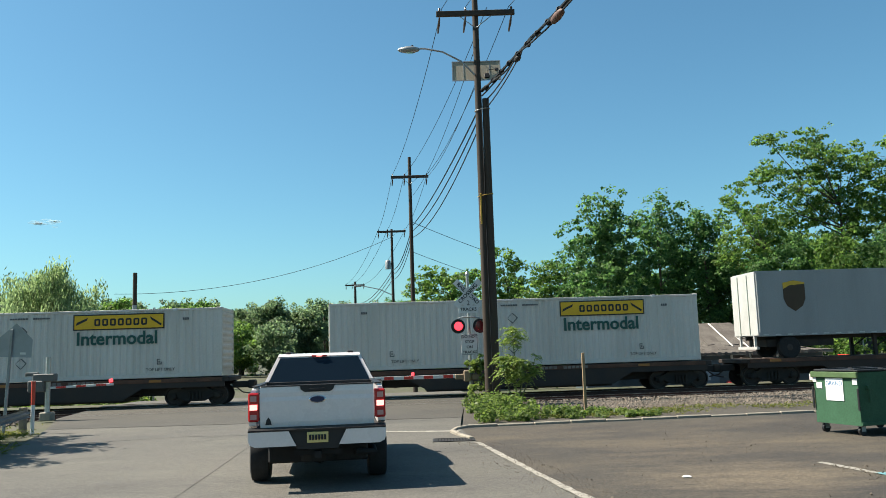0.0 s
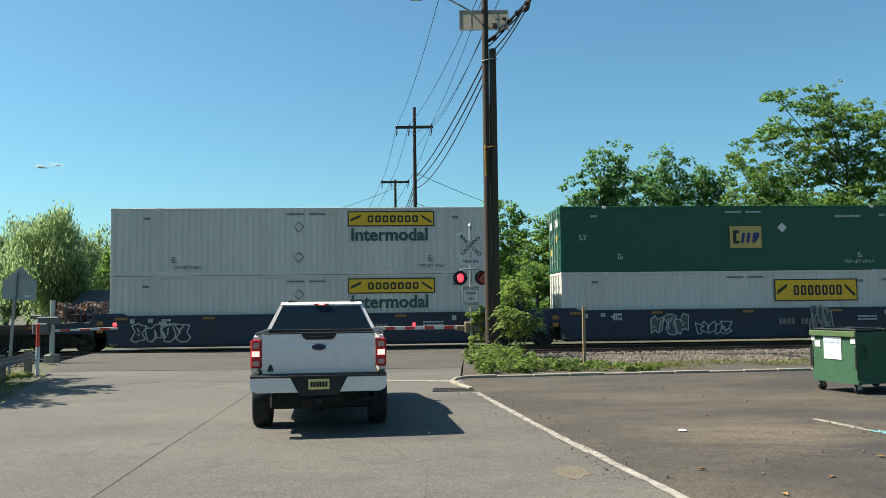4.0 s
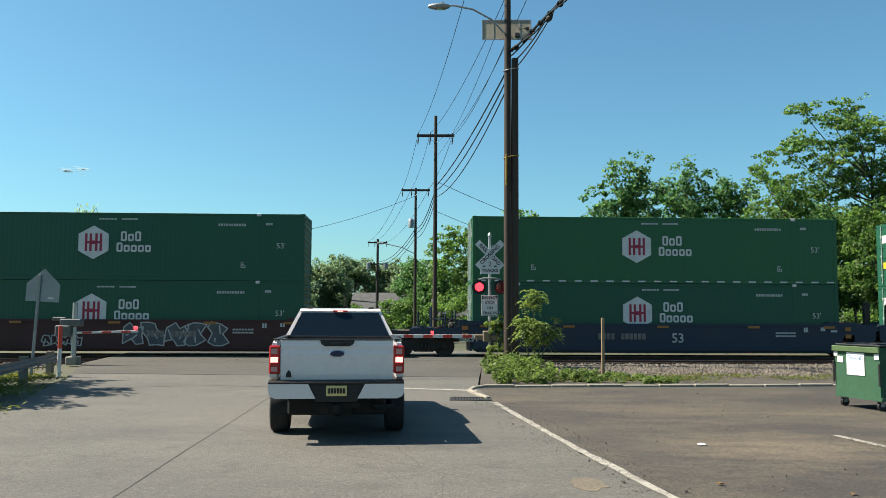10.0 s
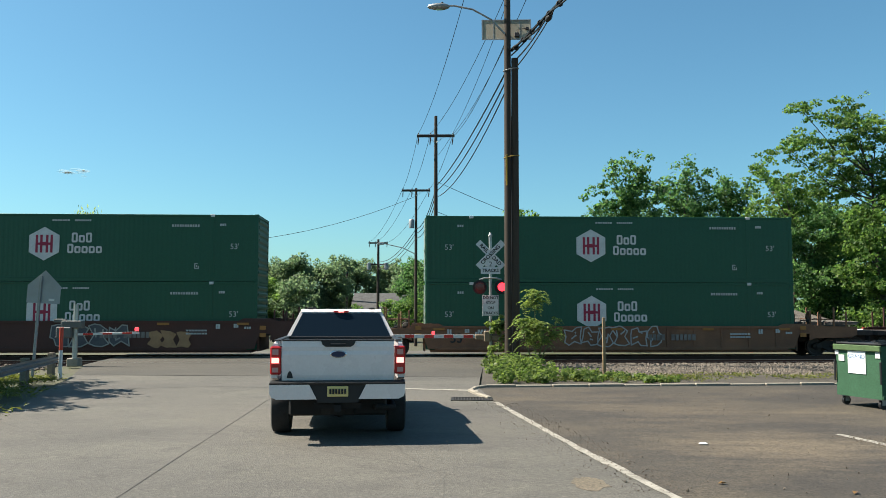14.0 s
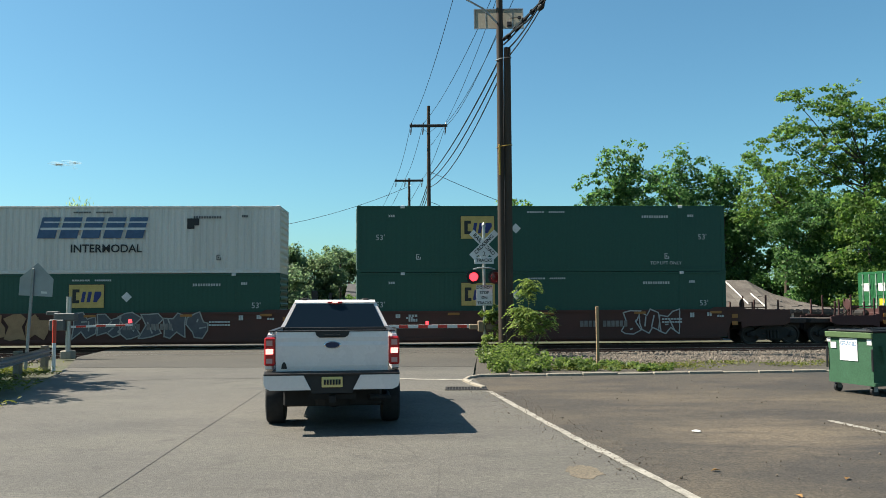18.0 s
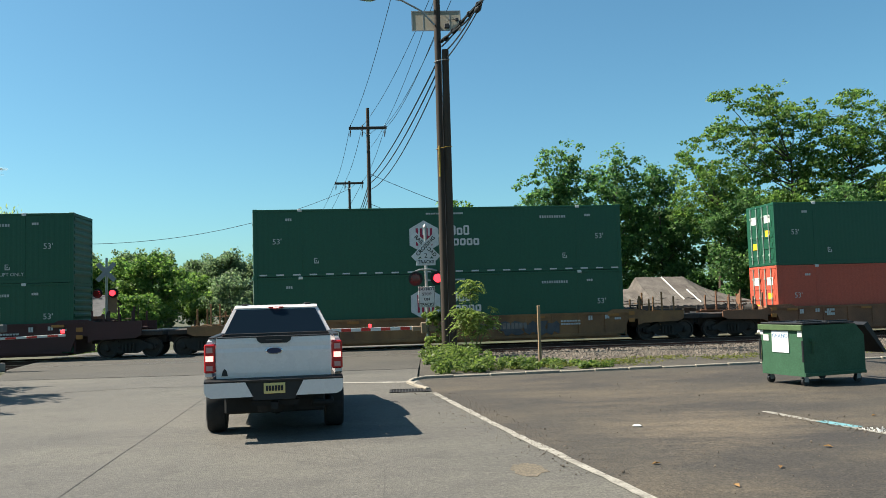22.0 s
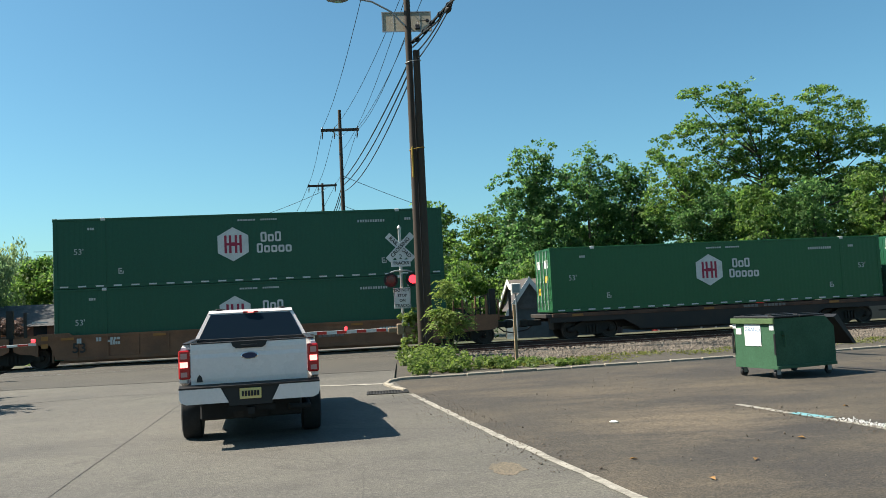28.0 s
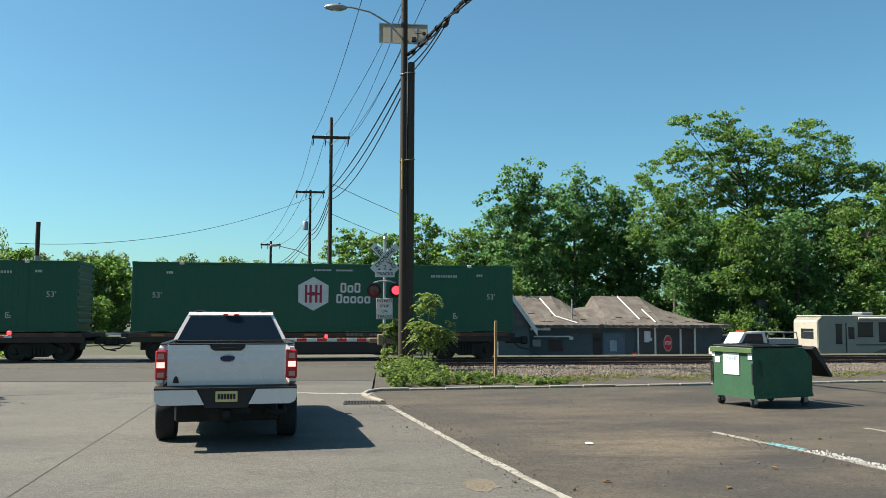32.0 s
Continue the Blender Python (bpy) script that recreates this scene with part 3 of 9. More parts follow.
def end_ribs():
    line = [(-0.02, 0.2)]
    for i in range(9):
        z = 0.3 + i * 0.28
        line += [(0.0, z), (0.05, z + 0.05), (0.05, z + 0.15), (0.0, z + 0.2)]
    return Shape().prism(line + [(-0.02, CH - 0.16)], "y", 0.16, CW - 0.16)


def door_leaf():
    """One leaf of the end doors: a flat steel sheet with five shallow pressed bands and hinges."""
    s = Shape().box(-0.008, 0.03, 0.0, 1.18, 0.14, CH - 0.14, 0.006)
    for i in range(5):
        s.box(-0.026, -0.008, 0.1, 1.08, 0.28 + i * 0.5, 0.58 + i * 0.5, 0.012)
    return s


def door_bar():
    s = Shape().tube([(0, 0, 0.12), (0, 0, CH - 0.1)], 0.025, 6)
    for z in (0.5, 1.4, 2.3):
        s.box(-0.03, 0.03, -0.07, 0.07, z - 0.04, z + 0.04)
    return s


def hexagon(r, y):
    pts = [(r * math.sin(k * math.pi / 3), r * 1.0 * math.cos(k * math.pi / 3)) for k in range(6)]
    return Shape().prism([(a * 1.02, b) for a, b in pts], "y", y - 0.012, y)


JOINED = ("warning_line", "number_line", "code_line", "plate_mark", "stencil", "name_lettering", "scroll_mark", "emblem_figure", "emblem")


def mark(name, key, make, material, parent, at, label=""):
    ob = part(name, shared((name, *key), make, material), material, parent, label, at=at)
    return tagged(ob, label, kind="stuff") if name in JOINED[:7] else ob


def small_marks(c, tone):
    """Container number, size marks and warning lines, as plain bars."""
    m = mat_faded if tone is mat_white else mat_fadedink
    mark("warning_line", ("w", m.name), lambda: fence_of_bars(7, 0.75, 0.07).moved(pose(0, 0, 0)).join(fence_of_bars(8, 0.7, 0.07).moved(pose(0.95, 0, 0))), m, c, pose(7.4, 0, CH - 0.32))
    mark("number_line", ("n", m.name), lambda: fence_of_bars(11, 1.2, 0.11, gap=0.35), m, c, pose(12.45, 0, CH - 0.55))
    mark("code_line", ("c", m.name), lambda: fence_of_bars(3, 0.28, 0.1), m, c, pose(14.5, 0, CH - 0.5))
    mark("code_line", ("c", m.name), lambda: fence_of_bars(3, 0.28, 0.1), m, c, pose(1.35, 0, CH - 0.5))
    for x in (2.55, 13.45):
        mark("plate_mark", ("p", m.name), lambda: Shape().box(0, 0.2, -0.01, 0.0, 0, 0.04).box(0, 0.035, -0.01, 0, 0.04, 0.2).box(0.165, 0.2, -0.01, 0, 0.04, 0.12).box(0, 0.14, -0.01, 0, 0.2, 0.235).box(0.07, 0.12, -0.01, 0, 0.08, 0.15), m, c, pose(x, 0.004, 0.55))
    for x in (1.0, CL - 1.0) if tone is mat_white else ():
        part("size_lettering", words("53'", 0.34, m), m, c, at=pose(x, -0.004, 1.5))


def dashes():
    s = Shape()
    for i in range(23):
        s.box(0.25 + i * 0.7, 0.25 + i * 0.7 + 0.32, -0.012, -0.004, 0.03, 0.09)
    return s


COUNT = {}


def container(kind, paint, logo_x=7.2, dashed=False, note="", tall=False):
    """A 53 foot steel container with doors at one end."""
    what = {"hub": "with white hexagon emblem", "bulk": "with yellow name panel", "panel": "with large yellow name panel", "emp": "with yellow square emblem",
            "slant": "with slanted blue emblem", "purple": "with purple name panel", "hubinc": "with white hexagon emblem"}[kind]
    c = thing("shipping_container", TONE[paint] + " steel container " + what + note, "container", group="containers on the train")
    body = part("body", container_body(paint, "deep" if paint in ("white", "grey") else "fine"), PAINT[paint], c)
    for y in (0.1, CW / 2 + 0.01):
        leaf = part("door", shared(("door", paint), door_leaf, PAINT[paint]), PAINT[paint], c, "steel container door", at=pose(0.0, y, 0))
        part("placard", shared(("placard", "w"), lambda: Shape().box(-0.036, -0.028, 0.22, 0.75, 2.0, 2.36), mat_sign_white), mat_sign_white, leaf)
        part("placard", shared(("placard", "y"), lambda: Shape().box(-0.036, -0.028, 0.3, 0.7, 1.1, 1.4), mat_yellow), mat_yellow, leaf, "small yellow placard", at=pose(0, 0, 0.25 if y < 1 else -0.3))
    for z in (0.02, CH - 0.14):
        part("door_sill", shared(("door_sill", paint), lambda: Shape().box(-0.02, 0.05, 0.05, CW - 0.05, 0, 0.12, 0.01), PAINT[paint]), PAINT[paint], c, at=pose(0, 0, z))
    part("front_end", shared(("door_end", paint), end_ribs, PAINT[paint]), PAINT[paint], c, at=pose(CL - 0.03, 0, 0))
    for y in (0.45, 1.0, 1.55, 2.1):
        part("lock_bar", shared(("lock_bar", "all"), door_bar, mat_bar), mat_bar, c, at=pose(-0.045, y, 0))
    cast = shared(("corner_casting", paint), lambda: Shape().box(-0.012, 0.175, -0.012, 0.16, 0, 0.125, 0.012), PAINT[paint])
    for x in (0.0, CL - 0.163):
        for z in (0.0, CH - 0.12):
            part("corner_casting", cast, PAINT[paint], c, at=pose(x, 0, z))
    for x in (1.88, 14.1):
        part("corner_casting", shared(("corner_casting", "pale"), lambda: Shape().box(0, 0.18, -0.012, 0.16, 0, 0.12, 0.012), mat_white), mat_white, c, "pale casting", at=pose(x, 0, CH - 0.115))
    tone = mat_ink if paint in ("white", "grey") else mat_white
    small_marks(c, tone)
    if dashed:
        part("reflector_row", shared(("reflector_row", "d"), dashes, mat_white), mat_white, c, "row of white reflectors", at=pose(0, 0, 0.02))
    if kind in ("hub", "hubinc"):
        h = mark("emblem", ("hex", kind), lambda: hexagon(0.72, 0.0), mat_white if kind == "hub" else mat_faded, c, pose(logo_x, 0.0, 1.6), "white hexagon emblem")
        mark("emblem_figure", (kind,), lambda: Shape().box(-0.36, -0.26, -0.02, 0, -0.38, 0.38).box(-0.17, -0.07, -0.02, 0, -0.38, 0.38).box(0.07, 0.17, -0.02, 0, -0.38, 0.38)
             .box(0.26, 0.36, -0.02, 0, -0.38, 0.38).box(-0.07, 0.07, -0.02, 0, -0.08, 0.08).box(-0.26, -0.17, -0.02, 0, -0.05, 0.05).box(0.17, 0.26, -0.02, 0, -0.05, 0.05),
             mat_crimson if kind == "hub" else mat_fadedink, h, pose(0, 0, 0))
        mark("name_lettering", ("l1", kind), lambda: ring_marks(3, 0.9, 0.42, (0, 2)), mat_white, c, pose(logo_x + 1.12, 0.0, 1.66))
        mark("name_lettering", ("l2", kind), lambda: ring_marks(5 if kind == "hub" else 8, 1.5 if kind == "hub" else 2.3, 0.4, (0,)), mat_white, c, pose(logo_x + 0.95, 0.0, 1.2))
    if kind in ("bulk", "panel"):
        px, pz, pw, ph = (10.0, 2.06, 3.75, 0.66) if kind == "bulk" else (9.55, 1.52, 3.8, 0.98)
        if paint == "white" and kind == "bulk":
            part("intermodal_lettering", words("Intermodal", 0.76, mat_teal, bold=0.025), mat_teal, c, at=pose(11.8, -0.004, 1.68))
            for x in (3.2, 13.6):
                tagged(part("lift_lettering", words("TOP LIFT ONLY", 0.17, mat_ink), mat_ink, c, at=pose(x, -0.004, 0.34)), kind="stuff")
            for z in (0.75, 2.05):
                mark("lift_diamond", ("d",), lambda: Shape().prism([(0, -0.2), (0.04, -0.2), (0.24, 0), (0.2, 0.02)], "y", -0.006, 0).prism([(0.2, 0), (0.24, 0.02), (0.04, 0.22), (0, 0.2)], "y", -0.006, 0).prism([(0, 0.2), (0.02, 0.24), (-0.2, 0.04), (-0.2, 0)], "y", -0.006, 0).prism([(-0.2, 0), (-0.2, -0.04), (0, -0.24), (0.02, -0.2)], "y", -0.006, 0), mat_fadedink, c, pose(7.9, 0, z))
        rim = mark("panel_rim", (kind,), lambda: Shape().box(0, pw, -0.012, 0.0, 0, ph), mat_ink, c, pose(px, 0.0, pz), "black-edged yellow name panel")
        mark("panel_face", (kind,), lambda: Shape().box(0.05, pw - 0.05, -0.018, -0.006, 0.05, ph - 0.05), mat_yellow, rim, pose(0, 0, 0))
        mark("name_lettering", (kind, "b"), lambda: ring_marks(7, pw * 0.6, ph * 0.46, (0, 1, 2, 3, 4, 5, 6), gap=0.24), mat_ink, rim, pose(pw * 0.22, -0.012, ph * 0.26))
        mark("scroll_mark", (kind,), lambda: Shape().prism([(0.1, ph * 0.3), (0.55, ph * 0.62), (0.6, ph * 0.8), (0.15, ph * 0.5)], "y", -0.024, -0.012)
             .prism([(pw - 0.6, ph * 0.8), (pw - 0.1, ph * 0.3), (pw - 0.15, ph * 0.2), (pw - 0.55, ph * 0.6)], "y", -0.024, -0.012), mat_ink, rim, pose(0, 0, 0))
    if kind == "emp":
        w, h, z = (1.78, 1.5, 0.84) if tall else (1.45, 0.98, 1.0 if logo_x in (7.6, 7.4) else 1.45)
        p = mark("emblem_panel", ("emp", w), lambda: Shape().box(0, w, -0.012, 0, 0, h), mat_ochre, c, pose(logo_x, 0.0, z), "yellow square emblem")
        mark("panel_rim", ("emp", w), lambda: Shape().box(-0.025, w + 0.025, -0.008, 0, -0.025, h + 0.025), mat_ink, p, pose(0, 0.0005, 0))
        e, f, k = w * 0.1, w * 0.2, h * 0.2
        mark("emblem_figure", ("emp", "k", w), lambda: Shape().box(e, e + 0.15, -0.02, 0, k, h - k).box(e + 0.15, e + f, -0.02, 0, k, k + 0.13).box(e + 0.15, e + f, -0.02, 0, h - k - 0.13, h - k), mat_ink, p, pose(0, 0, 0))
        mark("emblem_figure", ("emp", "b", w), lambda: Shape().prism([(0, 0), (0.14, 0), (0.22, h * 0.46), (0.08, h * 0.46)], "y", -0.02, 0).prism([(0.24, 0), (0.38, 0), (0.46, h * 0.46), (0.32, h * 0.46)], "y", -0.02, 0)
             .prism([(0.52, 0), (0.66, 0), (0.86, h * 0.3), (0.84, h * 0.46), (0.58, h * 0.46)], "y", -0.02, 0), mat_navy, p, pose(w * 0.34, 0, h * 0.24))
        if paint != "blue":
            tagged(part("lift_lettering", words("TOP LIFT ONLY", 0.2, mat_faded, bold=0.006), mat_faded, c, at=pose(13.5, -0.004, 0.36)), kind="stuff")
        mark("warning_diamond", ("emp",), lambda: Shape().prism([(0, -0.22), (0.22, 0), (0, 0.22), (-0.22, 0)], "y", -0.012, 0), mat_white, c, pose(logo_x + (2.4 if logo_x < 12 else -2.4), 0.0, 1.9))
        if paint == "blue":
            mark("repaint_patch", ("emp",), lambda: Shape().box(0, 5.8, -0.006, 0, 0, 0.72), surf("fresh_blue_patch", (0.012, 0.04, 0.25), 0.45, vary=0.1), c, pose(5.3, 0.0, 1.2), "fresh darker blue patch")
            for x in (-0.003, CL - 0.167):
                mark("end_post", ("emp",), lambda: Shape().box(0, 0.17, -0.015, 0.02, 0.13, CH - 0.13), PAINT["orange"], c, pose(x, 0, 0), "orange end post")
    if kind == "slant":
        def slants():
            s = Shape()
            for i in range(5):
                x = i * 0.92
                s.prism([(x, 0), (x + 0.75, 0), (x + 0.98, 0.9), (x + 0.23, 0.9)], "y", -0.012, 0)
            return s
        h = mark("emblem", ("slant",), slants, surf("steel_blue_marking", (0.05, 0.1, 0.19), 0.5, vary=0.2), c, pose(5.9, 0, 1.5), "slanted blue emblem")
        mark("emblem_figure", ("slant",), lambda: Shape().box(0.15, 4.6, -0.018, 0, 0.36, 0.46).box(0.3, 4.7, -0.018, 0, 0.66, 0.72), mat_white, h, pose(0, 0, 0))
        part("intermodal_lettering", words("INTERMODAL", 0.48, mat_ink, bold=0.015), mat_ink, c, at=pose(8.8, -0.004, 1.05))
        mark("head_mark", ("slant",), lambda: Shape().box(0, 0.3, -0.012, 0, 0, 0.45).box(0.3, 0.5, -0.012, 0, 0.15, 0.45), mat_ink, c, pose(12.2, 0, 1.9))
    if kind == "purple":
        p = mark("name_panel", ("purple",), lambda: Shape().box(0, 3.75, -0.012, 0, 0, 0.95), mat_navy, c, pose(10.2, 0, 1.25), "purple-blue name panel")
        mark("name_lettering", ("purple", 1), lambda: fence_of_bars(3, 0.75, 0.45, gap=0.25), mat_white, p, pose(0.25, -0.012, 0.28))
        mark("name_lettering", ("purple", 2), lambda: fence_of_bars(2, 0.5, 0.45, gap=0.25), mat_orange_mark, p, pose(1.0, -0.012, 0.28))
        mark("name_lettering", ("purple", 3), lambda: fence_of_bars(10, 1.8, 0.28, (0, 5), gap=0.3), mat_white, p, pose(1.75, -0.012, 0.28))
    return c


# ---- cars ----
CAR_PAINT = {
    "blue": surf("dark_blue_car_paint", (0.016, 0.028, 0.052), 0.6, vary=0.22, scale=0.8, tint=(0.035, 0.032, 0.03)),
    "navy": surf("navy_car_paint", (0.012, 0.026, 0.048), 0.6, vary=0.2, scale=0.8, tint=(0.03, 0.035, 0.045)),
    "maroon": surf("maroon_car_paint", (0.058, 0.021, 0.02), 0.75, vary=0.22, scale=0.8, tint=(0.045, 0.026, 0.02)),
    "brown": surf("red_brown_car_paint", (0.075, 0.029, 0.021), 0.75, vary=0.25, scale=0.8, tint=(0.055, 0.03, 0.022)),
    "tan": surf("orange_brown_car_paint", (0.21, 0.1, 0.052), 0.75, vary=0.3, scale=0.8, tint=(0.11, 0.058, 0.036)),
    "ochre": surf("ochre_car_paint", (0.24, 0.125, 0.05), 0.75, vary=0.33, scale=0.8, tint=(0.11, 0.06, 0.035)),
    "black": surf("black_car_paint", (0.02, 0.019, 0.018), 0.7, vary=0.25, scale=0.8, tint=(0.05, 0.035, 0.025)),
    "rust": surf("rusty_flat_car_paint", (0.03, 0.022, 0.018), 0.75, vary=0.3, scale=0.8, tint=(0.045, 0.03, 0.022)),
}
CAR_TONE = {"blue": "dark blue", "navy": "navy blue", "maroon": "maroon", "brown": "red-brown", "tan": "orange-brown", "ochre": "ochre", "black": "black", "rust": "rusty brown"}


def wheel_shape():
    return Shape().lathe([(0.06, -0.09), (0.12, -0.09), (0.15, -0.03), (0.33, -0.02), (0.36, -0.07), (0.42, -0.07), (0.42, 0.04), (0.45, 0.05), (0.45, 0.075), (0.2, 0.075)], "y", n=24)


def bogie_frame():
    s = Shape()
    for y in (0.42, 2.18):
        s.prism([(-1.12, 0.52), (-0.75, 0.62), (-0.45, 0.78), (0.45, 0.78), (0.75, 0.62), (1.12, 0.52), (1.12, 0.36), (0.72, 0.38), (0.38, 0.2), (-0.38, 0.2), (-0.72, 0.38), (-1.12, 0.36)], "y", y - 0.09, y + 0.09)
        for x in (-0.22, -0.08, 0.08, 0.22):
            s.tube([(x, y - 0.14, 0.26), (x, y - 0.14, 0.6)], 0.05, 8)
        for x in (-0.9, 0.9):
            s.lathe([(0.05, -0.06), (0.13, -0.04), (0.13, 0.03)], "y", (x, y - 0.12, 0.45), 12)
    s.box(-0.25, 0.25, 0.4, 2.2, 0.55, 0.85)
    return s


def bogie(parent, x):
    b = part("bogie", shared(("bogie", "frame"), bogie_frame, mat_black), mat_black, parent, "cast steel bogie", at=pose(x, 0, 0))
    for q in (-0.9, 0.9):
        part("wheel", shared(("wheel", "near"), wheel_shape, mat_wheel, True), mat_wheel, b, at=pose(q, 0.58, 0.42 + 0.005))
        part("wheel", shared(("wheel", "far"), lambda: wheel_shape().moved(pose(0, 0, 0, 0, 0, 180)), mat_wheel, True), mat_wheel, b, at=pose(q, 2.02, 0.42 + 0.005))
        part("axle", shared(("axle", "a"), lambda: Shape().tube([(0, 0.5, 0), (0, 2.1, 0)], 0.08, 8), mat_wheel), mat_wheel, b, at=pose(q, 0, 0.425))


mat_deck = surf("grimy_platform_steel", (0.045, 0.032, 0.026), 0.85, vary=0.33, scale=2, fine=25, tint=(0.025, 0.02, 0.018))


def well_side(near, top, ribs):
    """One side of the well: a deep plate with haunches, bottom chord, top chord and ribs."""
    s = Shape()
    y0, y1 = (-0.13, -0.03) if near else (CW + 0.03, CW + 0.13)
    s.prism([(-0.62, top + 0.1), (0.55, top + 0.1), (0.75, top), (CL - 0.75, top), (CL - 0.55, top + 0.1), (CL + 0.62, top + 0.1), (CL + 0.62, 1.0), (CL + 0.14, 0.96), (CL - 0.08, 0.36), (0.08, 0.36), (-0.14, 0.96), (-0.62, 1.0)], "y", y0, y1)
    yo = y0 - 0.05 if near else y1
    s.box(0.4, CL - 0.4, yo, yo + 0.05, 0.3, 0.42).box(-0.5, CL + 0.5, yo, yo + 0.05, top - 0.09, top)
    for i in range(13 if ribs else 0):
        x = 0.9 + i * (CL - 1.8) / 12
        s.box(x - 0.04, x + 0.04, yo + 0.01, yo + 0.05, 0.42, top - 0.09)
    return s


def well_end(sg, top):
    """The bulkhead that closes one end of the well."""
    x = CL + 0.02 if sg > 0 else -0.02
    s = Shape().box(min(x, x + sg * 0.08), max(x, x + sg * 0.08), -0.02, CW + 0.02, 0.25, top - 0.02)
    return s.box(min(x, x + sg * 0.5), max(x, x + sg * 0.5), -0.03, CW + 0.03, 1.1, 1.36, 0.02)


def end_platform(sg, ln):
    """Low deck and draft sill past one end of the well."""
    x = CL + 0.02 if sg > 0 else -0.02
    a, b = sorted((x, x + sg * ln))
    a2, b2 = sorted((x + sg * 0.5, x + sg * ln))
    return Shape().box(a, b, 0.1, CW - 0.1, 0.92, 1.12, 0.02).box(a2, b2, 0.75, CW - 0.75, 0.62, 0.95, 0.02)


def end_side(sg, ln, top, short, low):
    """Side plate of the end section past the well, cut out over the bogie."""
    def at(x):
        return CL + x if sg > 0 else -x
    e = ln - short
    line = [(at(0.6), top + 0.08), (at(0.9), top), (at(e), top - 0.03), (at(e), low + 0.16), (at(max(1.0, e - 0.25)), low + 0.04), (at(0.85), low), (at(0.6), low - 0.1)]
    return Shape().prism(line, "y", -0.12, -0.05)


def brake_stand():
    """Upright grab posts and a brake stand over an articulated joint."""
    s = Shape().box(0.5, 0.62, 0.0, 0.06, 1.1, 2.35, 0.01).box(-0.28, -0.02, 0.3, 0.5, 1.1, 2.45, 0.02).box(-0.45, -0.38, 0.0, 0.05, 1.1, 2.25, 0.01)
    return s.box(-0.8, -0.74, 0.1, 0.15, 1.1, 2.1, 0.01).tube([(-0.76, 0.1, 2.08), (-0.42, 0.05, 2.22)], 0.025, 6).box(-0.7, 0.7, 0.1, 0.6, 1.05, 1.2, 0.02)


def brake_gear():
    """Air reservoir, valve, levers and pipes on an end platform."""
    s = Shape().lathe([(0.02, -0.4), (0.16, -0.34), (0.18, 0.0), (0.16, 0.34), (0.02, 0.4)], "y", (0.85, 1.7, 1.32), 12)
    s.box(0.35, 0.6, 0.35, 0.6, 1.1, 1.42, 0.03).box(0.75, 0.9, 0.3, 0.42, 1.1, 1.62, 0.02).box(1.25, 1.4, 0.5, 0.7, 1.1, 1.34, 0.02)
    s.tube([(0.45, 0.45, 1.4), (0.5, 0.5, 1.58), (0.85, 0.6, 1.56), (1.2, 0.9, 1.3), (1.6, 0.9, 1.18)], 0.03, 6)
    s.tube([(0.2, 0.12, 1.2), (0.9, 0.1, 1.3), (1.6, 0.14, 1.2)], 0.028, 6)
    return s.tube([(1.3, 0.2, 1.1), (1.34, 0.2, 1.5), (1.5, 0.24, 1.56)], 0.025, 6)


def platform_rail():
    """Upright posts joined by a hand rail on an end platform."""
    s = Shape()
    for x, z in ((0.7, 2.0), (1.15, 1.85), (1.75, 2.15), (2.3, 1.95)):
        s.box(x, x + 0.07, 0.02, 0.08, 1.05, z, 0.008)
    return s.tube([(0.7, 0.05, 1.62), (1.75, 0.05, 1.62)], 0.02, 6).box(1.7, 2.6, 0.0, 0.1, 1.18, 1.26, 0.01)


def coupler_shape():
    return Shape().box(0, 0.75, 1.1, 1.5, 0.68, 0.95, 0.03).box(0.65, 1.0, 1.05, 1.55, 0.64, 1.0, 0.06).tube([(0.2, 0.85, 0.75), (0.5, 0.8, 0.5), (0.95, 0.8, 0.42)], 0.03, 6)


def glyphs(seed, w, h):
    """Corner points of the angular shapes of one sprayed piece, that spell nothing."""
    rng = random.Random(seed)
    n = max(3, int(w / (h * 0.72)))
    out = []
    for i in range(n):
        cx, rx, rz = (i + 0.5) * w / n + rng.uniform(-0.06, 0.06) * h, w / n * 0.56, h * 0.5
        lean, cut = rng.uniform(-0.25, 0.35), rng.randrange(4)
        pts = []
        for k in range(10):
            a = k / 10 * 2 * math.pi + rng.uniform(-0.2, 0.2)
            c, q = math.cos(a), math.sin(a)
            r = min(1 / max(abs(c), 1e-6), 1 / max(abs(q), 1e-6)) * rng.uniform(0.78, 1.0)
            if k % 5 == cut:
                r *= 0.5
            x, z = c * r, q * r
            pts.append((cx + rx * x + lean * rz * z * 0.5, h / 2 + rz * z))
        out.append((cx, rx, pts))
    return out


def stroke(s, x0, z0, x1, z1, half):
    d = Vector((x1 - x0, z1 - z0))
    q = Vector((-d.y, d.x)).normalized() * half
    e = d.normalized() * half * 0.7
    s.quad((x0 - e.x + q.x, 0, z0 - e.y + q.y), (x0 - e.x - q.x, 0, z0 - e.y - q.y), (x1 + e.x - q.x, 0, z1 + e.y - q.y), (x1 + e.x + q.x, 0, z1 + e.y + q.y))


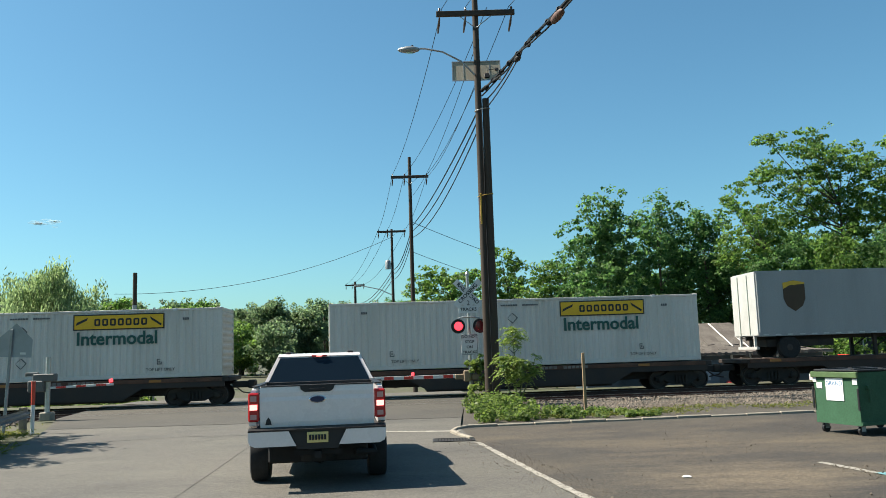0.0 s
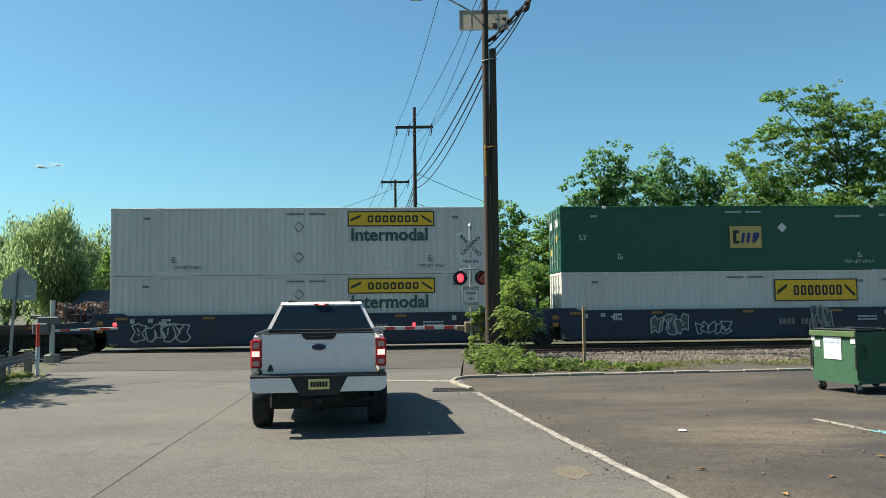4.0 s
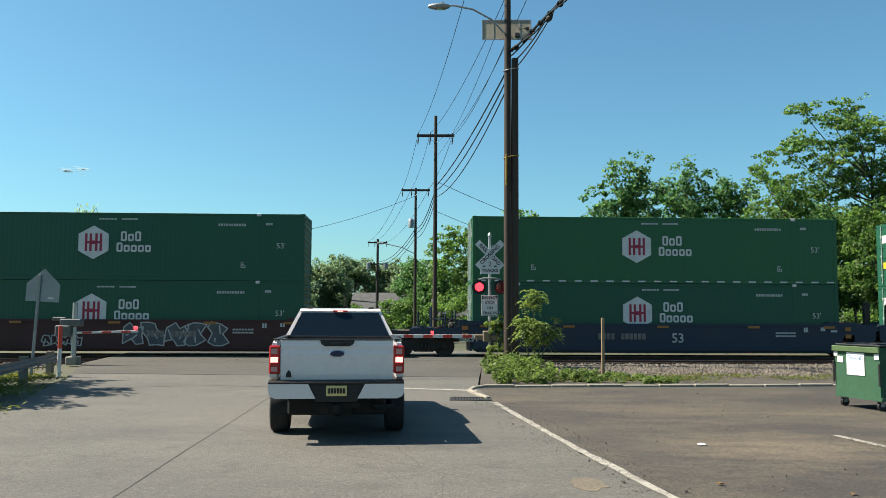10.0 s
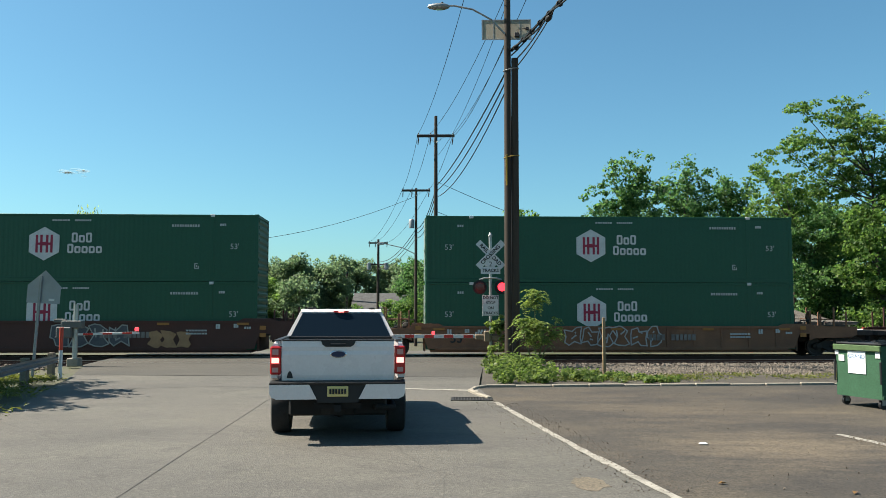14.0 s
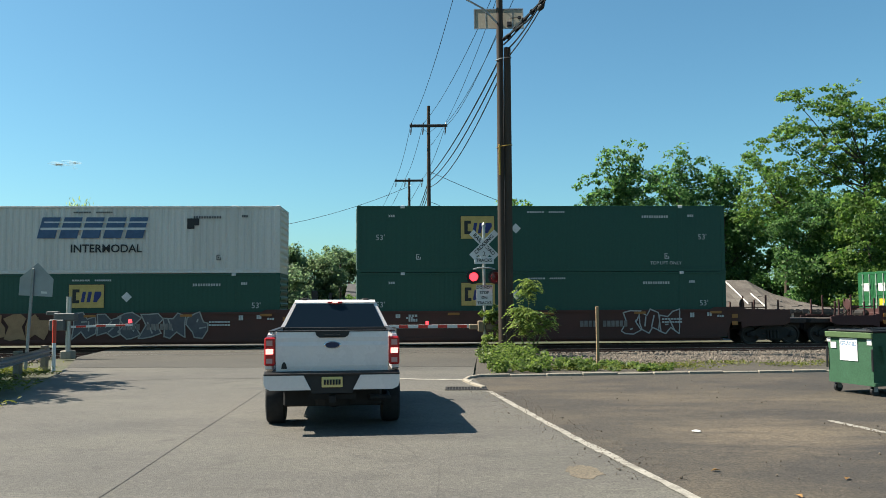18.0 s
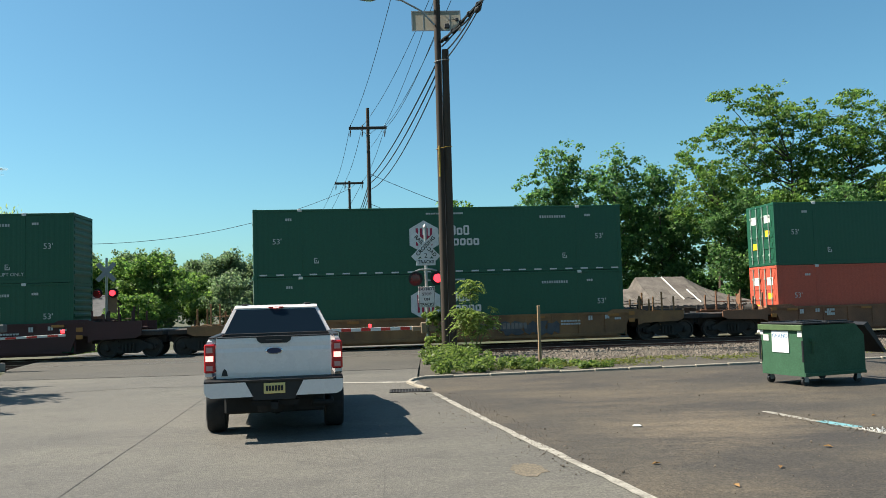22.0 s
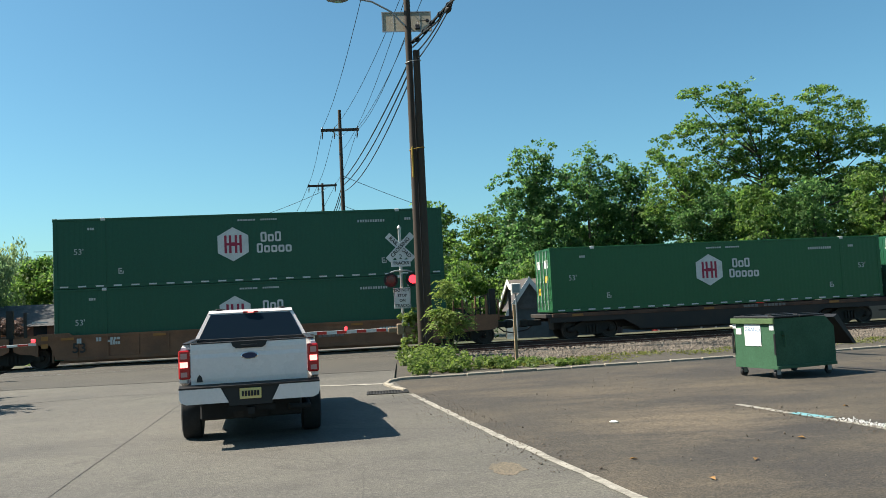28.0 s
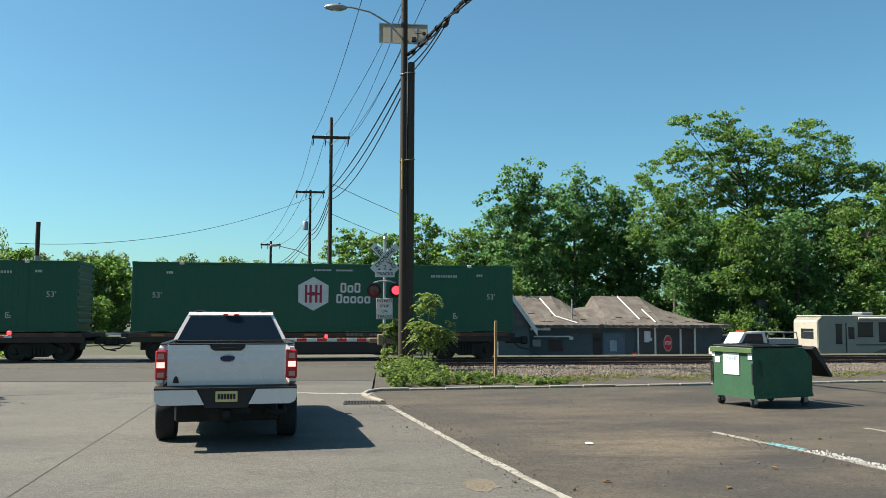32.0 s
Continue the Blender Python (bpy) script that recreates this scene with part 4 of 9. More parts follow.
def scrawl(seed, w, h):
    """Sprayed outlines with a few inner strokes."""
    rng = random.Random(seed + 500)
    s = Shape()
    for cx, rx, pts in glyphs(seed, w, h):
        for (x0, z0), (x1, z1) in zip(pts, pts[1:] + pts[:1]):
            stroke(s, x0, z0, x1, z1, 0.026)
        for _ in range(2):
            x0, z0 = cx + rng.uniform(-0.4, 0.4) * rx, rng.uniform(0.25, 0.75) * h
            stroke(s, x0, z0, x0 + rng.uniform(-0.5, 0.5) * rx, rng.uniform(0.15, 0.85) * h, 0.03)
    return s


def fill_of(seed, w, h):
    s = Shape()
    for cx, rx, pts in glyphs(seed, w, h):
        s.prism(pts, "y", 0.001, 0.003)
    return s


mat_spray = {"white": surf("white_spray_paint", (0.4, 0.4, 0.38), 0.7, vary=0.2), "grey": surf("grey_spray_paint", (0.085, 0.088, 0.092), 0.7, vary=0.33, scale=2.5, tint=(0.06, 0.06, 0.07)), "tan": surf("tan_spray_paint", (0.34, 0.2, 0.1), 0.7, vary=0.2), "pale": surf("pale_spray_paint", (0.3, 0.3, 0.27), 0.7, vary=0.2)}


def well_car(paint, left, right, left_bogie, right_bogie, coupled, tags=(), text53=None, big=None):
    """One platform of a double-stack well car. tags: (x, width, height, colour, seed) of sprayed outlines."""
    c = thing("well_car", CAR_TONE[paint] + " double-stack well car" + (" with sprayed graffiti" if tags or big else "") + " on the far track", "railway car", group="cars of the train")
    m = CAR_PAINT[paint]
    top = {"navy": 1.46, "tan": 1.33, "ochre": 1.33}.get(paint, 1.55)
    up = top - 1.3
    for near in (True, False):
        part("well_side", shared(("well_side", paint, near), lambda: well_side(near, top, paint in ("tan", "ochre")), m), m, c)
    part("well_floor", shared(("well_floor", paint), lambda: Shape().box(0.2, CL - 0.2, -0.03, CW + 0.03, 0.2, 0.31), m), m, c)
    for sg, ln in ((-1, left), (1, right)):
        part("well_end", shared(("well_end", paint, sg), lambda: well_end(sg, top), m), m, c)
        part("end_platform", shared(("end_platform", sg, ln), lambda: end_platform(sg, ln), mat_deck), mat_deck, c, "grimy dark end platform")
        joint = ln < 2.4
        high = top if joint or sg > 0 else 1.24
        for y in (0, CW + 0.17):
            part("end_side", shared(("end_side", paint, sg, round(ln, 2)), lambda: end_side(sg, ln, high, 0.04 if joint else 0.8, 0.62 if joint else 0.8), m), m, c, at=pose(0, y, 0))
        for z in (0.86, 1.17):
            part("reflector", shared(("reflector", "square"), lambda: Shape().box(0, 0.26, -0.2, -0.185, 0, 0.17), mat_reflect), mat_reflect, c, at=pose(CL + 0.16 if sg > 0 else -0.46, 0.01, z))
        mark("stencil", ("d",), lambda: fence_of_bars(2, 0.2, 0.2).join(fence_of_bars(2, 0.22, 0.16).moved(pose(0.75, 0, 0.05))).join(fence_of_bars(3, 0.3, 0.09).moved(pose(1.2, 0, 0))), mat_faded, c, pose(CL - 1.7 if sg > 0 else 0.9, -0.186, top - 0.34))
    if right < 2.4:
        part("brake_stand", shared(("brake_stand", "p"), brake_stand, mat_black), mat_black, c, "black posts and brake stand over the joint", at=pose(CL + right, 0, 0))
    if paint == "navy":
        part("load_lettering", words("125T", 0.36, mat_faded, bold=0.01), mat_faded, c, at=pose(-0.1 if left > 2.4 else 1.0, -0.19, 0.78))
    if left_bogie:
        bogie(c, -left_bogie)
    if right_bogie:
        bogie(c, CL + right_bogie)
    for end, sg in (("l", -1), ("r", 1)):
        if (end == "l" and coupled[0]) or (end == "r" and coupled[1]):
            at = pose(0, 0, 0) if sg > 0 else pose(0, CW, 0, 0, 0, 180)
            if sg > 0:
                at = pose(CL, 0, 0)
            rail = part("platform_rail", shared(("platform_rail", paint), lambda: platform_rail(), m), m, c, at=at)
            part("platform_rail", shared(("platform_rail", paint), None, m), m, c, at=at @ pose(0, CW - 0.1, 0))
            part("brake_gear", shared(("brake_gear", "g"), brake_gear, mat_black), mat_black, c, "black brake reservoir and pipes", at=at)
            for i in range(3):
                part("ladder_rung", shared(("ladder_rung", paint), lambda: Shape().tube([(1.72, 0.12, 0.45), (1.72, 0.55, 0.45)], 0.02, 6), m), m, c, at=at @ pose(0, 0, i * 0.25))
            part("brake_wheel", shared(("brake_wheel", paint), lambda: Shape().tube([(1.1, 1.0, 1.1), (1.1, 1.0, 1.7)], 0.03, 6).lathe([(0.24, -0.02), (0.27, 0.0), (0.24, 0.02)], "x", (1.1, 1.0, 1.72), 14), m), m, c, at=at)
            part("coupler", shared(("coupler", "c"), coupler_shape, mat_black), mat_black, c, "black coupler with hoses", at=pose(CL + right - 0.1, 0, 0) if sg > 0 else pose(-left + 0.1, CW, 0, 0, 0, 180))
    amber = shared(("reflector", "amber"), lambda: Shape().box(0, 0.46, -0.2, -0.185, 0, 0.075), mat_reflect)
    for x in (0.3, 3.9, 8.0, 12.0, CL - 0.8):
        part("reflector", amber, mat_reflect, c, at=pose(x, 0, 1.12 + up))
    mark("stencil", ("a",), lambda: fence_of_bars(4, 0.4, 0.12).moved(pose(0, 0, 0.0)).join(fence_of_bars(3, 0.4, 0.1).moved(pose(0, 0, 0.2))), mat_faded, c, pose(2.2, -0.186, 0.85 + up))
    mark("stencil", ("b",), lambda: fence_of_bars(4, 0.75, 0.26).join(fence_of_bars(6, 1.1, 0.26).moved(pose(1.0, 0, 0))), mat_faded, c, pose(5.4 if text53 and text53 > 5 else 9.6, -0.186, 0.7 + up * 0.5))
    mark("stencil", ("c",), lambda: fence_of_bars(8, 0.9, 0.07).join(fence_of_bars(7, 0.9, 0.07).moved(pose(0, 0, 0.13))), mat_faded, c, pose(13.2, -0.186, 0.8 + up * 0.7))
    if text53 is not None:
        part("size_lettering", words("53", 0.56, mat_faded if paint != "tan" else mat_ink, bold=0.015), mat_faded, c, at=pose(text53, -0.19, 0.78 + up * 0.3))
    for x, w, h, col, seed in tags:
        h *= 1 + up * 0.7
        tagged(part("graffiti", scrawl(seed, w, h), mat_spray[col], c, at=pose(x, -0.193, 0.42)), "sprayed graffiti outlines", kind="stuff")
        if col in ("pale", "tan", "grey") or seed % 3 == 0:
            tagged(part("graffiti_fill", fill_of(seed, w, h), mat_spray["tan"] if col == "tan" else mat_spray["grey"], c, at=pose(x, -0.191, 0.4)), kind="stuff")
    if big:
        part("graffiti_lettering", words(big[0], 1.5, mat_spray["pale"], bold=0.05), mat_spray["pale"], c, "large sprayed white letters", at=pose(big[1], -0.192, 0.96))
    return c


def flat_body(length):
    s = Shape()
    s.box(0, length, -0.06, CW + 0.06, 1.0, 1.18, 0.02)
    for y0, y1 in ((-0.1, 0.0), (CW, CW + 0.1)):
        s.prism([(0.2, 1.02), (length - 0.2, 1.02), (length - 0.2, 0.8), (length - 3.6, 0.8), (length - 4.4, 0.34), (4.4, 0.34), (3.6, 0.8), (0.2, 0.8)], "y", y0, y1)
    s.box(0.6, length - 0.6, 0.85, CW - 0.85, 0.45, 1.0, 0.02).box(4.4, length - 4.4, 0.2, CW - 0.2, 0.25, 0.5, 0.02)
    for i in range(int(length / 1.5)):
        s.box(0.9 + i * 1.5, 1.02 + i * 1.5, 0.0, CW, 0.82, 1.0)
    return s


mat_edge = surf("rusty_deck_edge", (0.11, 0.055, 0.034), 0.85, vary=0.33, scale=1.2, fine=25, tint=(0.035, 0.026, 0.022))
mat_edge_mark = surf("faded_deck_lettering", (0.2, 0.18, 0.16), 0.8, vary=0.3)


def hitch_shape():
    """A stanchion with top plate and a slanting strut."""
    s = Shape().box(-0.14, 0.1, 0.85, 1.05, 1.15, 2.1, 0.02).box(-0.14, 0.1, CW - 1.05, CW - 0.85, 1.15, 2.1, 0.02).box(-0.45, 0.25, 0.7, CW - 0.7, 2.08, 2.2, 0.03)
    return s.tube([(-0.1, 1.3, 1.85), (-1.5, 1.3, 1.2)], 0.07, 8).box(-0.1, 0.06, 1.0, CW - 1.0, 1.5, 1.62)


def flat_car(paint, length, bogies, coupled=(True, True), hitch=0.0, note=""):
    c = thing("flat_car", CAR_TONE[paint] + " intermodal flat car carrying a box" + note, "railway car", group="cars of the train")
    m = CAR_PAINT[paint]
    part("deck", shared(("deck", paint, length), lambda: flat_body(length), m), m, c)
    for x in bogies:
        bogie(c, x)
    if coupled[0]:
        part("coupler", shared(("coupler", "c"), coupler_shape, mat_black), mat_black, c, "black coupler with hoses", at=pose(0.1, CW, 0, 0, 0, 180))
    if coupled[1]:
        part("coupler", shared(("coupler", "c"), coupler_shape, mat_black), mat_black, c, "black coupler with hoses", at=pose(length - 0.1, 0, 0))
    part("deck_edge", shared(("deck_edge", length), lambda: Shape().box(0.3, length - 0.3, -0.125, -0.06, 1.02, 1.19, 0.01), mat_edge), mat_edge, c, "rusty deck edge with faded lettering")
    if hitch:
        h = part("trailer_hitch", shared(("trailer_hitch", "h"), hitch_shape, mat_black), mat_black, c, "black folding trailer hitch", at=pose(hitch, 0, 0))
    for x in [1.2 + 6.2 * i for i in range(int((length - 2) / 6.2) + 1)]:
        part("reflector", shared(("reflector", "amber"), None, None) if ("reflector", "amber") in BODY else shared(("reflector", "amber"), lambda: Shape().box(0, 0.5, -0.2, -0.185, 0, 0.1), mat_reflect), mat_reflect, c, at=pose(x, 0.06, 1.05))
    mark("stencil", ("b",), lambda: fence_of_bars(4, 0.75, 0.26).join(fence_of_bars(6, 1.1, 0.26).moved(pose(1.0, 0, 0))), mat_edge_mark, c, pose(length * 0.55, -0.127, 1.045) @ Matrix.Diagonal((1, 1, 0.45, 1)))
    for x in (1.0, length - 1.4):
        for y in (0.0, CW - 0.25):
            part("pedestal", shared(("pedestal", paint), lambda: Shape().box(0, 0.4, 0.0, 0.25, 1.16, 1.24, 0.02), m), m, c, at=pose(x, y, 0))
    return c


mat_trailer = surf("pale_trailer_skin", (0.27, 0.28, 0.28), 0.42, 0.0, vary=0.12, scale=0.7, fine=20, streak=0.8)
mat_trailer_end = surf("white_trailer_doors", (0.42, 0.42, 0.4), 0.5, vary=0.12, scale=1.5)
mat_shield = surf("brown_shield", (0.05, 0.028, 0.012), 0.5, vary=0.1)
mat_gold = surf("gold_marking", (0.6, 0.36, 0.03), 0.5, vary=0.08)
mat_tyre = surf("tyre_rubber", (0.018, 0.018, 0.018), 0.85, vary=0.2, scale=8)


def trailer(length, emblem_x, emblem_z, skirt, note, low=1.02, high=3.92):
    """A road trailer: riveted box, rear doors, landing gear, tandem wheels."""
    c = thing("road_trailer", "pale grey road trailer with brown shield, " + note, "trailer", group="trailers on the train")
    part("box", Shape().box(0.04, length, 0.0, CW, low, high, 0.03).box(0.0, length, -0.012, 0.0, low, low + 0.18).box(0.0, length, -0.012, 0.0, high - 0.1, high), mat_trailer, c)
    part("rear_door", Shape().box(-0.02, 0.04, 0.04, CW - 0.04, low + 0.04, high - 0.04, 0.01), mat_trailer_end, c, "white rear doors")
    for y in (0.8, 1.8):
        part("lock_bar", Shape().tube([(-0.04, y, low + 0.08), (-0.04, y, high - 0.12)], 0.022, 6), mat_bar, c)
    part("bumper", Shape().box(0.0, 0.12, 0.3, CW - 0.3, 0.45, 0.57).box(0.0, 0.1, 0.5, 0.6, 0.57, 1.05).box(0.0, 0.1, CW - 0.6, CW - 0.5, 0.57, 1.05), mat_trailer_end, c)
    rv = Shape()
    for i in range(int(length / 0.62)):
        rv.box(0.3 + i * 0.62, 0.315 + i * 0.62, -0.004, 0.002, low + 0.18, high - 0.1)
    part("seams", rv, mat_trailer, c)
    rows = Shape()
    for i in range(int(length / 0.55)):
        rows.box(0.2 + i * 0.55, 0.45 + i * 0.55, -0.018, -0.01, low + 0.04, low + 0.09)
    tagged(part("reflector_tape", rows, mat_faded, c), "pale reflector tape", kind="stuff")
    sh = part("emblem", Shape().prism([(-0.5, 0.62), (0, 0.72), (0.5, 0.62), (0.5, -0.1), (0.36, -0.42), (0, -0.66), (-0.36, -0.42), (-0.5, -0.1)], "y", -0.014, 0), mat_shield, c, "brown shield emblem", at=pose(emblem_x, 0, emblem_z))
    part("emblem_figure", Shape().prism([(-0.5, 0.34), (-0.2, 0.5), (0.5, 0.55), (0.5, 0.62), (0, 0.71), (-0.5, 0.62)], "y", -0.02, 0).join(fence_of_bars(3, 0.72, 0.42).moved(pose(-0.36, 0, -0.2))), mat_gold, sh)
    gx = length - 2.9
    for y in (0.35, CW - 0.35):
        gear = Shape().box(gx, gx + 0.14, y - 0.07, y + 0.07, 0.0, 1.02).box(gx - 0.12, gx + 0.26, y - 0.14, y + 0.14, 0.0, 0.05)
        gear.tube([(gx + 0.07, y, 0.4), (gx + 1.0, y, 1.0)], 0.035, 6)
        part("landing_leg", gear, mat_black, c)
    part("chassis", Shape().box(0.2, length - 0.3, 0.7, 0.85, 0.85, 1.02).box(0.2, length - 0.3, CW - 0.85, CW - 0.7, 0.85, 1.02).box(0.5, 3.6, 0.4, CW - 0.4, 0.55, 0.85), mat_black, c)
    tyre = shared(("tyre", "road"), lambda: Shape().lathe([(0.3, -0.13), (0.46, -0.13), (0.51, -0.08), (0.51, 0.08), (0.46, 0.13), (0.3, 0.13)], "y", n=22), mat_tyre, True)
    hub = shared(("rim", "road"), lambda: Shape().lathe([(0.08, -0.14), (0.14, -0.13), (0.2, -0.06), (0.29, -0.1), (0.29, 0.1)], "y", n=18), mat_wheel, True)
    for x in ((1.2, 2.45) if length > 10 else (1.4,)):
        for y in (0.2, CW - 0.2):
            w = part("wheel", tyre, mat_tyre, c, at=pose(x, y, 0.51))
            part("rim", hub, mat_wheel, w)
    if skirt:
        part("side_skirt", Shape().prism([(4.2, 1.02), (length - 4.2, 1.02), (length - 4.5, 0.35), (4.9, 0.35)], "y", 0.05, 0.08), mat_trailer_end, c, "white side skirt")
    return c


TRAIN, WHEELS, LAMPS = [], [], []


def ride(ob, s, z, d=0.0):
    """Set a car or load s metres along the train, z above the rails; it moves with the train."""
    TRAIN.append((ob, s, d, z))
    for b in ob.children:
        if b.name.startswith("bogie"):
            for w in b.children:
                if w.name.startswith("wheel") and w.matrix_basis.translation.y < 1:
                    WHEELS.append((w, s + b.matrix_basis.translation.x + w.matrix_basis.translation.x))


# first cars: boxes and road trailers on flat cars
for s0, kd, pt in ((-20.67, "bulk", "white"), (0.0, "bulk", "white"), (39.23, "purple", "grey")):
    ride(container(kd, pt, note=", on a flat car"), s0, 1.24)
ride(trailer(8.3, 1.75, 2.75, False, "short, on a flat car"), 18.85, 1.14)
ride(trailer(16.1, 14.5, 2.6, True, "long, on a flat car", 1.1, 3.64), 57.95, 1.14)
ride(flat_car("black", 16.9, (1.5, 15.4)), -21.1, 0)
ride(flat_car("black", 16.9, (1.2, 15.6)), -0.3, 0)
ride(flat_car("rust", 19.3, (1.5, 17.8), hitch=17.5), 18.0, 0)
ride(flat_car("rust", 17.6, (1.5, 16.1)), 38.6, 0)
ride(flat_car("rust", 21.0, (1.6, 19.2), hitch=15.9), 57.1, 0)

G, D_, LM, LF, W, O, B = "green", "deep", "lime", "leaf", "white", "orange", "blue"
# s, car paint, (upper: kind, paint, emblem x, 1 for reflectors or 2 for a tall emblem), (lower), graffiti, size number, big letters
UNITS = [
    (80.16, "blue", ("bulk", W, 0, 0), ("bulk", W, 0, 0), ((1.0, 2.4, 0.7, "white", 1), (7.0, 3.0, 0.7, "white", 2)), None, None),
    (99.44, "blue", ("emp", G, 7.6, 0), ("panel", W, 0, 0), ((3.9, 1.6, 0.8, "white", 3), (5.9, 1.6, 0.5, "white", 4), (11.0, 1.0, 1.1, "pale", 5)), None, None),
    (119.11, "blue", ("bulk", W, 0, 0), ("emp", G, 10.3, 0), ((3.8, 3.8, 0.8, "white", 6), (1.9, 0.8, 0.5, "white", 7)), 1.4, None),
    (142.58, "brown", ("hub", LM, 7.2, 0), ("hub", G, 7.1, 0), ((3.3, 5.4, 0.86, "pale", 8), (9.6, 3.8, 0.8, "tan", 9)), 1.3, None),
    (166.10, "maroon", ("hub", G, 7.2, 0), ("hub", G, 7.2, 0), ((10.0, 1.9, 0.7, "white", 10),), 0.9, None),
    (185.85, "maroon", ("hub", LM, 6.85, 0), ("hub", G, 6.75, 0), ((8.2, 4.8, 0.8, "grey", 11),), None, None),
    (205.19, "maroon", ("hub", G, 7.2, 0), ("hub", G, 7.2, 0), ((8.6, 4.4, 0.9, "white", 12), (5.3, 1.6, 0.4, "white", 13)), None, None),
    (228.62, "navy", ("hub", LF, 7.2, 1), ("hub", G, 7.2, 0), (), 8.9, None),
    (248.06, "navy", ("hub", G, 7.2, 0), ("hub", G, 7.2, 0), (), 10.4, None),
    (267.49, "navy", ("hub", G, 7.2, 1), ("hub", G, 7.2, 0), (), 9.0, None),
    (291.09, "brown", ("hub", G, 7.1, 0), ("hub", G, 7.1, 0), ((7.6, 3.2, 0.85, "pale", 14), (11.6, 1.8, 0.6, "tan", 15)), None, None),
    (314.47, "tan", ("hub", G, 7.2, 0), ("hub", G, 7.2, 0), ((6.0, 4.2, 0.9, "white", 16),), 1.3, None),
    (337.90, "brown", ("hub", G, 7.2, 1), ("hub", G, 7.2, 0), (), None, None),
    (360.83, "brown", ("emp", D_, 10.2, 0), ("emp", D_, 4.5, 0), (), 1.3, None),
    (380.18, "brown", ("slant", W, 0, 1), ("emp", D_, 7.3, 0), ((3.0, 3.6, 0.95, "tan", 17), (7.6, 5.6, 1.0, "pale", 18)), 1.2, None),
    (399.63, "brown", ("emp", D_, 4.5, 0), ("emp", D_, 4.5, 0), ((11.4, 2.6, 1.0, "white", 19),), None, None),
    (423.19, "maroon", None, ("emp", LF, 7.4, 0), (), None, None),
    (442.69, "maroon", ("emp", B, 2.6, 0), ("emp", LF, 8.1, 0), (), None, ("MOVIE", 11.0)),
    (462.20, "maroon", ("emp", G, 6.05, 2), ("emp", G, 4.6, 0), (), 1.0, None),
    (485.66, "ochre", ("hub", G, 7.3, 1), ("hub", G, 7.3, 0), ((10.5, 2.6, 0.6, "grey", 20),), None, None),
    (509.10, "tan", ("hub", G, 7.2, 0), ("hubinc", O, 7.2, 0), ((11.2, 1.8, 0.85, "white", 21),), None, None),
    (528.58, "tan", ("hub", G, 7.3, 1), ("hub", G, 7.3, 0), ((4.0, 3.4, 0.8, "grey", 22), (10.6, 3.8, 0.95, "grey", 23)), None, None),
    (548.06, "tan", ("hubinc", O, 7.2, 0), ("hub", G, 7.6, 0), ((3.0, 4.2, 0.9, "white", 24), (7.6, 1.5, 1.0, "grey", 25)), None, None),
    (571.55, "tan", ("hub", G, 7.1, 1), ("hub", G, 7.1, 0), ((8.6, 5.0, 0.85, "grey", 26),), 1.2, None),
    (590.31, "tan", ("hub", G, 7.0, 1), ("hub", G, 7.0, 0), ((1.4, 4.6, 0.8, "white", 27),), None, None),
    (609.72, "tan", ("hub", G, 7.2, 1), ("hub", G, 7.2, 0), ((7.4, 2.6, 0.7, "white", 28),), 1.0, None),
]
for i, (s0, paint, up, lo, tags, n53, big) in enumerate(UNITS):
    before = s0 - UNITS[i - 1][0] if i else 23.4
    after = UNITS[i + 1][0] - s0 if i + 1 < len(UNITS) else 21.0
    lg, rg = (before - CL) / 2, (after - CL) / 2
    art_l, art_r = before < 21, after < 21
    car = well_car(paint, lg - 0.12 if not art_l else lg - 0.05, rg - 0.12 if not art_r else rg - 0.05,
                   0 if art_l else lg - 1.55, (rg - 0.02) if art_r else rg - 1.55, (not art_l, not art_r), tags, n53, big)
    ride(car, s0, 0)
    for load, z in ((lo, 0.32), (up, 0.32 + CH + 0.005)):
        if load:
            ride(container(load[0], load[1], load[2] or 7.2, load[3] == 1, ", in well car" if z < 1 else ", stacked on another", load[3] == 2), s0, z)

LAST = [630.66, 647.95, 665.25, 682.5, 700.76]
for i, s0 in enumerate(LAST):
    ride(container("hub", "green" if i else "leaf", (7.5, 7.3, 7.6, 7.4, 7.4)[i], i < 3, ", on a flat car"), s0, 1.24)
    nxt = LAST[i + 1] - s0 if i < 4 else 17.8
    ride(flat_car("black", round(nxt - (1.2 if i in (3, 4) else 0.35), 2), (2.2, nxt - (3.3 if i in (3, 4) else 2.4)), (i in (0, 4), i in (3, 4)), note=", one of the last cars"), s0 - 0.35, 0)


def spin_rows(s):
    """Turns of a wheel s metres along the train while it rolls past the crossing."""
    ts, rs = [t for t, _ in RUN], [r for _, r in RUN]
    t0, t1 = (float(np.interp(r, rs, ts)) for r in (s - 26.0, s + 26.0))
    n = max(2, int((t1 - t0) * 40))
    out = []
    for k in range(n + 1):
        t = t0 + (t1 - t0) * k / n
        out.append((t, math.degrees(-(float(np.interp(t, ts, rs)) - (s - 26.0)) / 0.42)))
    return out if t1 - t0 > 0.2 else []


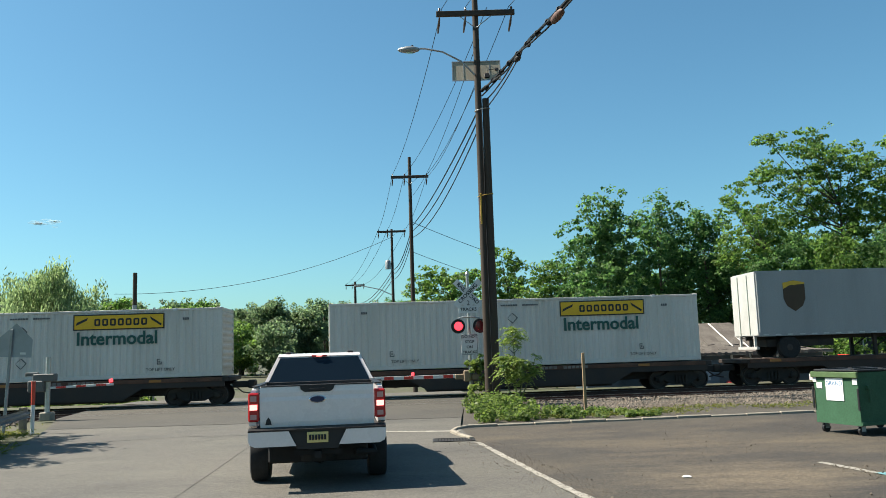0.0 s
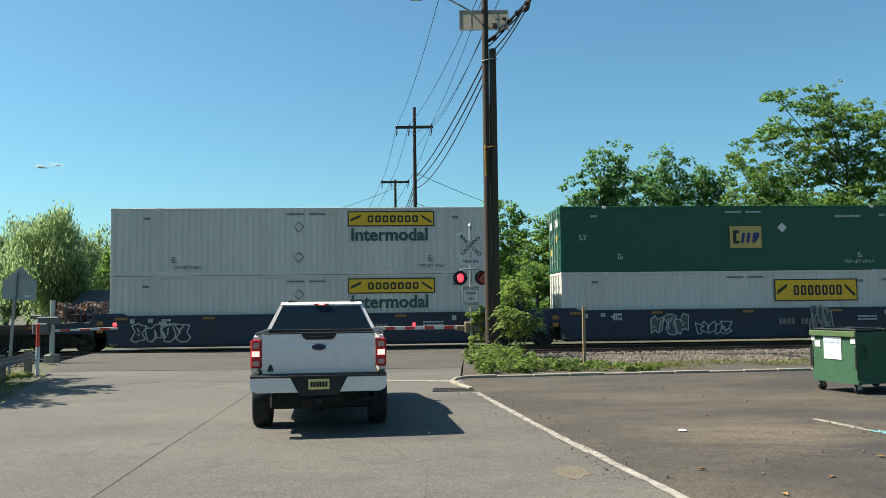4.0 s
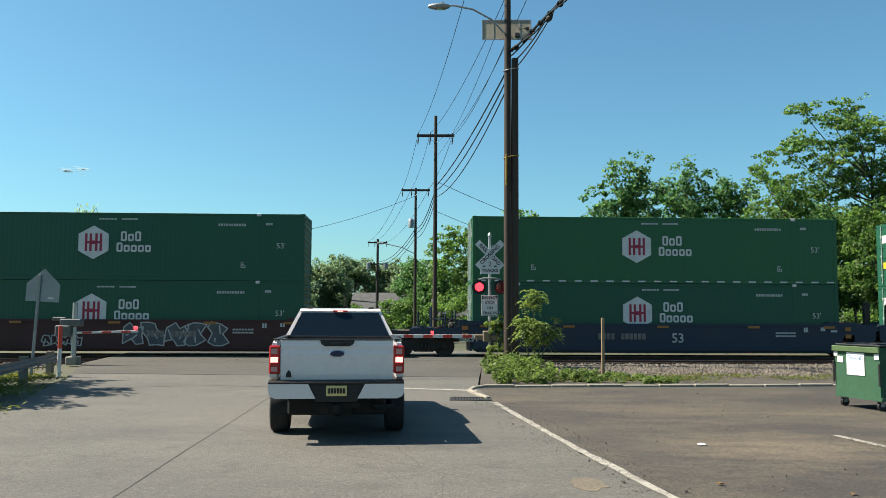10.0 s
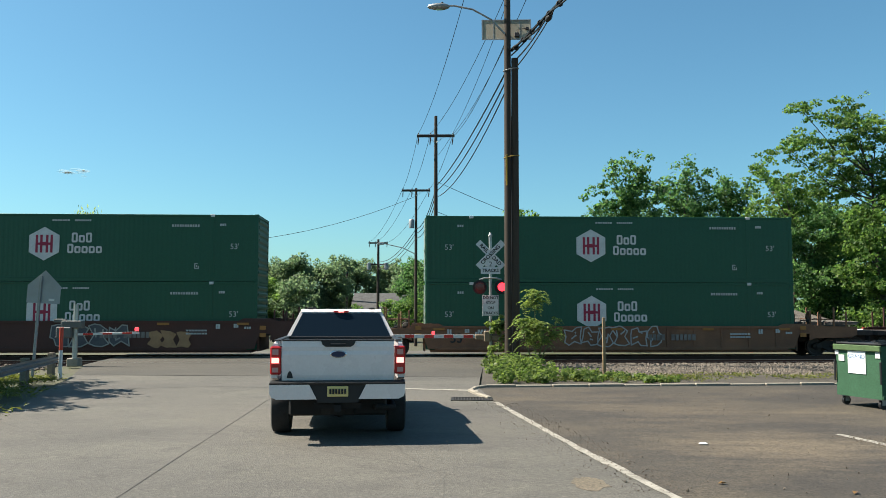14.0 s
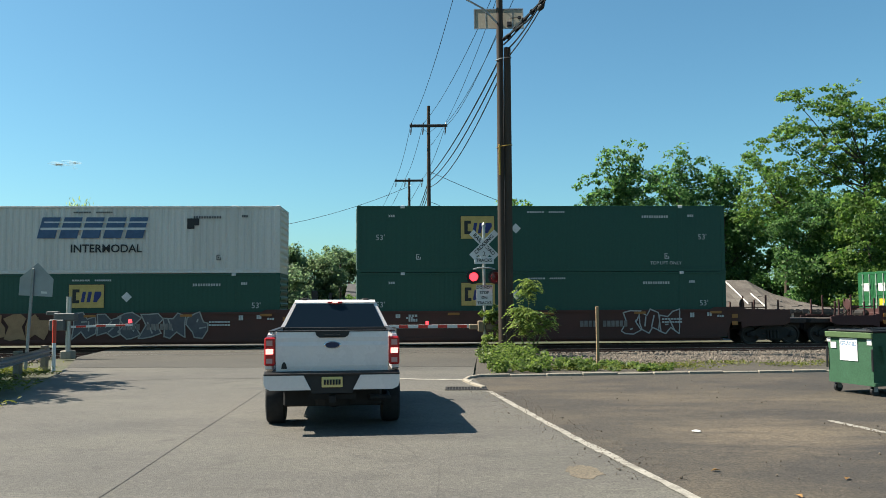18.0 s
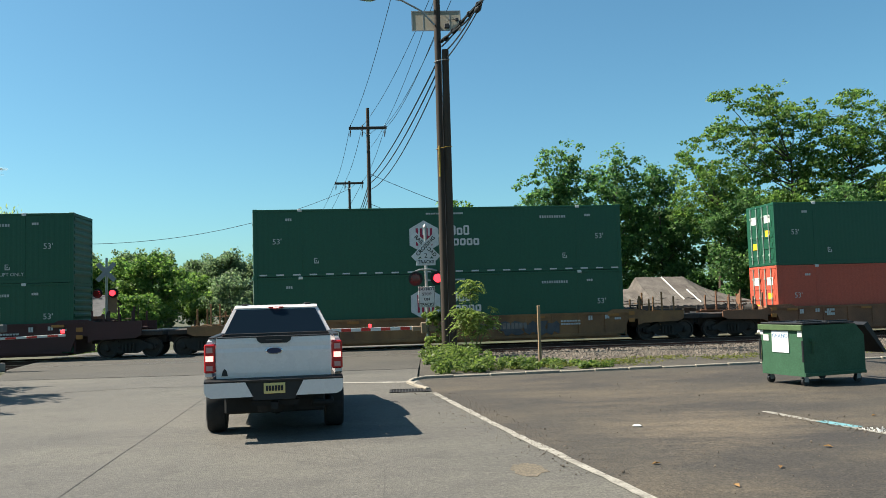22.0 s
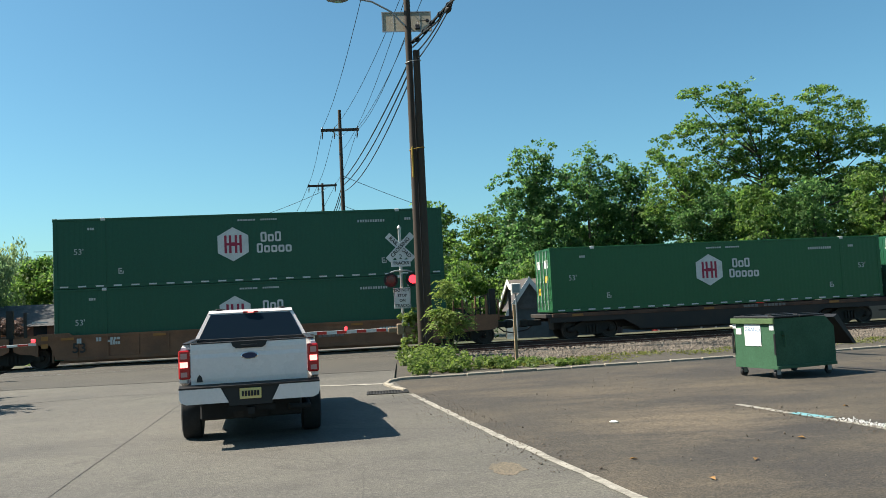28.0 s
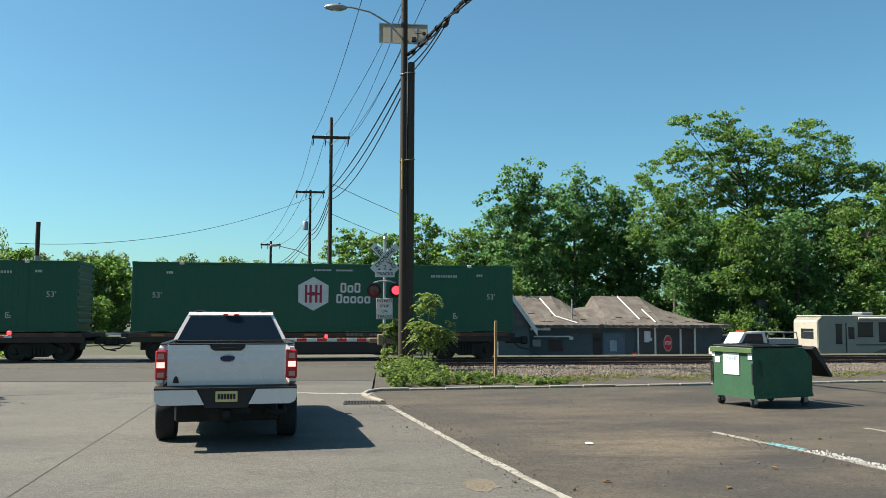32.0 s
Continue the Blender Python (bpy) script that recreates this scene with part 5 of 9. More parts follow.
def motions():
    for w, s in WHEELS:
        home = w.matrix_basis.copy()
        rows = spin_rows(s)
        if rows:
            walk(w, [(t, home @ pose(0, 0, 0, 0, -a, 0)) for t, a in rows])
    for lens, side in LAMPS:
        home, rows, t, lit = lens.matrix_basis.copy(), [], 0.0, None
        flips = sorted({k * 0.5 / 0.84 - 0.062 / 0.84 for k in range(0, 56)})
        rows.append((0.0, 0 if side == 0 else 180))
        now = rows[0][1]
        for f in flips:
            if 0.2 < f < 31.9:
                nxt = 180 - now
                for q in (0, 1, 2, 3):
                    rows.append((f - 0.03 + q * 0.02, now + (nxt - now) * q / 3))
                now = nxt
        rows.append((32.0, now))
        walk(lens, [(t, home @ pose(0, 0, 0, 0, 0, a)) for t, a in rows])
    for ob, s, d, z in TRAIN:
        walk(ob, [(t, Matrix.Translation(along(s - run, d, z)) @ pose(0, 0, 0, 0, 0, TRACK_YAW)) for t, run in RUN])


# ---- pickup ----
mat_carwhite = surf("white_car_paint", (0.64, 0.58, 0.56), 0.28, vary=0.05, scale=1.5, fine=30, tint=(0.52, 0.51, 0.48), coat=0.4)
mat_carblack = surf("black_plastic", (0.012, 0.012, 0.013), 0.55, vary=0.15)
mat_carglass = glass("dark_car_glass", (0.008, 0.016, 0.026), 0.2)
mat_carglass.node_tree.nodes["Principled BSDF"].inputs["Specular IOR Level"].default_value = 0.13
mat_redlens = glass("red_lens", (0.35, 0.012, 0.015), 0.12)
mat_clearlens = glass("clear_lens", (0.42, 0.22, 0.21), 0.15)
mat_brake = glow("lit_brake_lamp", (1.0, 0.25, 0.22), 1.45)
mat_chrome = surf("chrome", (0.6, 0.6, 0.62), 0.15, 1.0, vary=0.03)
mat_plate = surf("cream_number_plate", (0.62, 0.5, 0.2), 0.5, vary=0.08)
mat_under = surf("dark_underbody", (0.007, 0.007, 0.007), 0.8, vary=0.2)


def pickup():
    c = thing("pickup_truck", "white pickup truck waiting at the crossing with brake lamps lit", "pickup truck", pose(-1.86, 12.45, 0, 0, 0, 7.4))
    # bed sides with wheel arches
    for sg in (-1, 1):
        arch = [(1.2 + 0.52 * math.cos(a), 0.46 + 0.5 * math.sin(a)) for a in (math.pi - k * math.pi / 10 for k in range(2, 9))]
        line = [(0.02, 0.96), (0.6, 0.86)] + arch + [(2.0, 0.6), (2.05, 0.6), (2.05, 1.515), (1.0, 1.515), (0.1, 1.515), (0.04, 1.47), (0.02, 1.38)]
        side = Shape().prism(line, "x", sg * 0.9, sg * 1.0) if sg > 0 else Shape().prism(line, "x", -1.0, -0.9)
        side.v = [(x - sg * max(0.0, z - 1.4) * 0.5 if abs(x) > 0.95 else x, y, z) for x, y, z in side.v]
        part("bed_side", side, mat_carwhite, c)
        part("bed_rail", Shape().box(*sorted((sg * 0.86, sg * 0.955)), 0.06, 2.05, 1.51, 1.528, 0.006), mat_carblack, c, "black bed rail cap")
    part("bed_floor", Shape().box(-0.9, 0.9, 0.06, 2.03, 0.86, 0.92), mat_under, c)
    g = part("tailgate", Shape().prism([(0.0, 0.92), (-0.012, 1.0), (-0.016, 1.3), (-0.006, 1.36), (-0.008, 1.42), (0.0, 1.505), (0.05, 1.515), (0.06, 0.92)], "x", -0.835, 0.835), mat_carwhite, c, "white tailgate", smooth=False)
    part("handle_insert", Shape().prism([(-0.26, 1.515), (0.26, 1.515), (0.24, 1.455), (0.19, 1.42), (-0.19, 1.42), (-0.24, 1.455)], "y", -0.022, 0.06), mat_carblack, g, "black handle insert")
    part("handle", Shape().box(-0.12, 0.12, -0.034, -0.02, 1.435, 1.475, 0.006), mat_carblack, g)
    part("top_cap", Shape().box(-0.835, 0.835, -0.012, 0.06, 1.512, 1.528, 0.006), mat_carblack, g)
    part("badge", Shape().lathe([(0.0, 0), (0.125, 0.0), (0.125, -0.012), (0.11, -0.018)], "y", (0, 0, 0), 24).moved(pose(0, -0.012, 1.31) @ Matrix.Diagonal((1, 1, 0.42, 1))), mat_chrome, g, "oval chrome-edged badge")
    part("badge_face", Shape().lathe([(0.0, 0), (0.108, 0.0), (0.1, -0.003)], "y", (0, 0, 0), 24).moved(pose(0, -0.033, 1.31) @ Matrix.Diagonal((1, 1, 0.4, 1))), surf("dark_blue_badge", (0.008, 0.016, 0.06), 0.35, vary=0.05), g)
    part("small_sticker", Shape().prism([(-0.76, 0.96), (-0.67, 0.96), (-0.685, 1.03), (-0.715, 1.07), (-0.745, 1.03)], "y", -0.018, -0.002), mat_carblack, g)
    for sg in (-1, 1):
        x0, x1 = sorted((sg * 0.845, sg * 1.008))
        t = part("tail_lamp", Shape().box(x0, x1, -0.03, 0.2, 1.01, 1.43, 0.02), mat_redlens, c, "red tail lamp")
        xa, xb = sorted((sg * 0.875, sg * 0.985))
        part("brake_light", Shape().box(xa, xb, -0.036, -0.02, 1.18, 1.26), mat_brake, t, "lit brake lamp")
        part("upper_reflector", Shape().box(xa + 0.01, xb - 0.01, -0.036, -0.02, 1.305, 1.385), mat_clearlens, t)
        part("reversing_light", Shape().box(xa + 0.01, xb - 0.01, -0.036, -0.02, 1.045, 1.115), mat_clearlens, t)
        # bumper end
        pts = [(sg * 1.0, 0.87), (sg * 0.42, 0.87), (sg * 0.31, 0.655), (sg * 0.9, 0.655), (sg * 0.975, 0.69), (sg * 1.0, 0.75)]
        part("bumper_end", Shape().prism(pts, "y", -0.16, 0.05), mat_carwhite, c, "white painted bumper end")
    part("bumper_top", Shape().prism([(-0.16, 0.87), (0.08, 0.87), (0.08, 0.92), (-0.02, 0.922), (-0.165, 0.895)], "x", -1.0, 1.0), mat_carblack, c, "black bumper step pad")
    part("bumper_middle", Shape().prism([(-0.42, 0.87), (0.42, 0.87), (0.3, 0.6), (-0.3, 0.6)], "y", -0.12, 0.05), mat_carblack, c)
    p = part("number_plate", Shape().box(-0.155, 0.155, -0.145, -0.12, 0.69, 0.845, 0.006), mat_plate, c, "cream number plate")
    tagged(part("plate_lettering", fence_of_bars(6, 0.26, 0.075, gap=0.3).moved(pose(-0.13, -0.147, 0.73)), mat_carblack, p), kind="stuff")
    part("tow_hitch", Shape().box(-0.05, 0.05, -0.1, 0.1, 0.46, 0.56).box(-0.35, 0.35, 0.0, 0.08, 0.5, 0.58), mat_under, c)
    # cab
    part("cab_body", Shape().prism([(2.08, 0.58), (4.55, 0.58), (4.6, 1.5), (2.08, 1.5)], "x", -0.99, 0.99), mat_carwhite, c)
    part("bonnet", Shape().prism([(4.6, 0.6), (5.72, 0.6), (5.8, 1.0), (5.72, 1.3), (4.6, 1.45)], "x", -0.97, 0.97), mat_carwhite, c)
    s = Shape()
    lo, hi = [(-0.95, 2.1), (0.95, 2.1), (0.95, 4.75), (-0.95, 4.75)], [(-0.725, 2.34), (0.725, 2.34), (0.725, 3.85), (-0.725, 3.85)]
    s.add([(x, y, 1.49) for x, y in lo] + [(x, y, 1.95) for x, y in hi], [(0, 1, 5, 4), (1, 2, 6, 5), (2, 3, 7, 6), (3, 0, 4, 7), (4, 5, 6, 7)])
    part("cab_frame", s, mat_carwhite, c)
    part("rear_seal", Shape().box(-0.97, 0.97, 2.055, 2.09, 1.42, 1.512, 0.006), mat_carblack, c, "black seal under the rear window")
    part("roof", Shape().prism([(2.315, 1.945), (2.35, 1.967), (2.44, 1.985), (2.65, 1.995), (3.5, 1.995), (3.9, 1.945)], "x", -0.715, 0.715), mat_carwhite, c)

    def pane(pts, off):
        return Shape().add([(x, y - off, z) for x, y, z in pts], [tuple(range(len(pts)))])
    part("rear_window", pane([(-0.875, 2.112, 1.505), (0.875, 2.112, 1.505), (0.68, 2.323, 1.92), (-0.68, 2.323, 1.92)], 0.014), mat_carglass, c, "dark tinted rear window")
    for sg in (-1, 1):
        pts = [(sg * 0.935, 2.35, 1.53), (sg * 0.935, 4.5, 1.53), (sg * 0.76, 3.8, 1.9), (sg * 0.76, 2.5, 1.9)]
        part("side_window", Shape().add([(x + sg * 0.008, y, z) for x, y, z in pts], [(0, 1, 2, 3)]), mat_carglass, c)
        m = part("door_mirror", Shape().box(*sorted((sg * 1.02, sg * 1.22)), 4.15, 4.3, 1.2, 1.44, 0.04), mat_carblack, c, "black door mirror")
        part("mirror_glass", Shape().box(*sorted((sg * 1.04, sg * 1.2)), 4.142, 4.152, 1.23, 1.41), mat_chrome, m)
        part("roof_rib", Shape().box(*sorted((sg * 0.5, sg * 0.6)), 2.5, 3.7, 1.985, 2.022, 0.01), mat_carblack, c)
    l = part("roof_brake_lamp", Shape().box(-0.13, 0.13, 2.285, 2.34, 1.93, 1.96, 0.006), mat_redlens, c, "lit roof brake lamp")
    part("lamp_glow", Shape().box(-0.05, 0.05, 2.28, 2.286, 1.935, 1.955), mat_brake, l)
    part("underbody", Shape().box(-0.75, 0.75, 0.3, 5.5, 0.36, 0.66, 0.03).lathe([(0.1, -0.1), (0.36, -0.1), (0.38, 0.0), (0.36, 0.1), (0.1, 0.1)], "z", (0, 0.55, 0.48), 20).box(-0.7, 0.7, 1.14, 1.26, 0.3, 0.42, 0.02).lathe([(0.02, -0.18), (0.16, -0.1), (0.16, 0.1), (0.02, 0.18)], "y", (0, 1.2, 0.4), 12), mat_under, c)
    part("exhaust_pipe", Shape().tube([(0.55, 0.2, 0.5), (0.85, 0.35, 0.47), (0.85, 1.0, 0.5)], 0.045, 10), mat_under, c)
    part("spare_wheel", Shape().lathe([(0.1, 0.0), (0.2, 0.02), (0.36, 0.0), (0.39, 0.06), (0.39, 0.18), (0.34, 0.24), (0.1, 0.22)], "z", (0, 0.62, 0.46), 20), mat_under, c, "spare wheel slung under the bed", smooth=True)
    part("rear_axle", Shape().tube([(-0.8, 1.2, 0.4), (-0.2, 1.2, 0.4), (0, 1.2, 0.4), (0.2, 1.2, 0.4), (0.8, 1.2, 0.4)], [0.05, 0.07, 0.17, 0.07, 0.05], 10), mat_under, c, smooth=True)
    for sg in (-1, 1):
        part("leaf_spring", Shape().box(sg * 0.55 - 0.04, sg * 0.55 + 0.04, 0.5, 1.95, 0.46, 0.54), mat_under, c)
    part("fuel_tank", Shape().box(-0.75, 0.3, 1.7, 3.4, 0.3, 0.6, 0.05), mat_under, c)
    tyre = Shape().lathe([(0.24, -0.14), (0.36, -0.15), (0.395, -0.13), (0.405, -0.06), (0.405, 0.06), (0.395, 0.13), (0.36, 0.15), (0.24, 0.14)], "x", n=28).mesh("wheel", mat_tyre, True)
    rim = Shape().lathe([(0.05, -0.11), (0.1, -0.1), (0.2, -0.05), (0.24, -0.1), (0.24, 0.1), (0.2, 0.05), (0.1, 0.1), (0.05, 0.11)], "x", n=20).mesh("rim", mat_chrome, True)
    for y in (1.2, 4.75):
        for x in (-0.92, 0.92):
            w = part("wheel", tyre, mat_tyre, c, "black road tyre", at=pose(x, y, 0.405))
            part("rim", rim, mat_chrome, w)
    return c


pickup()

# ---- poles and wires ----
mat_pole = surf("dark_creosoted_wood", (0.034, 0.025, 0.019), 0.85, vary=0.25, scale=2.5, fine=60, streak=0.95, tint=(0.07, 0.05, 0.034))
mat_cable = surf("black_cable", (0.015, 0.015, 0.016), 0.6, vary=0.1)
mat_galv = surf("galvanised_steel", (0.27, 0.285, 0.29), 0.5, 0.5, vary=0.15, scale=6)
mat_insul = surf("glazed_insulator", (0.07, 0.05, 0.045), 0.25, vary=0.1)
mat_strap = surf("yellow_strap", (0.45, 0.27, 0.04), 0.7, vary=0.15)


def crossarm(c, z, half, y=-0.2, braces=True):
    arm = part("crossarm", Shape().box(-half, half, y - 0.07, y + 0.07, z - 0.1, z + 0.1, 0.012), mat_pole, c, "weathered wooden crossarm")
    for x in (-half + 0.12, half - 0.12, -0.38):
        part("line_insulator", Shape().tube([(x, y + 0.08, z - 0.1), (x - 0.03, y + 0.3, z - 0.3), (x - 0.07, y + 0.6, z - 0.52)], [0.03, 0.055, 0.03], 8), mat_insul, arm, "dark strain insulator")
        part("insulator", Shape().lathe([(0.02, 0), (0.05, 0.02), (0.03, 0.06), (0.055, 0.08), (0.03, 0.14)], "z", (x, y, z + 0.1), 10), mat_insul, arm)
    if braces:
        for sg in (-1, 1):
            part("brace", Shape().tube([(sg * half * 0.45, y, z - 0.06), (0, -0.14, z - half * 0.38)], 0.014, 6), mat_galv, c)


def pole(x, y, top, arm_z, half, r=0.15, lean=0.0, label="tall dark wooden utility pole with a crossarm"):
    base = land(x, y) + 0.06 if y > 40 else 0.0
    c = thing("utility_pole", label, "utility pole", pose(x, y, base))
    h = top - base
    part("shaft", Shape().tube([(0, 0, -0.3), (lean * 0.3, 0, h * 0.35), (lean * 0.7, 0, h * 0.7), (lean, 0, h)], [r * 1.12, r, r * 0.88, r * 0.74], 12), mat_pole, c, smooth=True)
    if arm_z:
        crossarm(c, arm_z - base, half)
    return c


def main_pole():
    c = pole(1.72, 30.4, 17.2, 14.76, 1.5, 0.145, label="tall dark wooden utility pole with street lamp and solar panel")
    c.name = "utility_pole"
    part("stub_pole", Shape().tube([(0.25, -0.02, -0.3), (0.27, -0.02, 11.42)], [0.155, 0.13], 12), mat_pole, c, "shorter second pole strapped alongside", smooth=True)
    for z, m in ((7.7, mat_strap), (11.0, mat_galv)):
        part("strap", Shape().tube([(0.13 + 0.29 * math.cos(a), -0.01 + 0.175 * math.sin(a), z + 0.05 * math.cos(a)) for a in (k / 18 * 2 * math.pi for k in range(19))], 0.014, 5), m, c)
    part("cable_guard", Shape().box(-0.09, -0.03, -0.2, -0.15, 6.6, 7.75, 0.01), mat_strap, c, "yellow plastic cable guard")
    part("ground_wire", Shape().tube([(0.12, -0.19, 0), (0.11, -0.17, 6), (0.1, -0.15, 11)], 0.01, 5), mat_cable, c)
    # solar panel seen from its back
    p = part("solar_panel", Shape().box(-0.92, 0.92, -0.02, 0.02, -0.42, 0.42, 0.008), surf("pale_panel_back", (0.33, 0.285, 0.215), 0.7, vary=0.08), c, "pale back of a solar panel", at=pose(-0.02, 0.26, 12.62, -14))
    part("panel_frame", Shape().box(-0.94, 0.94, -0.04, -0.02, 0.4, 0.44).box(-0.94, 0.94, -0.04, -0.02, -0.44, -0.4).box(-0.94, -0.9, -0.04, -0.02, -0.4, 0.4).box(0.9, 0.94, -0.04, -0.02, -0.4, 0.4).box(-0.5, -0.48, -0.03, -0.02, -0.4, 0.4).box(0.5, 0.52, -0.03, -0.02, -0.4, 0.4), mat_galv, p)
    part("panel_wiring", Shape().box(0.3, 0.48, -0.1, -0.02, -0.34, -0.16, 0.01).box(0.72, 0.84, -0.07, -0.02, -0.02, 0.1, 0.01).tube([(0.4, -0.06, -0.16), (0.42, -0.06, 0.0), (0.72, -0.05, 0.04)], 0.012, 5), mat_carblack, p)
    # street lamp
    arm = part("lamp_arm", Shape().tube([(-0.1, -0.1, 12.35), (-0.6, -0.1, 12.9), (-1.3, -0.1, 13.3), (-2.0, -0.1, 13.45), (-2.25, -0.1, 13.45)], 0.035, 8), mat_galv, c, "curved lamp arm", smooth=True)
    part("lamp_head", Shape().lathe([(0.02, -0.36), (0.09, -0.3), (0.14, -0.1), (0.15, 0.12), (0.08, 0.3), (0.03, 0.34)], "x", (0, 0, 0), 14).moved(pose(-2.58, -0.1, 13.42) @ Matrix.Diagonal((1.2, 1.2, 0.9, 1))), mat_galv, arm, "cobra-head street lamp", smooth=True)
    part("lamp_lens", Shape().lathe([(0.02, -0.26), (0.1, -0.1), (0.1, 0.1), (0.02, 0.24)], "x", (0, 0, 0), 12).moved(pose(-2.55, -0.1, 13.36) @ Matrix.Diagonal((1, 1.15, 0.8, 1))), surf("pale_lens", (0.3, 0.55, 0.45), 0.2), arm, "pale glass lens", smooth=True)
    part("photocell", Shape().lathe([(0.04, 0), (0.04, 0.07), (0.02, 0.09)], "z", (-2.45, -0.1, 13.52), 10), mat_carblack, arm)
    return c


main_pole()
pole(-1.9, 59.6, 16.26, 14.75, 1.38, 0.16)
p3 = pole(-4.36, 78.0, 13.7, 13.45, 1.36, 0.15, label="dark wooden utility pole with crossarm and transformer")
part("transformer", Shape().lathe([(0.05, 0), (0.26, 0.02), (0.27, 0.75), (0.2, 0.85), (0.05, 0.9)], "z", (-0.42, -0.1, 11.1), 14), mat_galv, p3, "grey can transformer", smooth=True)
part("lamp_arm", Shape().tube([(0, -0.1, 8.6), (-1.2, -0.3, 9.2), (-3.0, -0.5, 9.6)], 0.04, 6), mat_galv, p3)
part("lamp_head", Shape().box(-3.6, -2.95, -0.65, -0.35, 9.5, 9.68, 0.05), mat_galv, p3)
p4 = pole(-11.2, 110.0, 11.6, 11.1, 1.3, 0.2, label="distant wooden utility pole with crossarms and transformers")
crossarm(p4, 9.0, 0.9, braces=False)
for x in (-1.2, 1.1):
    part("transformer", Shape().lathe([(0.05, 0), (0.3, 0.03), (0.3, 0.85), (0.05, 0.95)], "z", (x, -0.2, 8.3), 12), mat_galv, p4, "grey can transformer", smooth=True)
pole(-16.5, 118.0, 9.6, 0, 0, 0.16, label="distant bare wooden pole among the trees")
pole(11.4, -15.0, 16.5, 14.6, 1.4, 0.16, label="dark wooden utility pole by the parking lot")


def wire(name, a, b, sag, r, label="black overhead wire"):
    a, b = Vector(a), Vector(b)
    pts = [a.lerp(b, i / 22) - Vector((0, 0, 4 * sag * (i / 22) * (1 - i / 22))) for i in range(23)]
    ob = structure(name, Shape().tube(pts, r, 5), mat_cable, label, "wire")
    return ob


P0, P1, P2, P3, P4 = (11.4, -15.0), (1.72, 30.4), (-1.9, 59.6), (-4.36, 78.0), (-11.2, 110.0)
for off, z1, z2, z3 in ((-1.28, 14.98, 14.9, 13.6), (-0.4, 14.98, 14.9, 13.6), (1.28, 14.98, 14.9, 13.6)):
    wire("power_line", (P1[0] + (0.45 if off == -0.4 else off), P1[1] - 0.2, z1), (P2[0] + off, P2[1] - 0.2, z2), 0.7, 0.014)
    wire("power_line", (P2[0] + off, P2[1] - 0.2, z2), (P3[0] + off, P3[1] - 0.2, z3), 0.5, 0.016)
    wire("power_line", (P3[0] + off, P3[1] - 0.2, z3), (P4[0] + off, P4[1] - 0.2, 11.2), 0.9, 0.018)
    wire("power_line", (P0[0] + off, P0[1], 14.75), (P1[0] + off, P1[1] - 0.2, z1), 0.9, 0.012)
wire("power_line", (P1[0], P1[1], 13.6), (P2[0] + 0.2, P2[1], 13.4), 0.7, 0.012)
wire("power_line", (P1[0] - 0.1, P1[1], 12.0), (P2[0] + 1.2, P2[1], 14.7), 0.5, 0.014)
for k, (z1, z2, r, sg) in enumerate(((11.05, 11.2, 0.032, 0.35), (10.7, 10.8, 0.03, 0.55), (10.35, 10.3, 0.026, 0.75))):
    wire("telephone_cable", (P1[0], P1[1], z1), (P2[0] + 0.15, P2[1], z2), sg, r, "thick black telephone cable")
    wire("telephone_cable", (P2[0] + 0.1, P2[1], z2), (P3[0], P3[1], z2 - 1.4), 0.8, r, "thick black telephone cable")
    wire("telephone_cable", (P3[0], P3[1], z2 - 1.4), (P4[0], P4[1], z2 - 2.6), 0.9, r, "thick black telephone cable")


def bundle():
    """Telephone cables lashed together in a loose twist, with tape and loops, from the lot to the pole."""
    a, b = Vector((P1[0] + 0.16, P1[1] - 0.05, 11.72)), Vector((P0[0] + 1.1, P0[1], 11.95))

    def spot(k):
        return a.lerp(b, k) - Vector((0, 0, 4 * 0.3 * k * (1 - k)))
    for j, r in enumerate((0.05, 0.036, 0.03)):
        pts = []
        for i in range(91):
            k = i / 90
            w = 0.0 if j == 0 else 0.075 + 0.02 * math.sin(i * 1.3 + j)
            q = i * 0.55 + j * 2.3
            pts.append(spot(k) + Vector((w * math.cos(q), 0, w * math.sin(q) - 0.04 * j)))
        structure("telephone_cable", Shape().tube(pts, r, 6), mat_cable, "thick black bundled telephone cable", "cable")
    for z, k, r in ((11.4, 0.085, 0.026), (11.1, 0.1, 0.022)):
        p = spot(k)
        wire("telephone_cable", (P1[0] + 0.34, P1[1] - 0.1, z), (p.x, p.y, p.z - 0.08), 0.1, r, "black telephone cable joining the bundle")
    for k, n, long, wide, m, what in ((0.09, "cable_loop", 0.2, 0.1, mat_cable, "black slack loop hanging from the telephone cables"), (0.168, "splice_case", 0.4, 0.13, surf("rusty_splice_case", (0.12, 0.06, 0.045), 0.6, vary=0.2), "brown splice case hanging on the telephone cables")):
        p = spot(k)
        c = thing(n, what, "cable splice", pose(p.x, p.y, p.z - 0.16, 2, 0, math.degrees(math.atan2(b.y - a.y, b.x - a.x)) - 90))
        part("case", Shape().lathe([(0.02, -long), (wide * 0.8, -long * 0.8), (wide, 0.0), (wide * 0.8, long * 0.75), (0.03, long)], "y", n=10), m, c, smooth=True)
        part("hanger", Shape().box(-0.02, 0.02, -long * 0.6, long * 0.6, wide * 0.7, 0.2), mat_galv, c)
    for i in range(9):
        p = spot(0.012 + i * 0.02)
        t = thing("cable_tie", "black lashing round the telephone cables", "cable tie", pose(p.x, p.y, p.z - 0.04), group="cable ties")
        part("band", Shape().lathe([(0.1, -0.03), (0.115, 0.0), (0.1, 0.03)], "y", n=10), mat_cable, t)


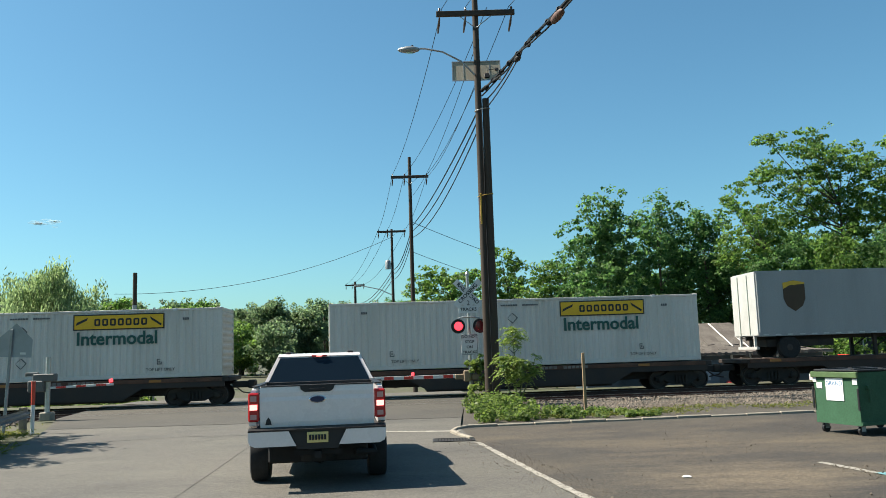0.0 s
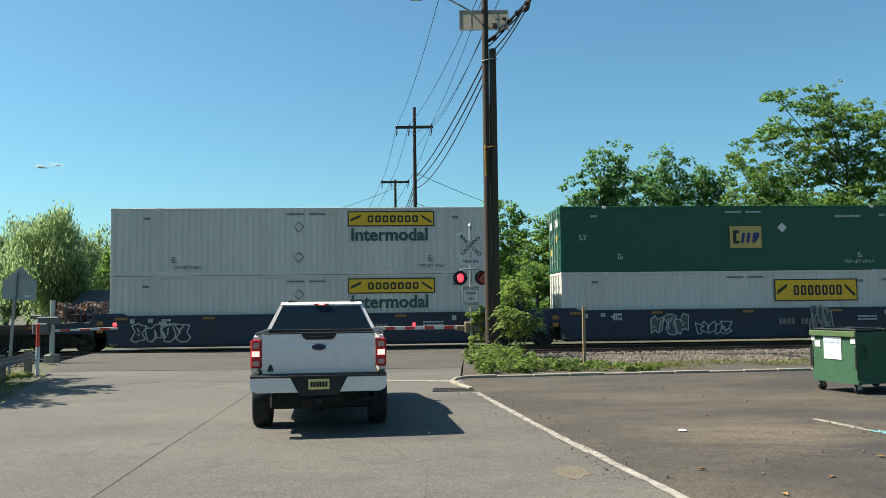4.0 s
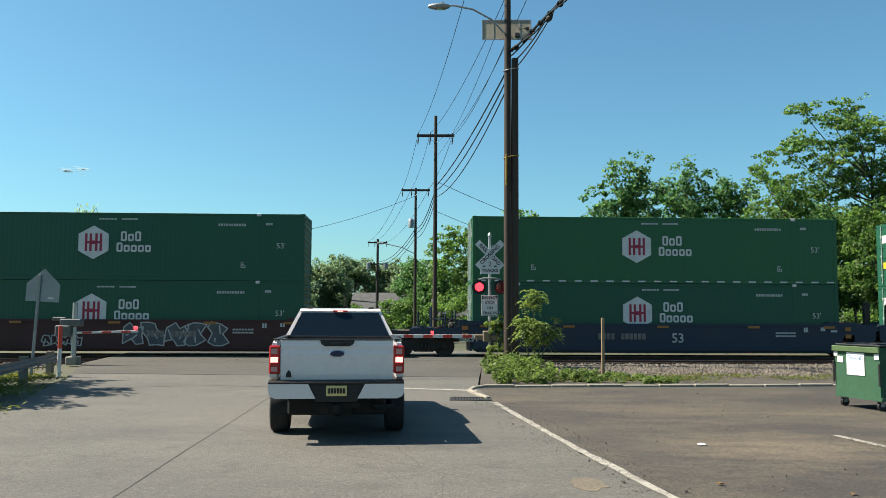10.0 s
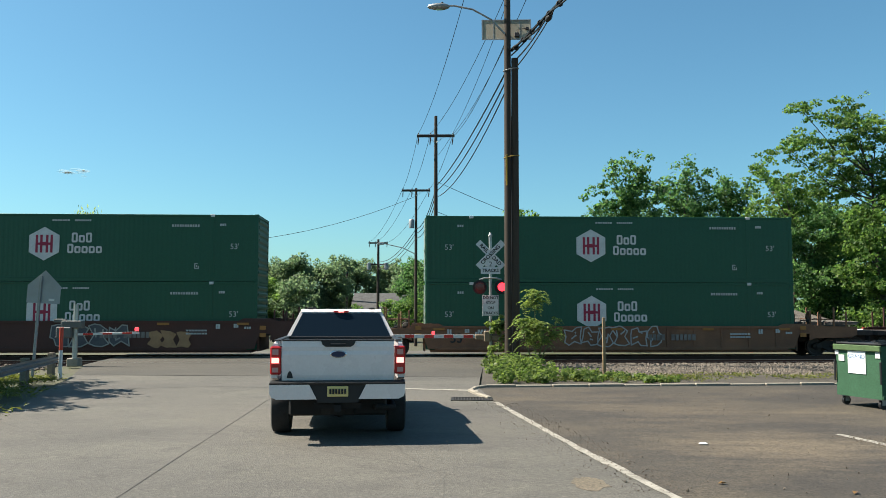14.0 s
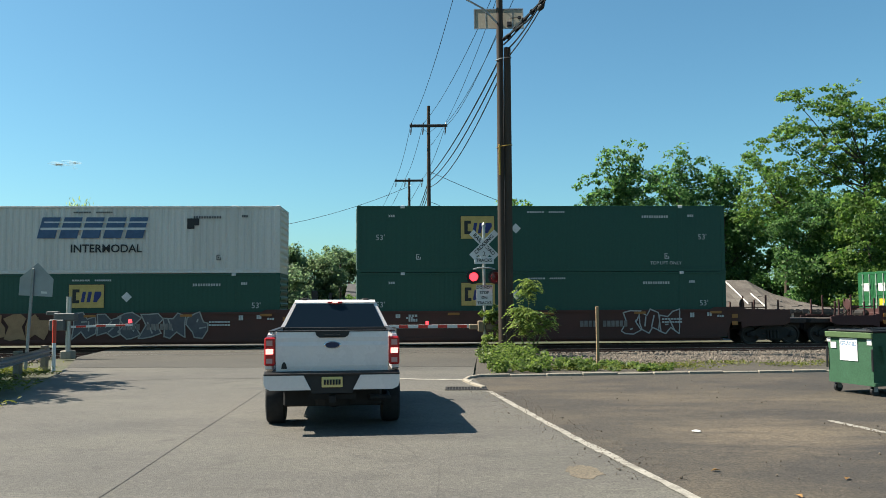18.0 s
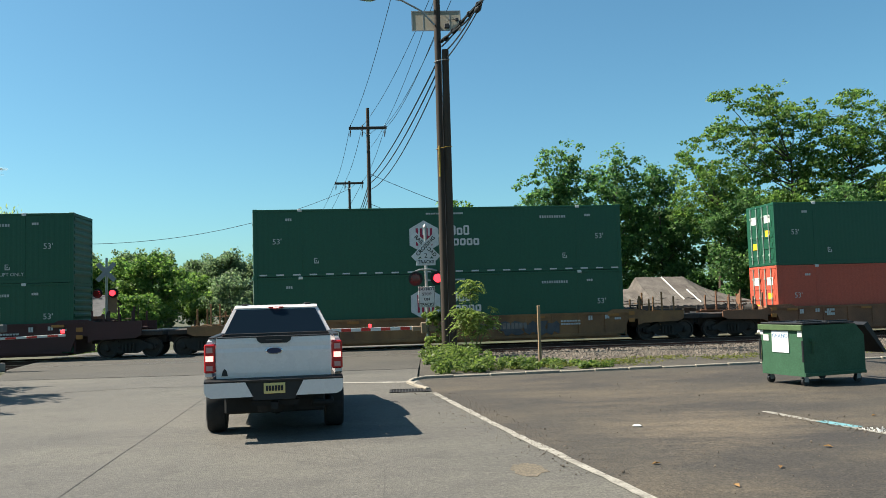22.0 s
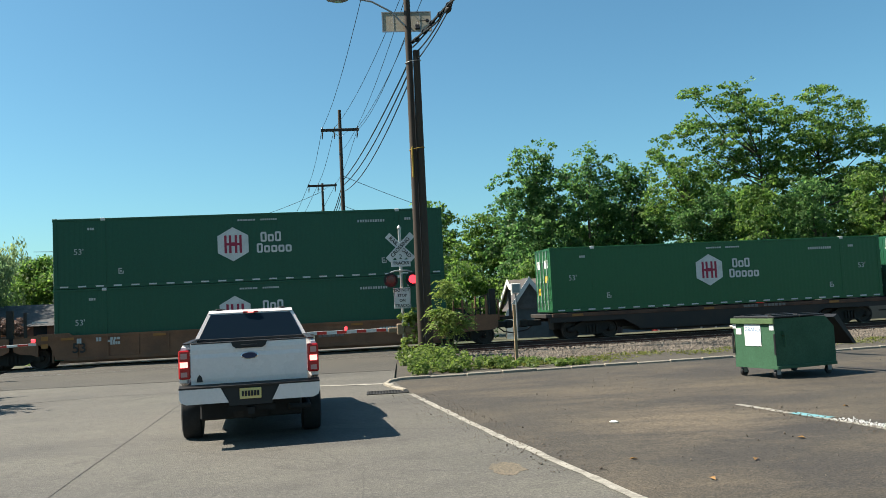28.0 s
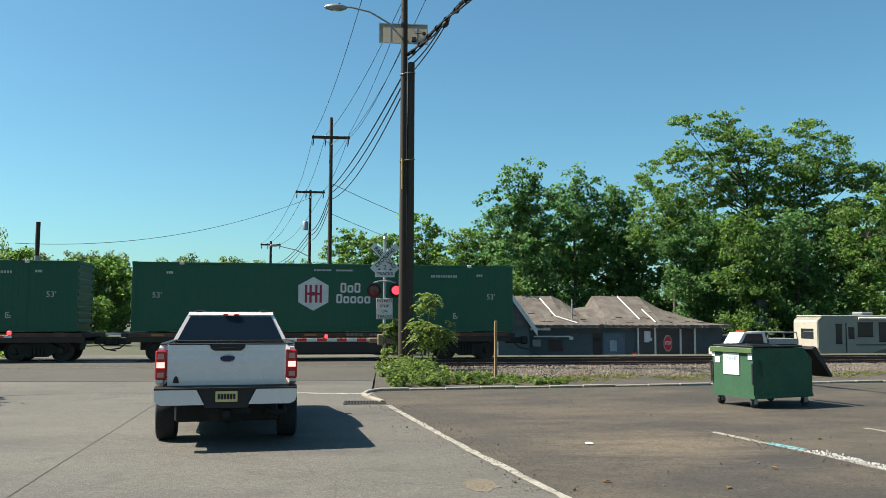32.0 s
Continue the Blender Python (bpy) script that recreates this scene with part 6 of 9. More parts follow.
bundle()
wire("service_wire", (P3[0] - 0.1, P3[1], 12.9), (-26.0, 66.0, 7.35), 1.4, 0.02)
wire("service_wire", (P2[0] + 0.1, P2[1], 11.4), (22.0, 76.0, 6.2), 0.9, 0.02)
wire("service_wire", (P2[0] + 0.1, P2[1], 9.2), (16.0, 70.0, 5.0), 0.6, 0.018)

# ---- crossing signals ----
mat_sign = surf("white_sign_sheet", (0.62, 0.62, 0.6), 0.5, vary=0.1, scale=3)
mat_alu = surf("aluminium_mast", (0.42, 0.42, 0.4), 0.4, 0.7, vary=0.12, scale=4)
mat_lamp_on = glow("lit_red_signal", (1.0, 0.03, 0.045), 1.6)
mat_lamp_off = glass("unlit_red_signal", (0.12, 0.01, 0.012), 0.15)
mat_red = surf("red_stripe", (0.5, 0.03, 0.02), 0.5, vary=0.1)
mat_tanbox = surf("tan_gearbox", (0.21, 0.155, 0.1), 0.6, vary=0.15, scale=5)
def lamp_unit(c, x, z, lit, y=-0.16):
    b = part("lamp_backing", Shape().lathe([(0.02, 0.02), (0.25, 0.02), (0.25, 0.0), (0.02, 0.0)], "y", (0, 0, 0), 24), mat_carblack, c, "round black lamp backing", at=pose(x, y, z))
    hood = Shape()
    n = 14
    ring = [(math.cos(a), math.sin(a)) for a in (radians(-20) + k / n * radians(220) for k in range(n + 1))]
    for (c0, s0), (c1, s1) in zip(ring, ring[1:]):
        l0, l1 = 0.12 + 0.16 * max(0, s0), 0.12 + 0.16 * max(0, s1)
        hood.quad((0.165 * c0, 0, 0.165 * s0), (0.165 * c1, 0, 0.165 * s1), (0.165 * c1, -l1, 0.165 * s1), (0.165 * c0, -l0, 0.165 * s0))
    part("hood", hood, mat_carblack, b)
    # a flat disc that turns its glowing or its dark face to the road
    lens = part("lens", Shape().lathe([(0.01, -0.014), (0.15, -0.01), (0.15, 0.0), (0.15, 0.01), (0.01, 0.014)], "y", (0, 0, 0), 20), mat_lamp_on, b, "red signal lens that flashes in turn", at=pose(0, -0.17, 0))
    lens.data.materials.append(mat_lamp_off)
    for p in lens.data.polygons:
        p.material_index = 0 if p.center.y < 0 else 1
    LAMPS.append((lens, 0 if lit else 1))
    return b


def blade(text, ang, y, c):
    b = part("crossbuck_blade", Shape().box(-0.62, 0.62, -0.006, 0.006, -0.115, 0.115), mat_sign, c, "white crossbuck blade", at=pose(0, y, 3.94, 0, ang, 0))
    part("blade_lettering", words(text, 0.185, mat_ink, bold=0.02), mat_ink, b, at=pose(0, -0.011, 0))


def near_signal():
    c = thing("crossing_signal", "railway crossing signal with crossbuck, red lamps and lowered gate", "crossing signal", pose(1.1, 31.8, -0.195, 0, 0, 2) @ Matrix.Scale(1.1, 4))
    part("mast", Shape().tube([(0, 0, 0.1), (0, 0, 4.6)], 0.055, 12), mat_alu, c, "aluminium mast", smooth=True)
    part("finial", Shape().lathe([(0.07, 0), (0.075, 0.05), (0.02, 0.14)], "z", (0, 0, 4.58), 12), mat_alu, c)
    part("base", Shape().lathe([(0.22, 0), (0.22, 0.05), (0.11, 0.1), (0.09, 0.4)], "z", n=14), mat_alu, c)
    blade("RAIL  ROAD", 45, -0.075, c)
    blade("CROSSING", -45, -0.1, c)
    p = part("track_count_sign", Shape().box(-0.34, 0.34, -0.1, -0.085, 3.26, 3.5, 0.004), mat_sign, c, "white plate")
    part("track_lettering", words("TRACKS", 0.155, mat_ink, bold=0.02), mat_ink, p, at=pose(0, -0.106, 3.38))
    p = part("track_count_sign", Shape().prism([(-0.13, 3.5), (0.13, 3.5), (0.2, 3.58), (0, 3.78), (-0.2, 3.58)], "y", -0.098, -0.085), mat_sign, c)
    part("track_lettering", words("2", 0.24, mat_ink), mat_ink, p, at=pose(0, -0.106, 3.6))
    part("lamp_bracket", Shape().tube([(-0.38, -0.06, 3.06), (-0.2, -0.06, 3.12), (0.2, -0.06, 3.12), (0.38, -0.06, 3.06)], 0.03, 8).tube([(-0.38, -0.06, 3.06), (-0.38, -0.06, 2.8)], 0.025, 6).tube([(0.38, -0.06, 3.06), (0.38, -0.06, 2.8)], 0.025, 6), mat_alu, c)
    lamp_unit(c, -0.38, 2.8, True)
    lamp_unit(c, 0.38, 2.8, False)
    p = part("warning_sign", Shape().box(-0.29, 0.29, -0.085, -0.07, 1.8, 2.52, 0.004), mat_sign, c, "white warning sign")
    for i, t in enumerate(("DO NOT", "STOP", "ON", "TRACKS")):
        part("sign_lettering", words(t, 0.135, mat_ink, bold=0.02), mat_ink, p, at=pose(0, -0.091, 2.43 - i * 0.178))
    part("sign_border", Shape().box(-0.27, 0.27, -0.089, -0.084, 2.495, 2.505).box(-0.27, 0.27, -0.089, -0.084, 1.815, 1.825).box(-0.275, -0.265, -0.089, -0.084, 1.815, 2.505).box(0.265, 0.275, -0.089, -0.084, 1.815, 2.505), mat_ink, p)
    g = part("gate_gearbox", Shape().box(-0.24, -0.02, -0.2, 0.1, 0.9, 1.28, 0.03).box(0.02, 0.36, -0.16, 0.06, 0.94, 1.16, 0.04).box(-0.55, -0.22, -0.14, 0.02, 0.98, 1.16, 0.03), mat_tanbox, c, "tan gate gearbox with counterweight")
    arm = part("gate_arm", Shape().box(-4.6, -0.5, -0.1, -0.07, 1.03, 1.15, 0.006), mat_white, c, "white lowered gate arm")
    for i in range(6):
        part("red_stripe", Shape().box(-0.95 - i * 0.68, -0.62 - i * 0.68, -0.104, -0.098, 1.035, 1.145), mat_red, arm)
    for x in (-2.0, -4.4):
        part("gate_lamp", Shape().box(x - 0.05, x + 0.05, -0.13, -0.04, 1.15, 1.27, 0.015), glow("lit_gate_lamp", (0.9, 0.04, 0.05), 1.5), arm, "small lit red lamp")


near_signal()


def left_gate():
    c = thing("gate_mechanism", "grey gate mechanism on a short mast with striped arm", "crossing gate", pose(-13.72, 29.1, 0))
    part("mast", Shape().tube([(0, 0, 0), (0, 0, 2.2)], 0.09, 10), mat_alu, c)
    part("base", Shape().box(-0.2, 0.2, -0.2, 0.2, 0, 0.3, 0.03), mat_conc, c)
    part("gearbox", Shape().box(-0.6, -0.05, -0.25, 0.15, 1.0, 1.4, 0.04).box(-0.45, 0.3, -0.2, 0.1, 1.35, 1.62, 0.03).box(-0.75, -0.3, -0.12, 0.0, 1.55, 1.68, 0.02), surf("weathered_grey_casting", (0.12, 0.12, 0.115), 0.7, vary=0.2), c)
    arm = part("gate_arm", Shape().box(0.15, 2.35, -0.1, -0.07, 1.09, 1.17, 0.006), mat_white, c, "striped gate arm", at=pose(0, 0, 0, 0, -1.5, 0))
    for i in range(3):
        part("red_stripe", Shape().box(0.35 + i * 0.7, 0.7 + i * 0.7, -0.104, -0.098, 1.095, 1.165), mat_red, arm)
    part("gate_lamp", Shape().box(2.2, 2.32, -0.13, -0.04, 1.2, 1.32, 0.015), glow("lit_gate_lamp", (0.9, 0.04, 0.05), 1.5), arm, "small lit red lamp")


left_gate()


def far_signal():
    c = thing("crossing_signal", "far crossing signal with crossbuck and one lit red lamp", "crossing signal", pose(-14.85, 43.0, -0.3))
    part("mast", Shape().tube([(0, 0, 0), (0, 0, 5.0)], 0.06, 10), mat_alu, c)
    for ang, y in ((45, -0.08), (-45, -0.1)):
        part("crossbuck_blade", Shape().box(-0.62, 0.62, -0.006, 0.006, -0.115, 0.115), surf("grey_sign_back", (0.32, 0.33, 0.33), 0.5, 0.2, vary=0.1), c, "grey back of a crossbuck blade", at=pose(0, y, 4.28, 0, ang, 0))
    lamp_unit(c, -0.4, 3.2, True)
    lamp_unit(c, 0.4, 3.2, False)
    part("gearbox", Shape().box(-0.4, 0.4, -0.25, 0.2, 1.1, 1.75, 0.04), mat_galv, c)
    part("sign_back", Shape().box(-0.1, 0.5, 0.07, 0.09, 2.2, 3.1), mat_tanbox, c, "tan back of a sign")
    part("gate_arm", Shape().box(-0.7, 3.6, 0.1, 0.14, 1.2, 1.32), mat_white, c)
    p = thing("signal_pole", "slim grey and dark wooden pole beside the far signal", "pole", pose(-15.87, 43.0, -0.35))
    part("shaft", Shape().tube([(0, 0, 0), (0, 0, 5.2)], 0.13, 10), mat_galv, p, "grey sleeve", smooth=True)
    part("tip", Shape().tube([(0, 0, 5.2), (0, 0, 6.9)], 0.11, 10), mat_pole, p, "dark top", smooth=True)


far_signal()


def sign_back():
    c = thing("road_sign", "grey back of a pentagonal road sign on a steel post", "road sign", pose(-12.08, 23.1, 0, 0, 3.0, 0))
    part("post", Shape().box(-0.035, 0.035, -0.03, 0.03, -0.1, 2.95, 0.006), mat_galv, c)
    part("sign_plate", Shape().prism([(-0.48, 2.18), (0.48, 2.18), (0.48, 2.68), (0, 3.12), (-0.48, 2.68)], "y", 0.03, 0.036), surf("aluminium_sign_back", (0.3, 0.32, 0.34), 0.45, 0.5, vary=0.08), c, "grey aluminium back", at=pose(0.1, 0, 0))
    part("sticker", Shape().box(0.26, 0.42, 0.02, 0.03, 2.26, 2.32), mat_sign, c)


sign_back()


def guard_rail():
    c = thing("guard_rail", "galvanised steel guard rail on short posts by the road", "guard rail", kind="")
    pts = [Vector(p) for p in ((-12.0, 24.4), (-11.3, 21.6), (-10.5, 18.6), (-9.7, 15.6), (-9.0, 12.0), (-8.7, 8.0))]
    wave = [(0.02, 0.44), (-0.05, 0.47), (-0.05, 0.51), (0.02, 0.54), (0.02, 0.57), (-0.05, 0.6), (-0.05, 0.65), (0.02, 0.68)]
    s = Shape()
    for i, p in enumerate(pts):
        d = (pts[min(i + 1, len(pts) - 1)] - pts[max(i - 1, 0)]).normalized()
        q = Vector((-d.y, d.x))
        for o, z in wave:
            s.v.append((p.x - q.x * o * -1, p.y + q.y * o, z))
        if i:
            k = len(wave)
            s.f += [((i - 1) * k + j, i * k + j, i * k + j + 1, (i - 1) * k + j + 1) for j in range(k - 1)]
    part("beam", s, mat_galv, c, smooth=False)
    for p in pts[:-1]:
        part("post", Shape().box(p.x - 0.28, p.x - 0.12, p.y - 0.1, p.y + 0.1, -0.1, 0.72, 0.01), surf("weathered_timber", (0.2, 0.17, 0.13), 0.85, vary=0.2, scale=6), c)


guard_rail()


def marker_post():
    c = thing("marker_post", "white marker post with a red upper half", "marker post", pose(-11.63, 23.8, 0))
    part("lower_half", Shape().tube([(0, 0, 0), (0, 0, 0.82)], 0.055, 10), mat_sign, c, "white lower half", smooth=True)
    part("upper_half", Shape().tube([(0, 0, 0.82), (0, 0, 1.48)], 0.057, 10), surf("faded_red_sheet", (0.55, 0.06, 0.03), 0.5, vary=0.1), c, "red upper half", smooth=True)


marker_post()
wp = thing("wooden_post", "bare weathered timber post standing in the gravel verge", "post", pose(4.17, 24.45, 0.0))
part("timber", Shape().box(-0.042, 0.042, -0.045, 0.045, -0.2, 1.78, 0.008), surf("bare_timber", (0.3, 0.2, 0.11), 0.85, vary=0.25, scale=7, streak=0.9), wp)


def dumpster():
    m = surf("green_dumpster_paint", (0.029, 0.088, 0.045), 0.75, vary=0.25, scale=2, fine=30, tint=(0.018, 0.065, 0.03))
    c = thing("dumpster", "green steel dumpster on casters with open black lid", "dumpster", pose(8.98, 17.6, 0, 0, 0, 17.5))
    s = Shape()
    # open top bin with sloped front; narrow end faces -x
    hw, hd = 0.84, 0.61
    part("bin", Shape().prism([(-hw, 0.2), (hw, 0.2), (hw, 1.02), (hw - 0.24, 1.26), (-hw, 1.26)], "y", -hd, hd), m, c)
    part("rim", Shape().box(-hw - 0.06, -hw, -hd - 0.03, hd + 0.03, 1.15, 1.27, 0.012), surf("faded_rim_paint", (0.07, 0.12, 0.045), 0.7, vary=0.25, scale=6), c, "faded yellow-green rim")
    for x in (-0.5, 0.22):
        part("lid", Shape().box(x - 0.35, x + 0.35, -hd - 0.02, hd - 0.02, 1.275, 1.315, 0.012).box(x - 0.3, x + 0.3, -hd + 0.1, -hd + 0.2, 1.315, 1.34).box(x - 0.3, x + 0.3, hd - 0.3, hd - 0.2, 1.315, 1.335), mat_carblack, c, "black plastic lid")
    part("open_lid", Shape().prism([(0.0, 0.0), (0.55, -0.62), (0.62, -0.6), (0.12, 0.06)], "y", -0.6, 0.6), mat_carblack, c, "black lid hanging open", at=pose(hw + 0.02, 0, 1.22))
    for x in (hw + 0.05,):
        part("fork_pocket", Shape().box(x - 0.05, x + 0.05, -0.5, 0.4, 0.72, 0.88, 0.01), m, c)
    part("handle", Shape().tube([(-0.62, -hd - 0.05, 0.66), (-0.62, -hd - 0.06, 0.92)], 0.02, 8).prism([(-0.67, 0.92), (-0.5, 0.9), (-0.62, 1.0), (-0.67, 1.0)], "y", -hd - 0.08, -hd), m, c)
    for x in (-hw - 0.012, ):
        part("paper_notice", Shape().box(x - 0.004, x + 0.006, -0.22, 0.26, 0.68, 1.14), surf("white_paper", (0.75, 0.76, 0.76), 0.7, vary=0.06), c, "white paper notice")
        part("notice_lettering", words("GRAND", 0.13, surf("blue_marker_ink", (0.08, 0.17, 0.3), 0.7)), None, c, at=pose(x - 0.006, 0.02, 1.03, 0, 0, -90))
        for y0, y1, z0, z1 in ((0.36, 0.52, 0.92, 1.05), (0.52, 0.62, 1.05, 1.18), (-0.6, -0.48, 1.02, 1.14)):
            part("sticker", Shape().box(x - 0.004, x + 0.006, y0, y1, z0, z1), mat_sign, c)
        for y in (-0.62, 0.62):
            part("hinge_rod", Shape().box(x - 0.03, x, y - 0.025, y + 0.025, 0.5, 0.95, 0.01), mat_carblack, c)
    cw = Shape().lathe([(0.02, -0.035), (0.09, -0.03), (0.09, 0.03), (0.02, 0.035)], "y", (0, 0, 0.09), 16).mesh("caster", mat_carblack)
    fk = Shape().box(-0.05, 0.05, -0.045, -0.037, 0.08, 0.2).box(-0.05, 0.05, 0.037, 0.045, 0.08, 0.2).box(-0.06, 0.06, -0.05, 0.05, 0.18, 0.205)
    for x in (-hw + 0.12, hw - 0.12):
        for y in (-hd + 0.12, hd - 0.12):
            w = part("caster", cw, mat_carblack, c, "black caster wheel", at=pose(x, y, 0))
            part("caster_fork", fk, mat_galv, w)
    part("pull_bar", Shape().box(-hw, hw, -hd - 0.03, -hd, 0.2, 0.27, 0.008), m, c)


dumpster()
# ---- trees ----
mat_bark = surf("tree_bark", (0.09, 0.068, 0.05), 0.9, vary=0.3, scale=6, fine=50, bump=0.4)
LEAF = {
    "maple": leafy("maple_leaves", (0.036, 0.088, 0.036), (0.145, 0.238, 0.088), glowthrough=0.62),
    "locust": leafy("locust_leaves", (0.044, 0.098, 0.028), (0.172, 0.252, 0.076), glowthrough=0.62),
    "willow": leafy("willow_leaves", (0.12, 0.175, 0.085), (0.25, 0.31, 0.16), glowthrough=0.68),
    # far leaves paler and less green: haze put into the leaf colour
    "distant": leafy("haze_paled_leaves", (0.09, 0.14, 0.078), (0.18, 0.235, 0.125), glowthrough=0.62),
    "weed": leafy("weed_leaves", (0.05, 0.09, 0.024), (0.17, 0.22, 0.066), glowthrough=0.55),
    "sapling": leafy("sapling_leaves", (0.09, 0.145, 0.04), (0.27, 0.33, 0.1), glowthrough=0.5),
    "plum": leafy("dark_red_leaves", (0.07, 0.05, 0.04), (0.15, 0.1, 0.085)),
    "grass": leafy("grass_blades", (0.065, 0.085, 0.018), (0.16, 0.165, 0.05), glowthrough=0.4),
}


def leaf_mesh(name, centres, size, mat, rng, droop=0.0, long=1.0, up=0.35):
    """Small folded leaf sprays at the given places, as one mesh."""
    c = np.asarray(centres, dtype=float)
    n = len(c)
    d = rng.normal(size=(n, 3))
    d[:, 2] = d[:, 2] * 0.6 - droop * 3
    d /= np.linalg.norm(d, axis=1)[:, None]
    nor = rng.normal(size=(n, 3))
    nor[:, 2] = np.abs(nor[:, 2]) + up
    side = np.cross(d, nor)
    side /= np.linalg.norm(side, axis=1)[:, None] + 1e-9
    up_v = np.cross(side, d)
    s = size * rng.uniform(0.6, 1.35, (n, 1))
    w = s * rng.uniform(0.32, 0.55, (n, 1)) / long ** 0.5
    l = s * long
    a = c - d * l * 0.5
    t = c + d * l * 0.5
    lift = up_v * w * 0.35
    v = np.stack([a, c + side * w + lift, t, c - side * w + lift], 1).reshape(-1, 3)
    k = np.arange(n)[:, None] * 4
    f = np.concatenate([k + np.array([[0, 1, 2]]), k + np.array([[0, 2, 3]])], 1).reshape(-1, 3)
    me = bpy.data.meshes.new(name)
    me.vertices.add(len(v))
    me.vertices.foreach_set("co", v.ravel())
    me.loops.add(f.size)
    me.loops.foreach_set("vertex_index", f.ravel())
    me.polygons.add(len(f))
    me.polygons.foreach_set("loop_start", np.arange(0, f.size, 3))
    me.update(calc_edges=True)
    me.materials.append(mat)
    return me


def tree(x, y, h, spread, seed, kind="maple", leaves=9000, size=0.34, base=0.18, clumps=60, flat=0.6, label="", lean=0.0, hang=0.0, tight=1.0, more=1.9, small=0.76):
    """A tapered trunk with limbs, and a crown of leaf sprays in uneven clumps with gaps."""
    rng = np.random.default_rng(seed)
    z0 = land(x, y)
    c = thing("tree", label or "broad leafy green tree behind the tracks", "tree", pose(x, y, z0), group="trees")
    H = h - z0
    s = Shape()
    tr = H * 0.022 + 0.06
    top = Vector((lean, 0, H * 0.72))
    s.tube([(0, 0, -0.3), (lean * 0.2 + 0.1, 0.05, H * 0.25), (lean * 0.6, -0.1, H * 0.5), tuple(top)], [tr * 1.25, tr, tr * 0.65, tr * 0.22], 9)
    tips = []
    limbs = max(6, clumps // 4)
    cz, rz = H * (1 + base) / 2, H * (1 - base) / 2
    for k in range(limbs):
        w = -0.75 + 1.75 * ((k + rng.random()) / limbs)
        a = k * 2.4 + rng.uniform(-0.5, 0.5)
        out = math.sqrt(max(0.02, 1 - w * w))
        f = rng.uniform(0.72, 1.06)
        p = Vector((lean * 0.6 + spread * out * f * math.cos(a), spread * out * f * math.sin(a), cz + rz * w * rng.uniform(0.86, 1.0)))
        st = Vector((lean * 0.4, 0, max(H * 0.08, min(H * 0.6, p.z * rng.uniform(0.4, 0.65)))))
        mid = st.lerp(p, 0.5) + Vector((0, 0, -0.06 * (p - st).length))
        s.tube([st, mid, p], [tr * 0.34, tr * 0.2, tr * 0.05], 5, False)
        n = rng.integers(4, 8)
        for j in range(n):
            t = 1.0 - 0.62 * (j / n) ** 1.1
            q = st.lerp(p, t) + Vector((rng.normal(), rng.normal(), rng.normal() * 0.5)) * spread * 0.15 * (0.5 + 0.5 * tight)
            tips.append(q)
    part("trunk", s, mat_bark, c, smooth=True)
    per = int(leaves * more) // len(tips)
    size *= small
    pts = []
    for p in tips:
        rad = spread * rng.uniform(0.14, 0.3) * tight
        q = np.clip(rng.normal(size=(int(per * rng.uniform(0.6, 1.4)), 3)), -1.5, 1.5) * 0.5
        q *= (rad, rad, rad * flat)
        ax = rng.normal(size=3) * (1, 1, 0.35 + flat * 0.5)
        q += np.outer(np.clip(rng.normal(size=len(q)), -1.4, 1.4), ax / np.linalg.norm(ax)) * rad * 0.75
        q = q + np.array(p)
        if hang:
            q[:, 2] -= rng.random(len(q)) ** 1.5 * hang * H
        pts.append(q)
    pts = np.concatenate(pts)
    pts = pts[pts[:, 2] > 0.25]
    part("crown", leaf_mesh("crown", pts, size, LEAF[kind], rng, droop=1.0 if hang else 0.1, long=1.9 if hang else 1.0, up=0.9), LEAF[kind], c, "uneven leafy crown")
    return c


def spray_mesh(name, centres, normals, size, mat, rng, long=1.15):
    """Leaf sprays that face the given ways, as one mesh."""
    n = len(centres)
    nor = normals / (np.linalg.norm(normals, axis=1)[:, None] + 1e-9)
    d = np.cross(nor, rng.normal(size=(n, 3)))
    d /= np.linalg.norm(d, axis=1)[:, None] + 1e-9
    side = np.cross(nor, d)
    s = size * rng.uniform(0.55, 1.35, (n, 1))
    w = s * rng.uniform(0.32, 0.52, (n, 1))
    bend = nor * s * 0.12
    v = np.stack([centres - d * s * long * 0.5 - bend, centres + side * w, centres + d * s * long * 0.5 - bend, centres - side * w], 1).reshape(-1, 3)
    k = np.arange(n)[:, None] * 4
    f = np.concatenate([k + np.array([[0, 3, 1]]), k + np.array([[1, 3, 2]])], 1).reshape(-1, 3)
    me = bpy.data.meshes.new(name)
    me.vertices.add(len(v))
    me.vertices.foreach_set("co", v.ravel())
    me.loops.add(f.size)
    me.loops.foreach_set("vertex_index", f.ravel())
    me.polygons.add(len(f))
    me.polygons.foreach_set("loop_start", np.arange(0, f.size, 3))
    me.update(calc_edges=True)
    me.materials.append(mat)
    return me


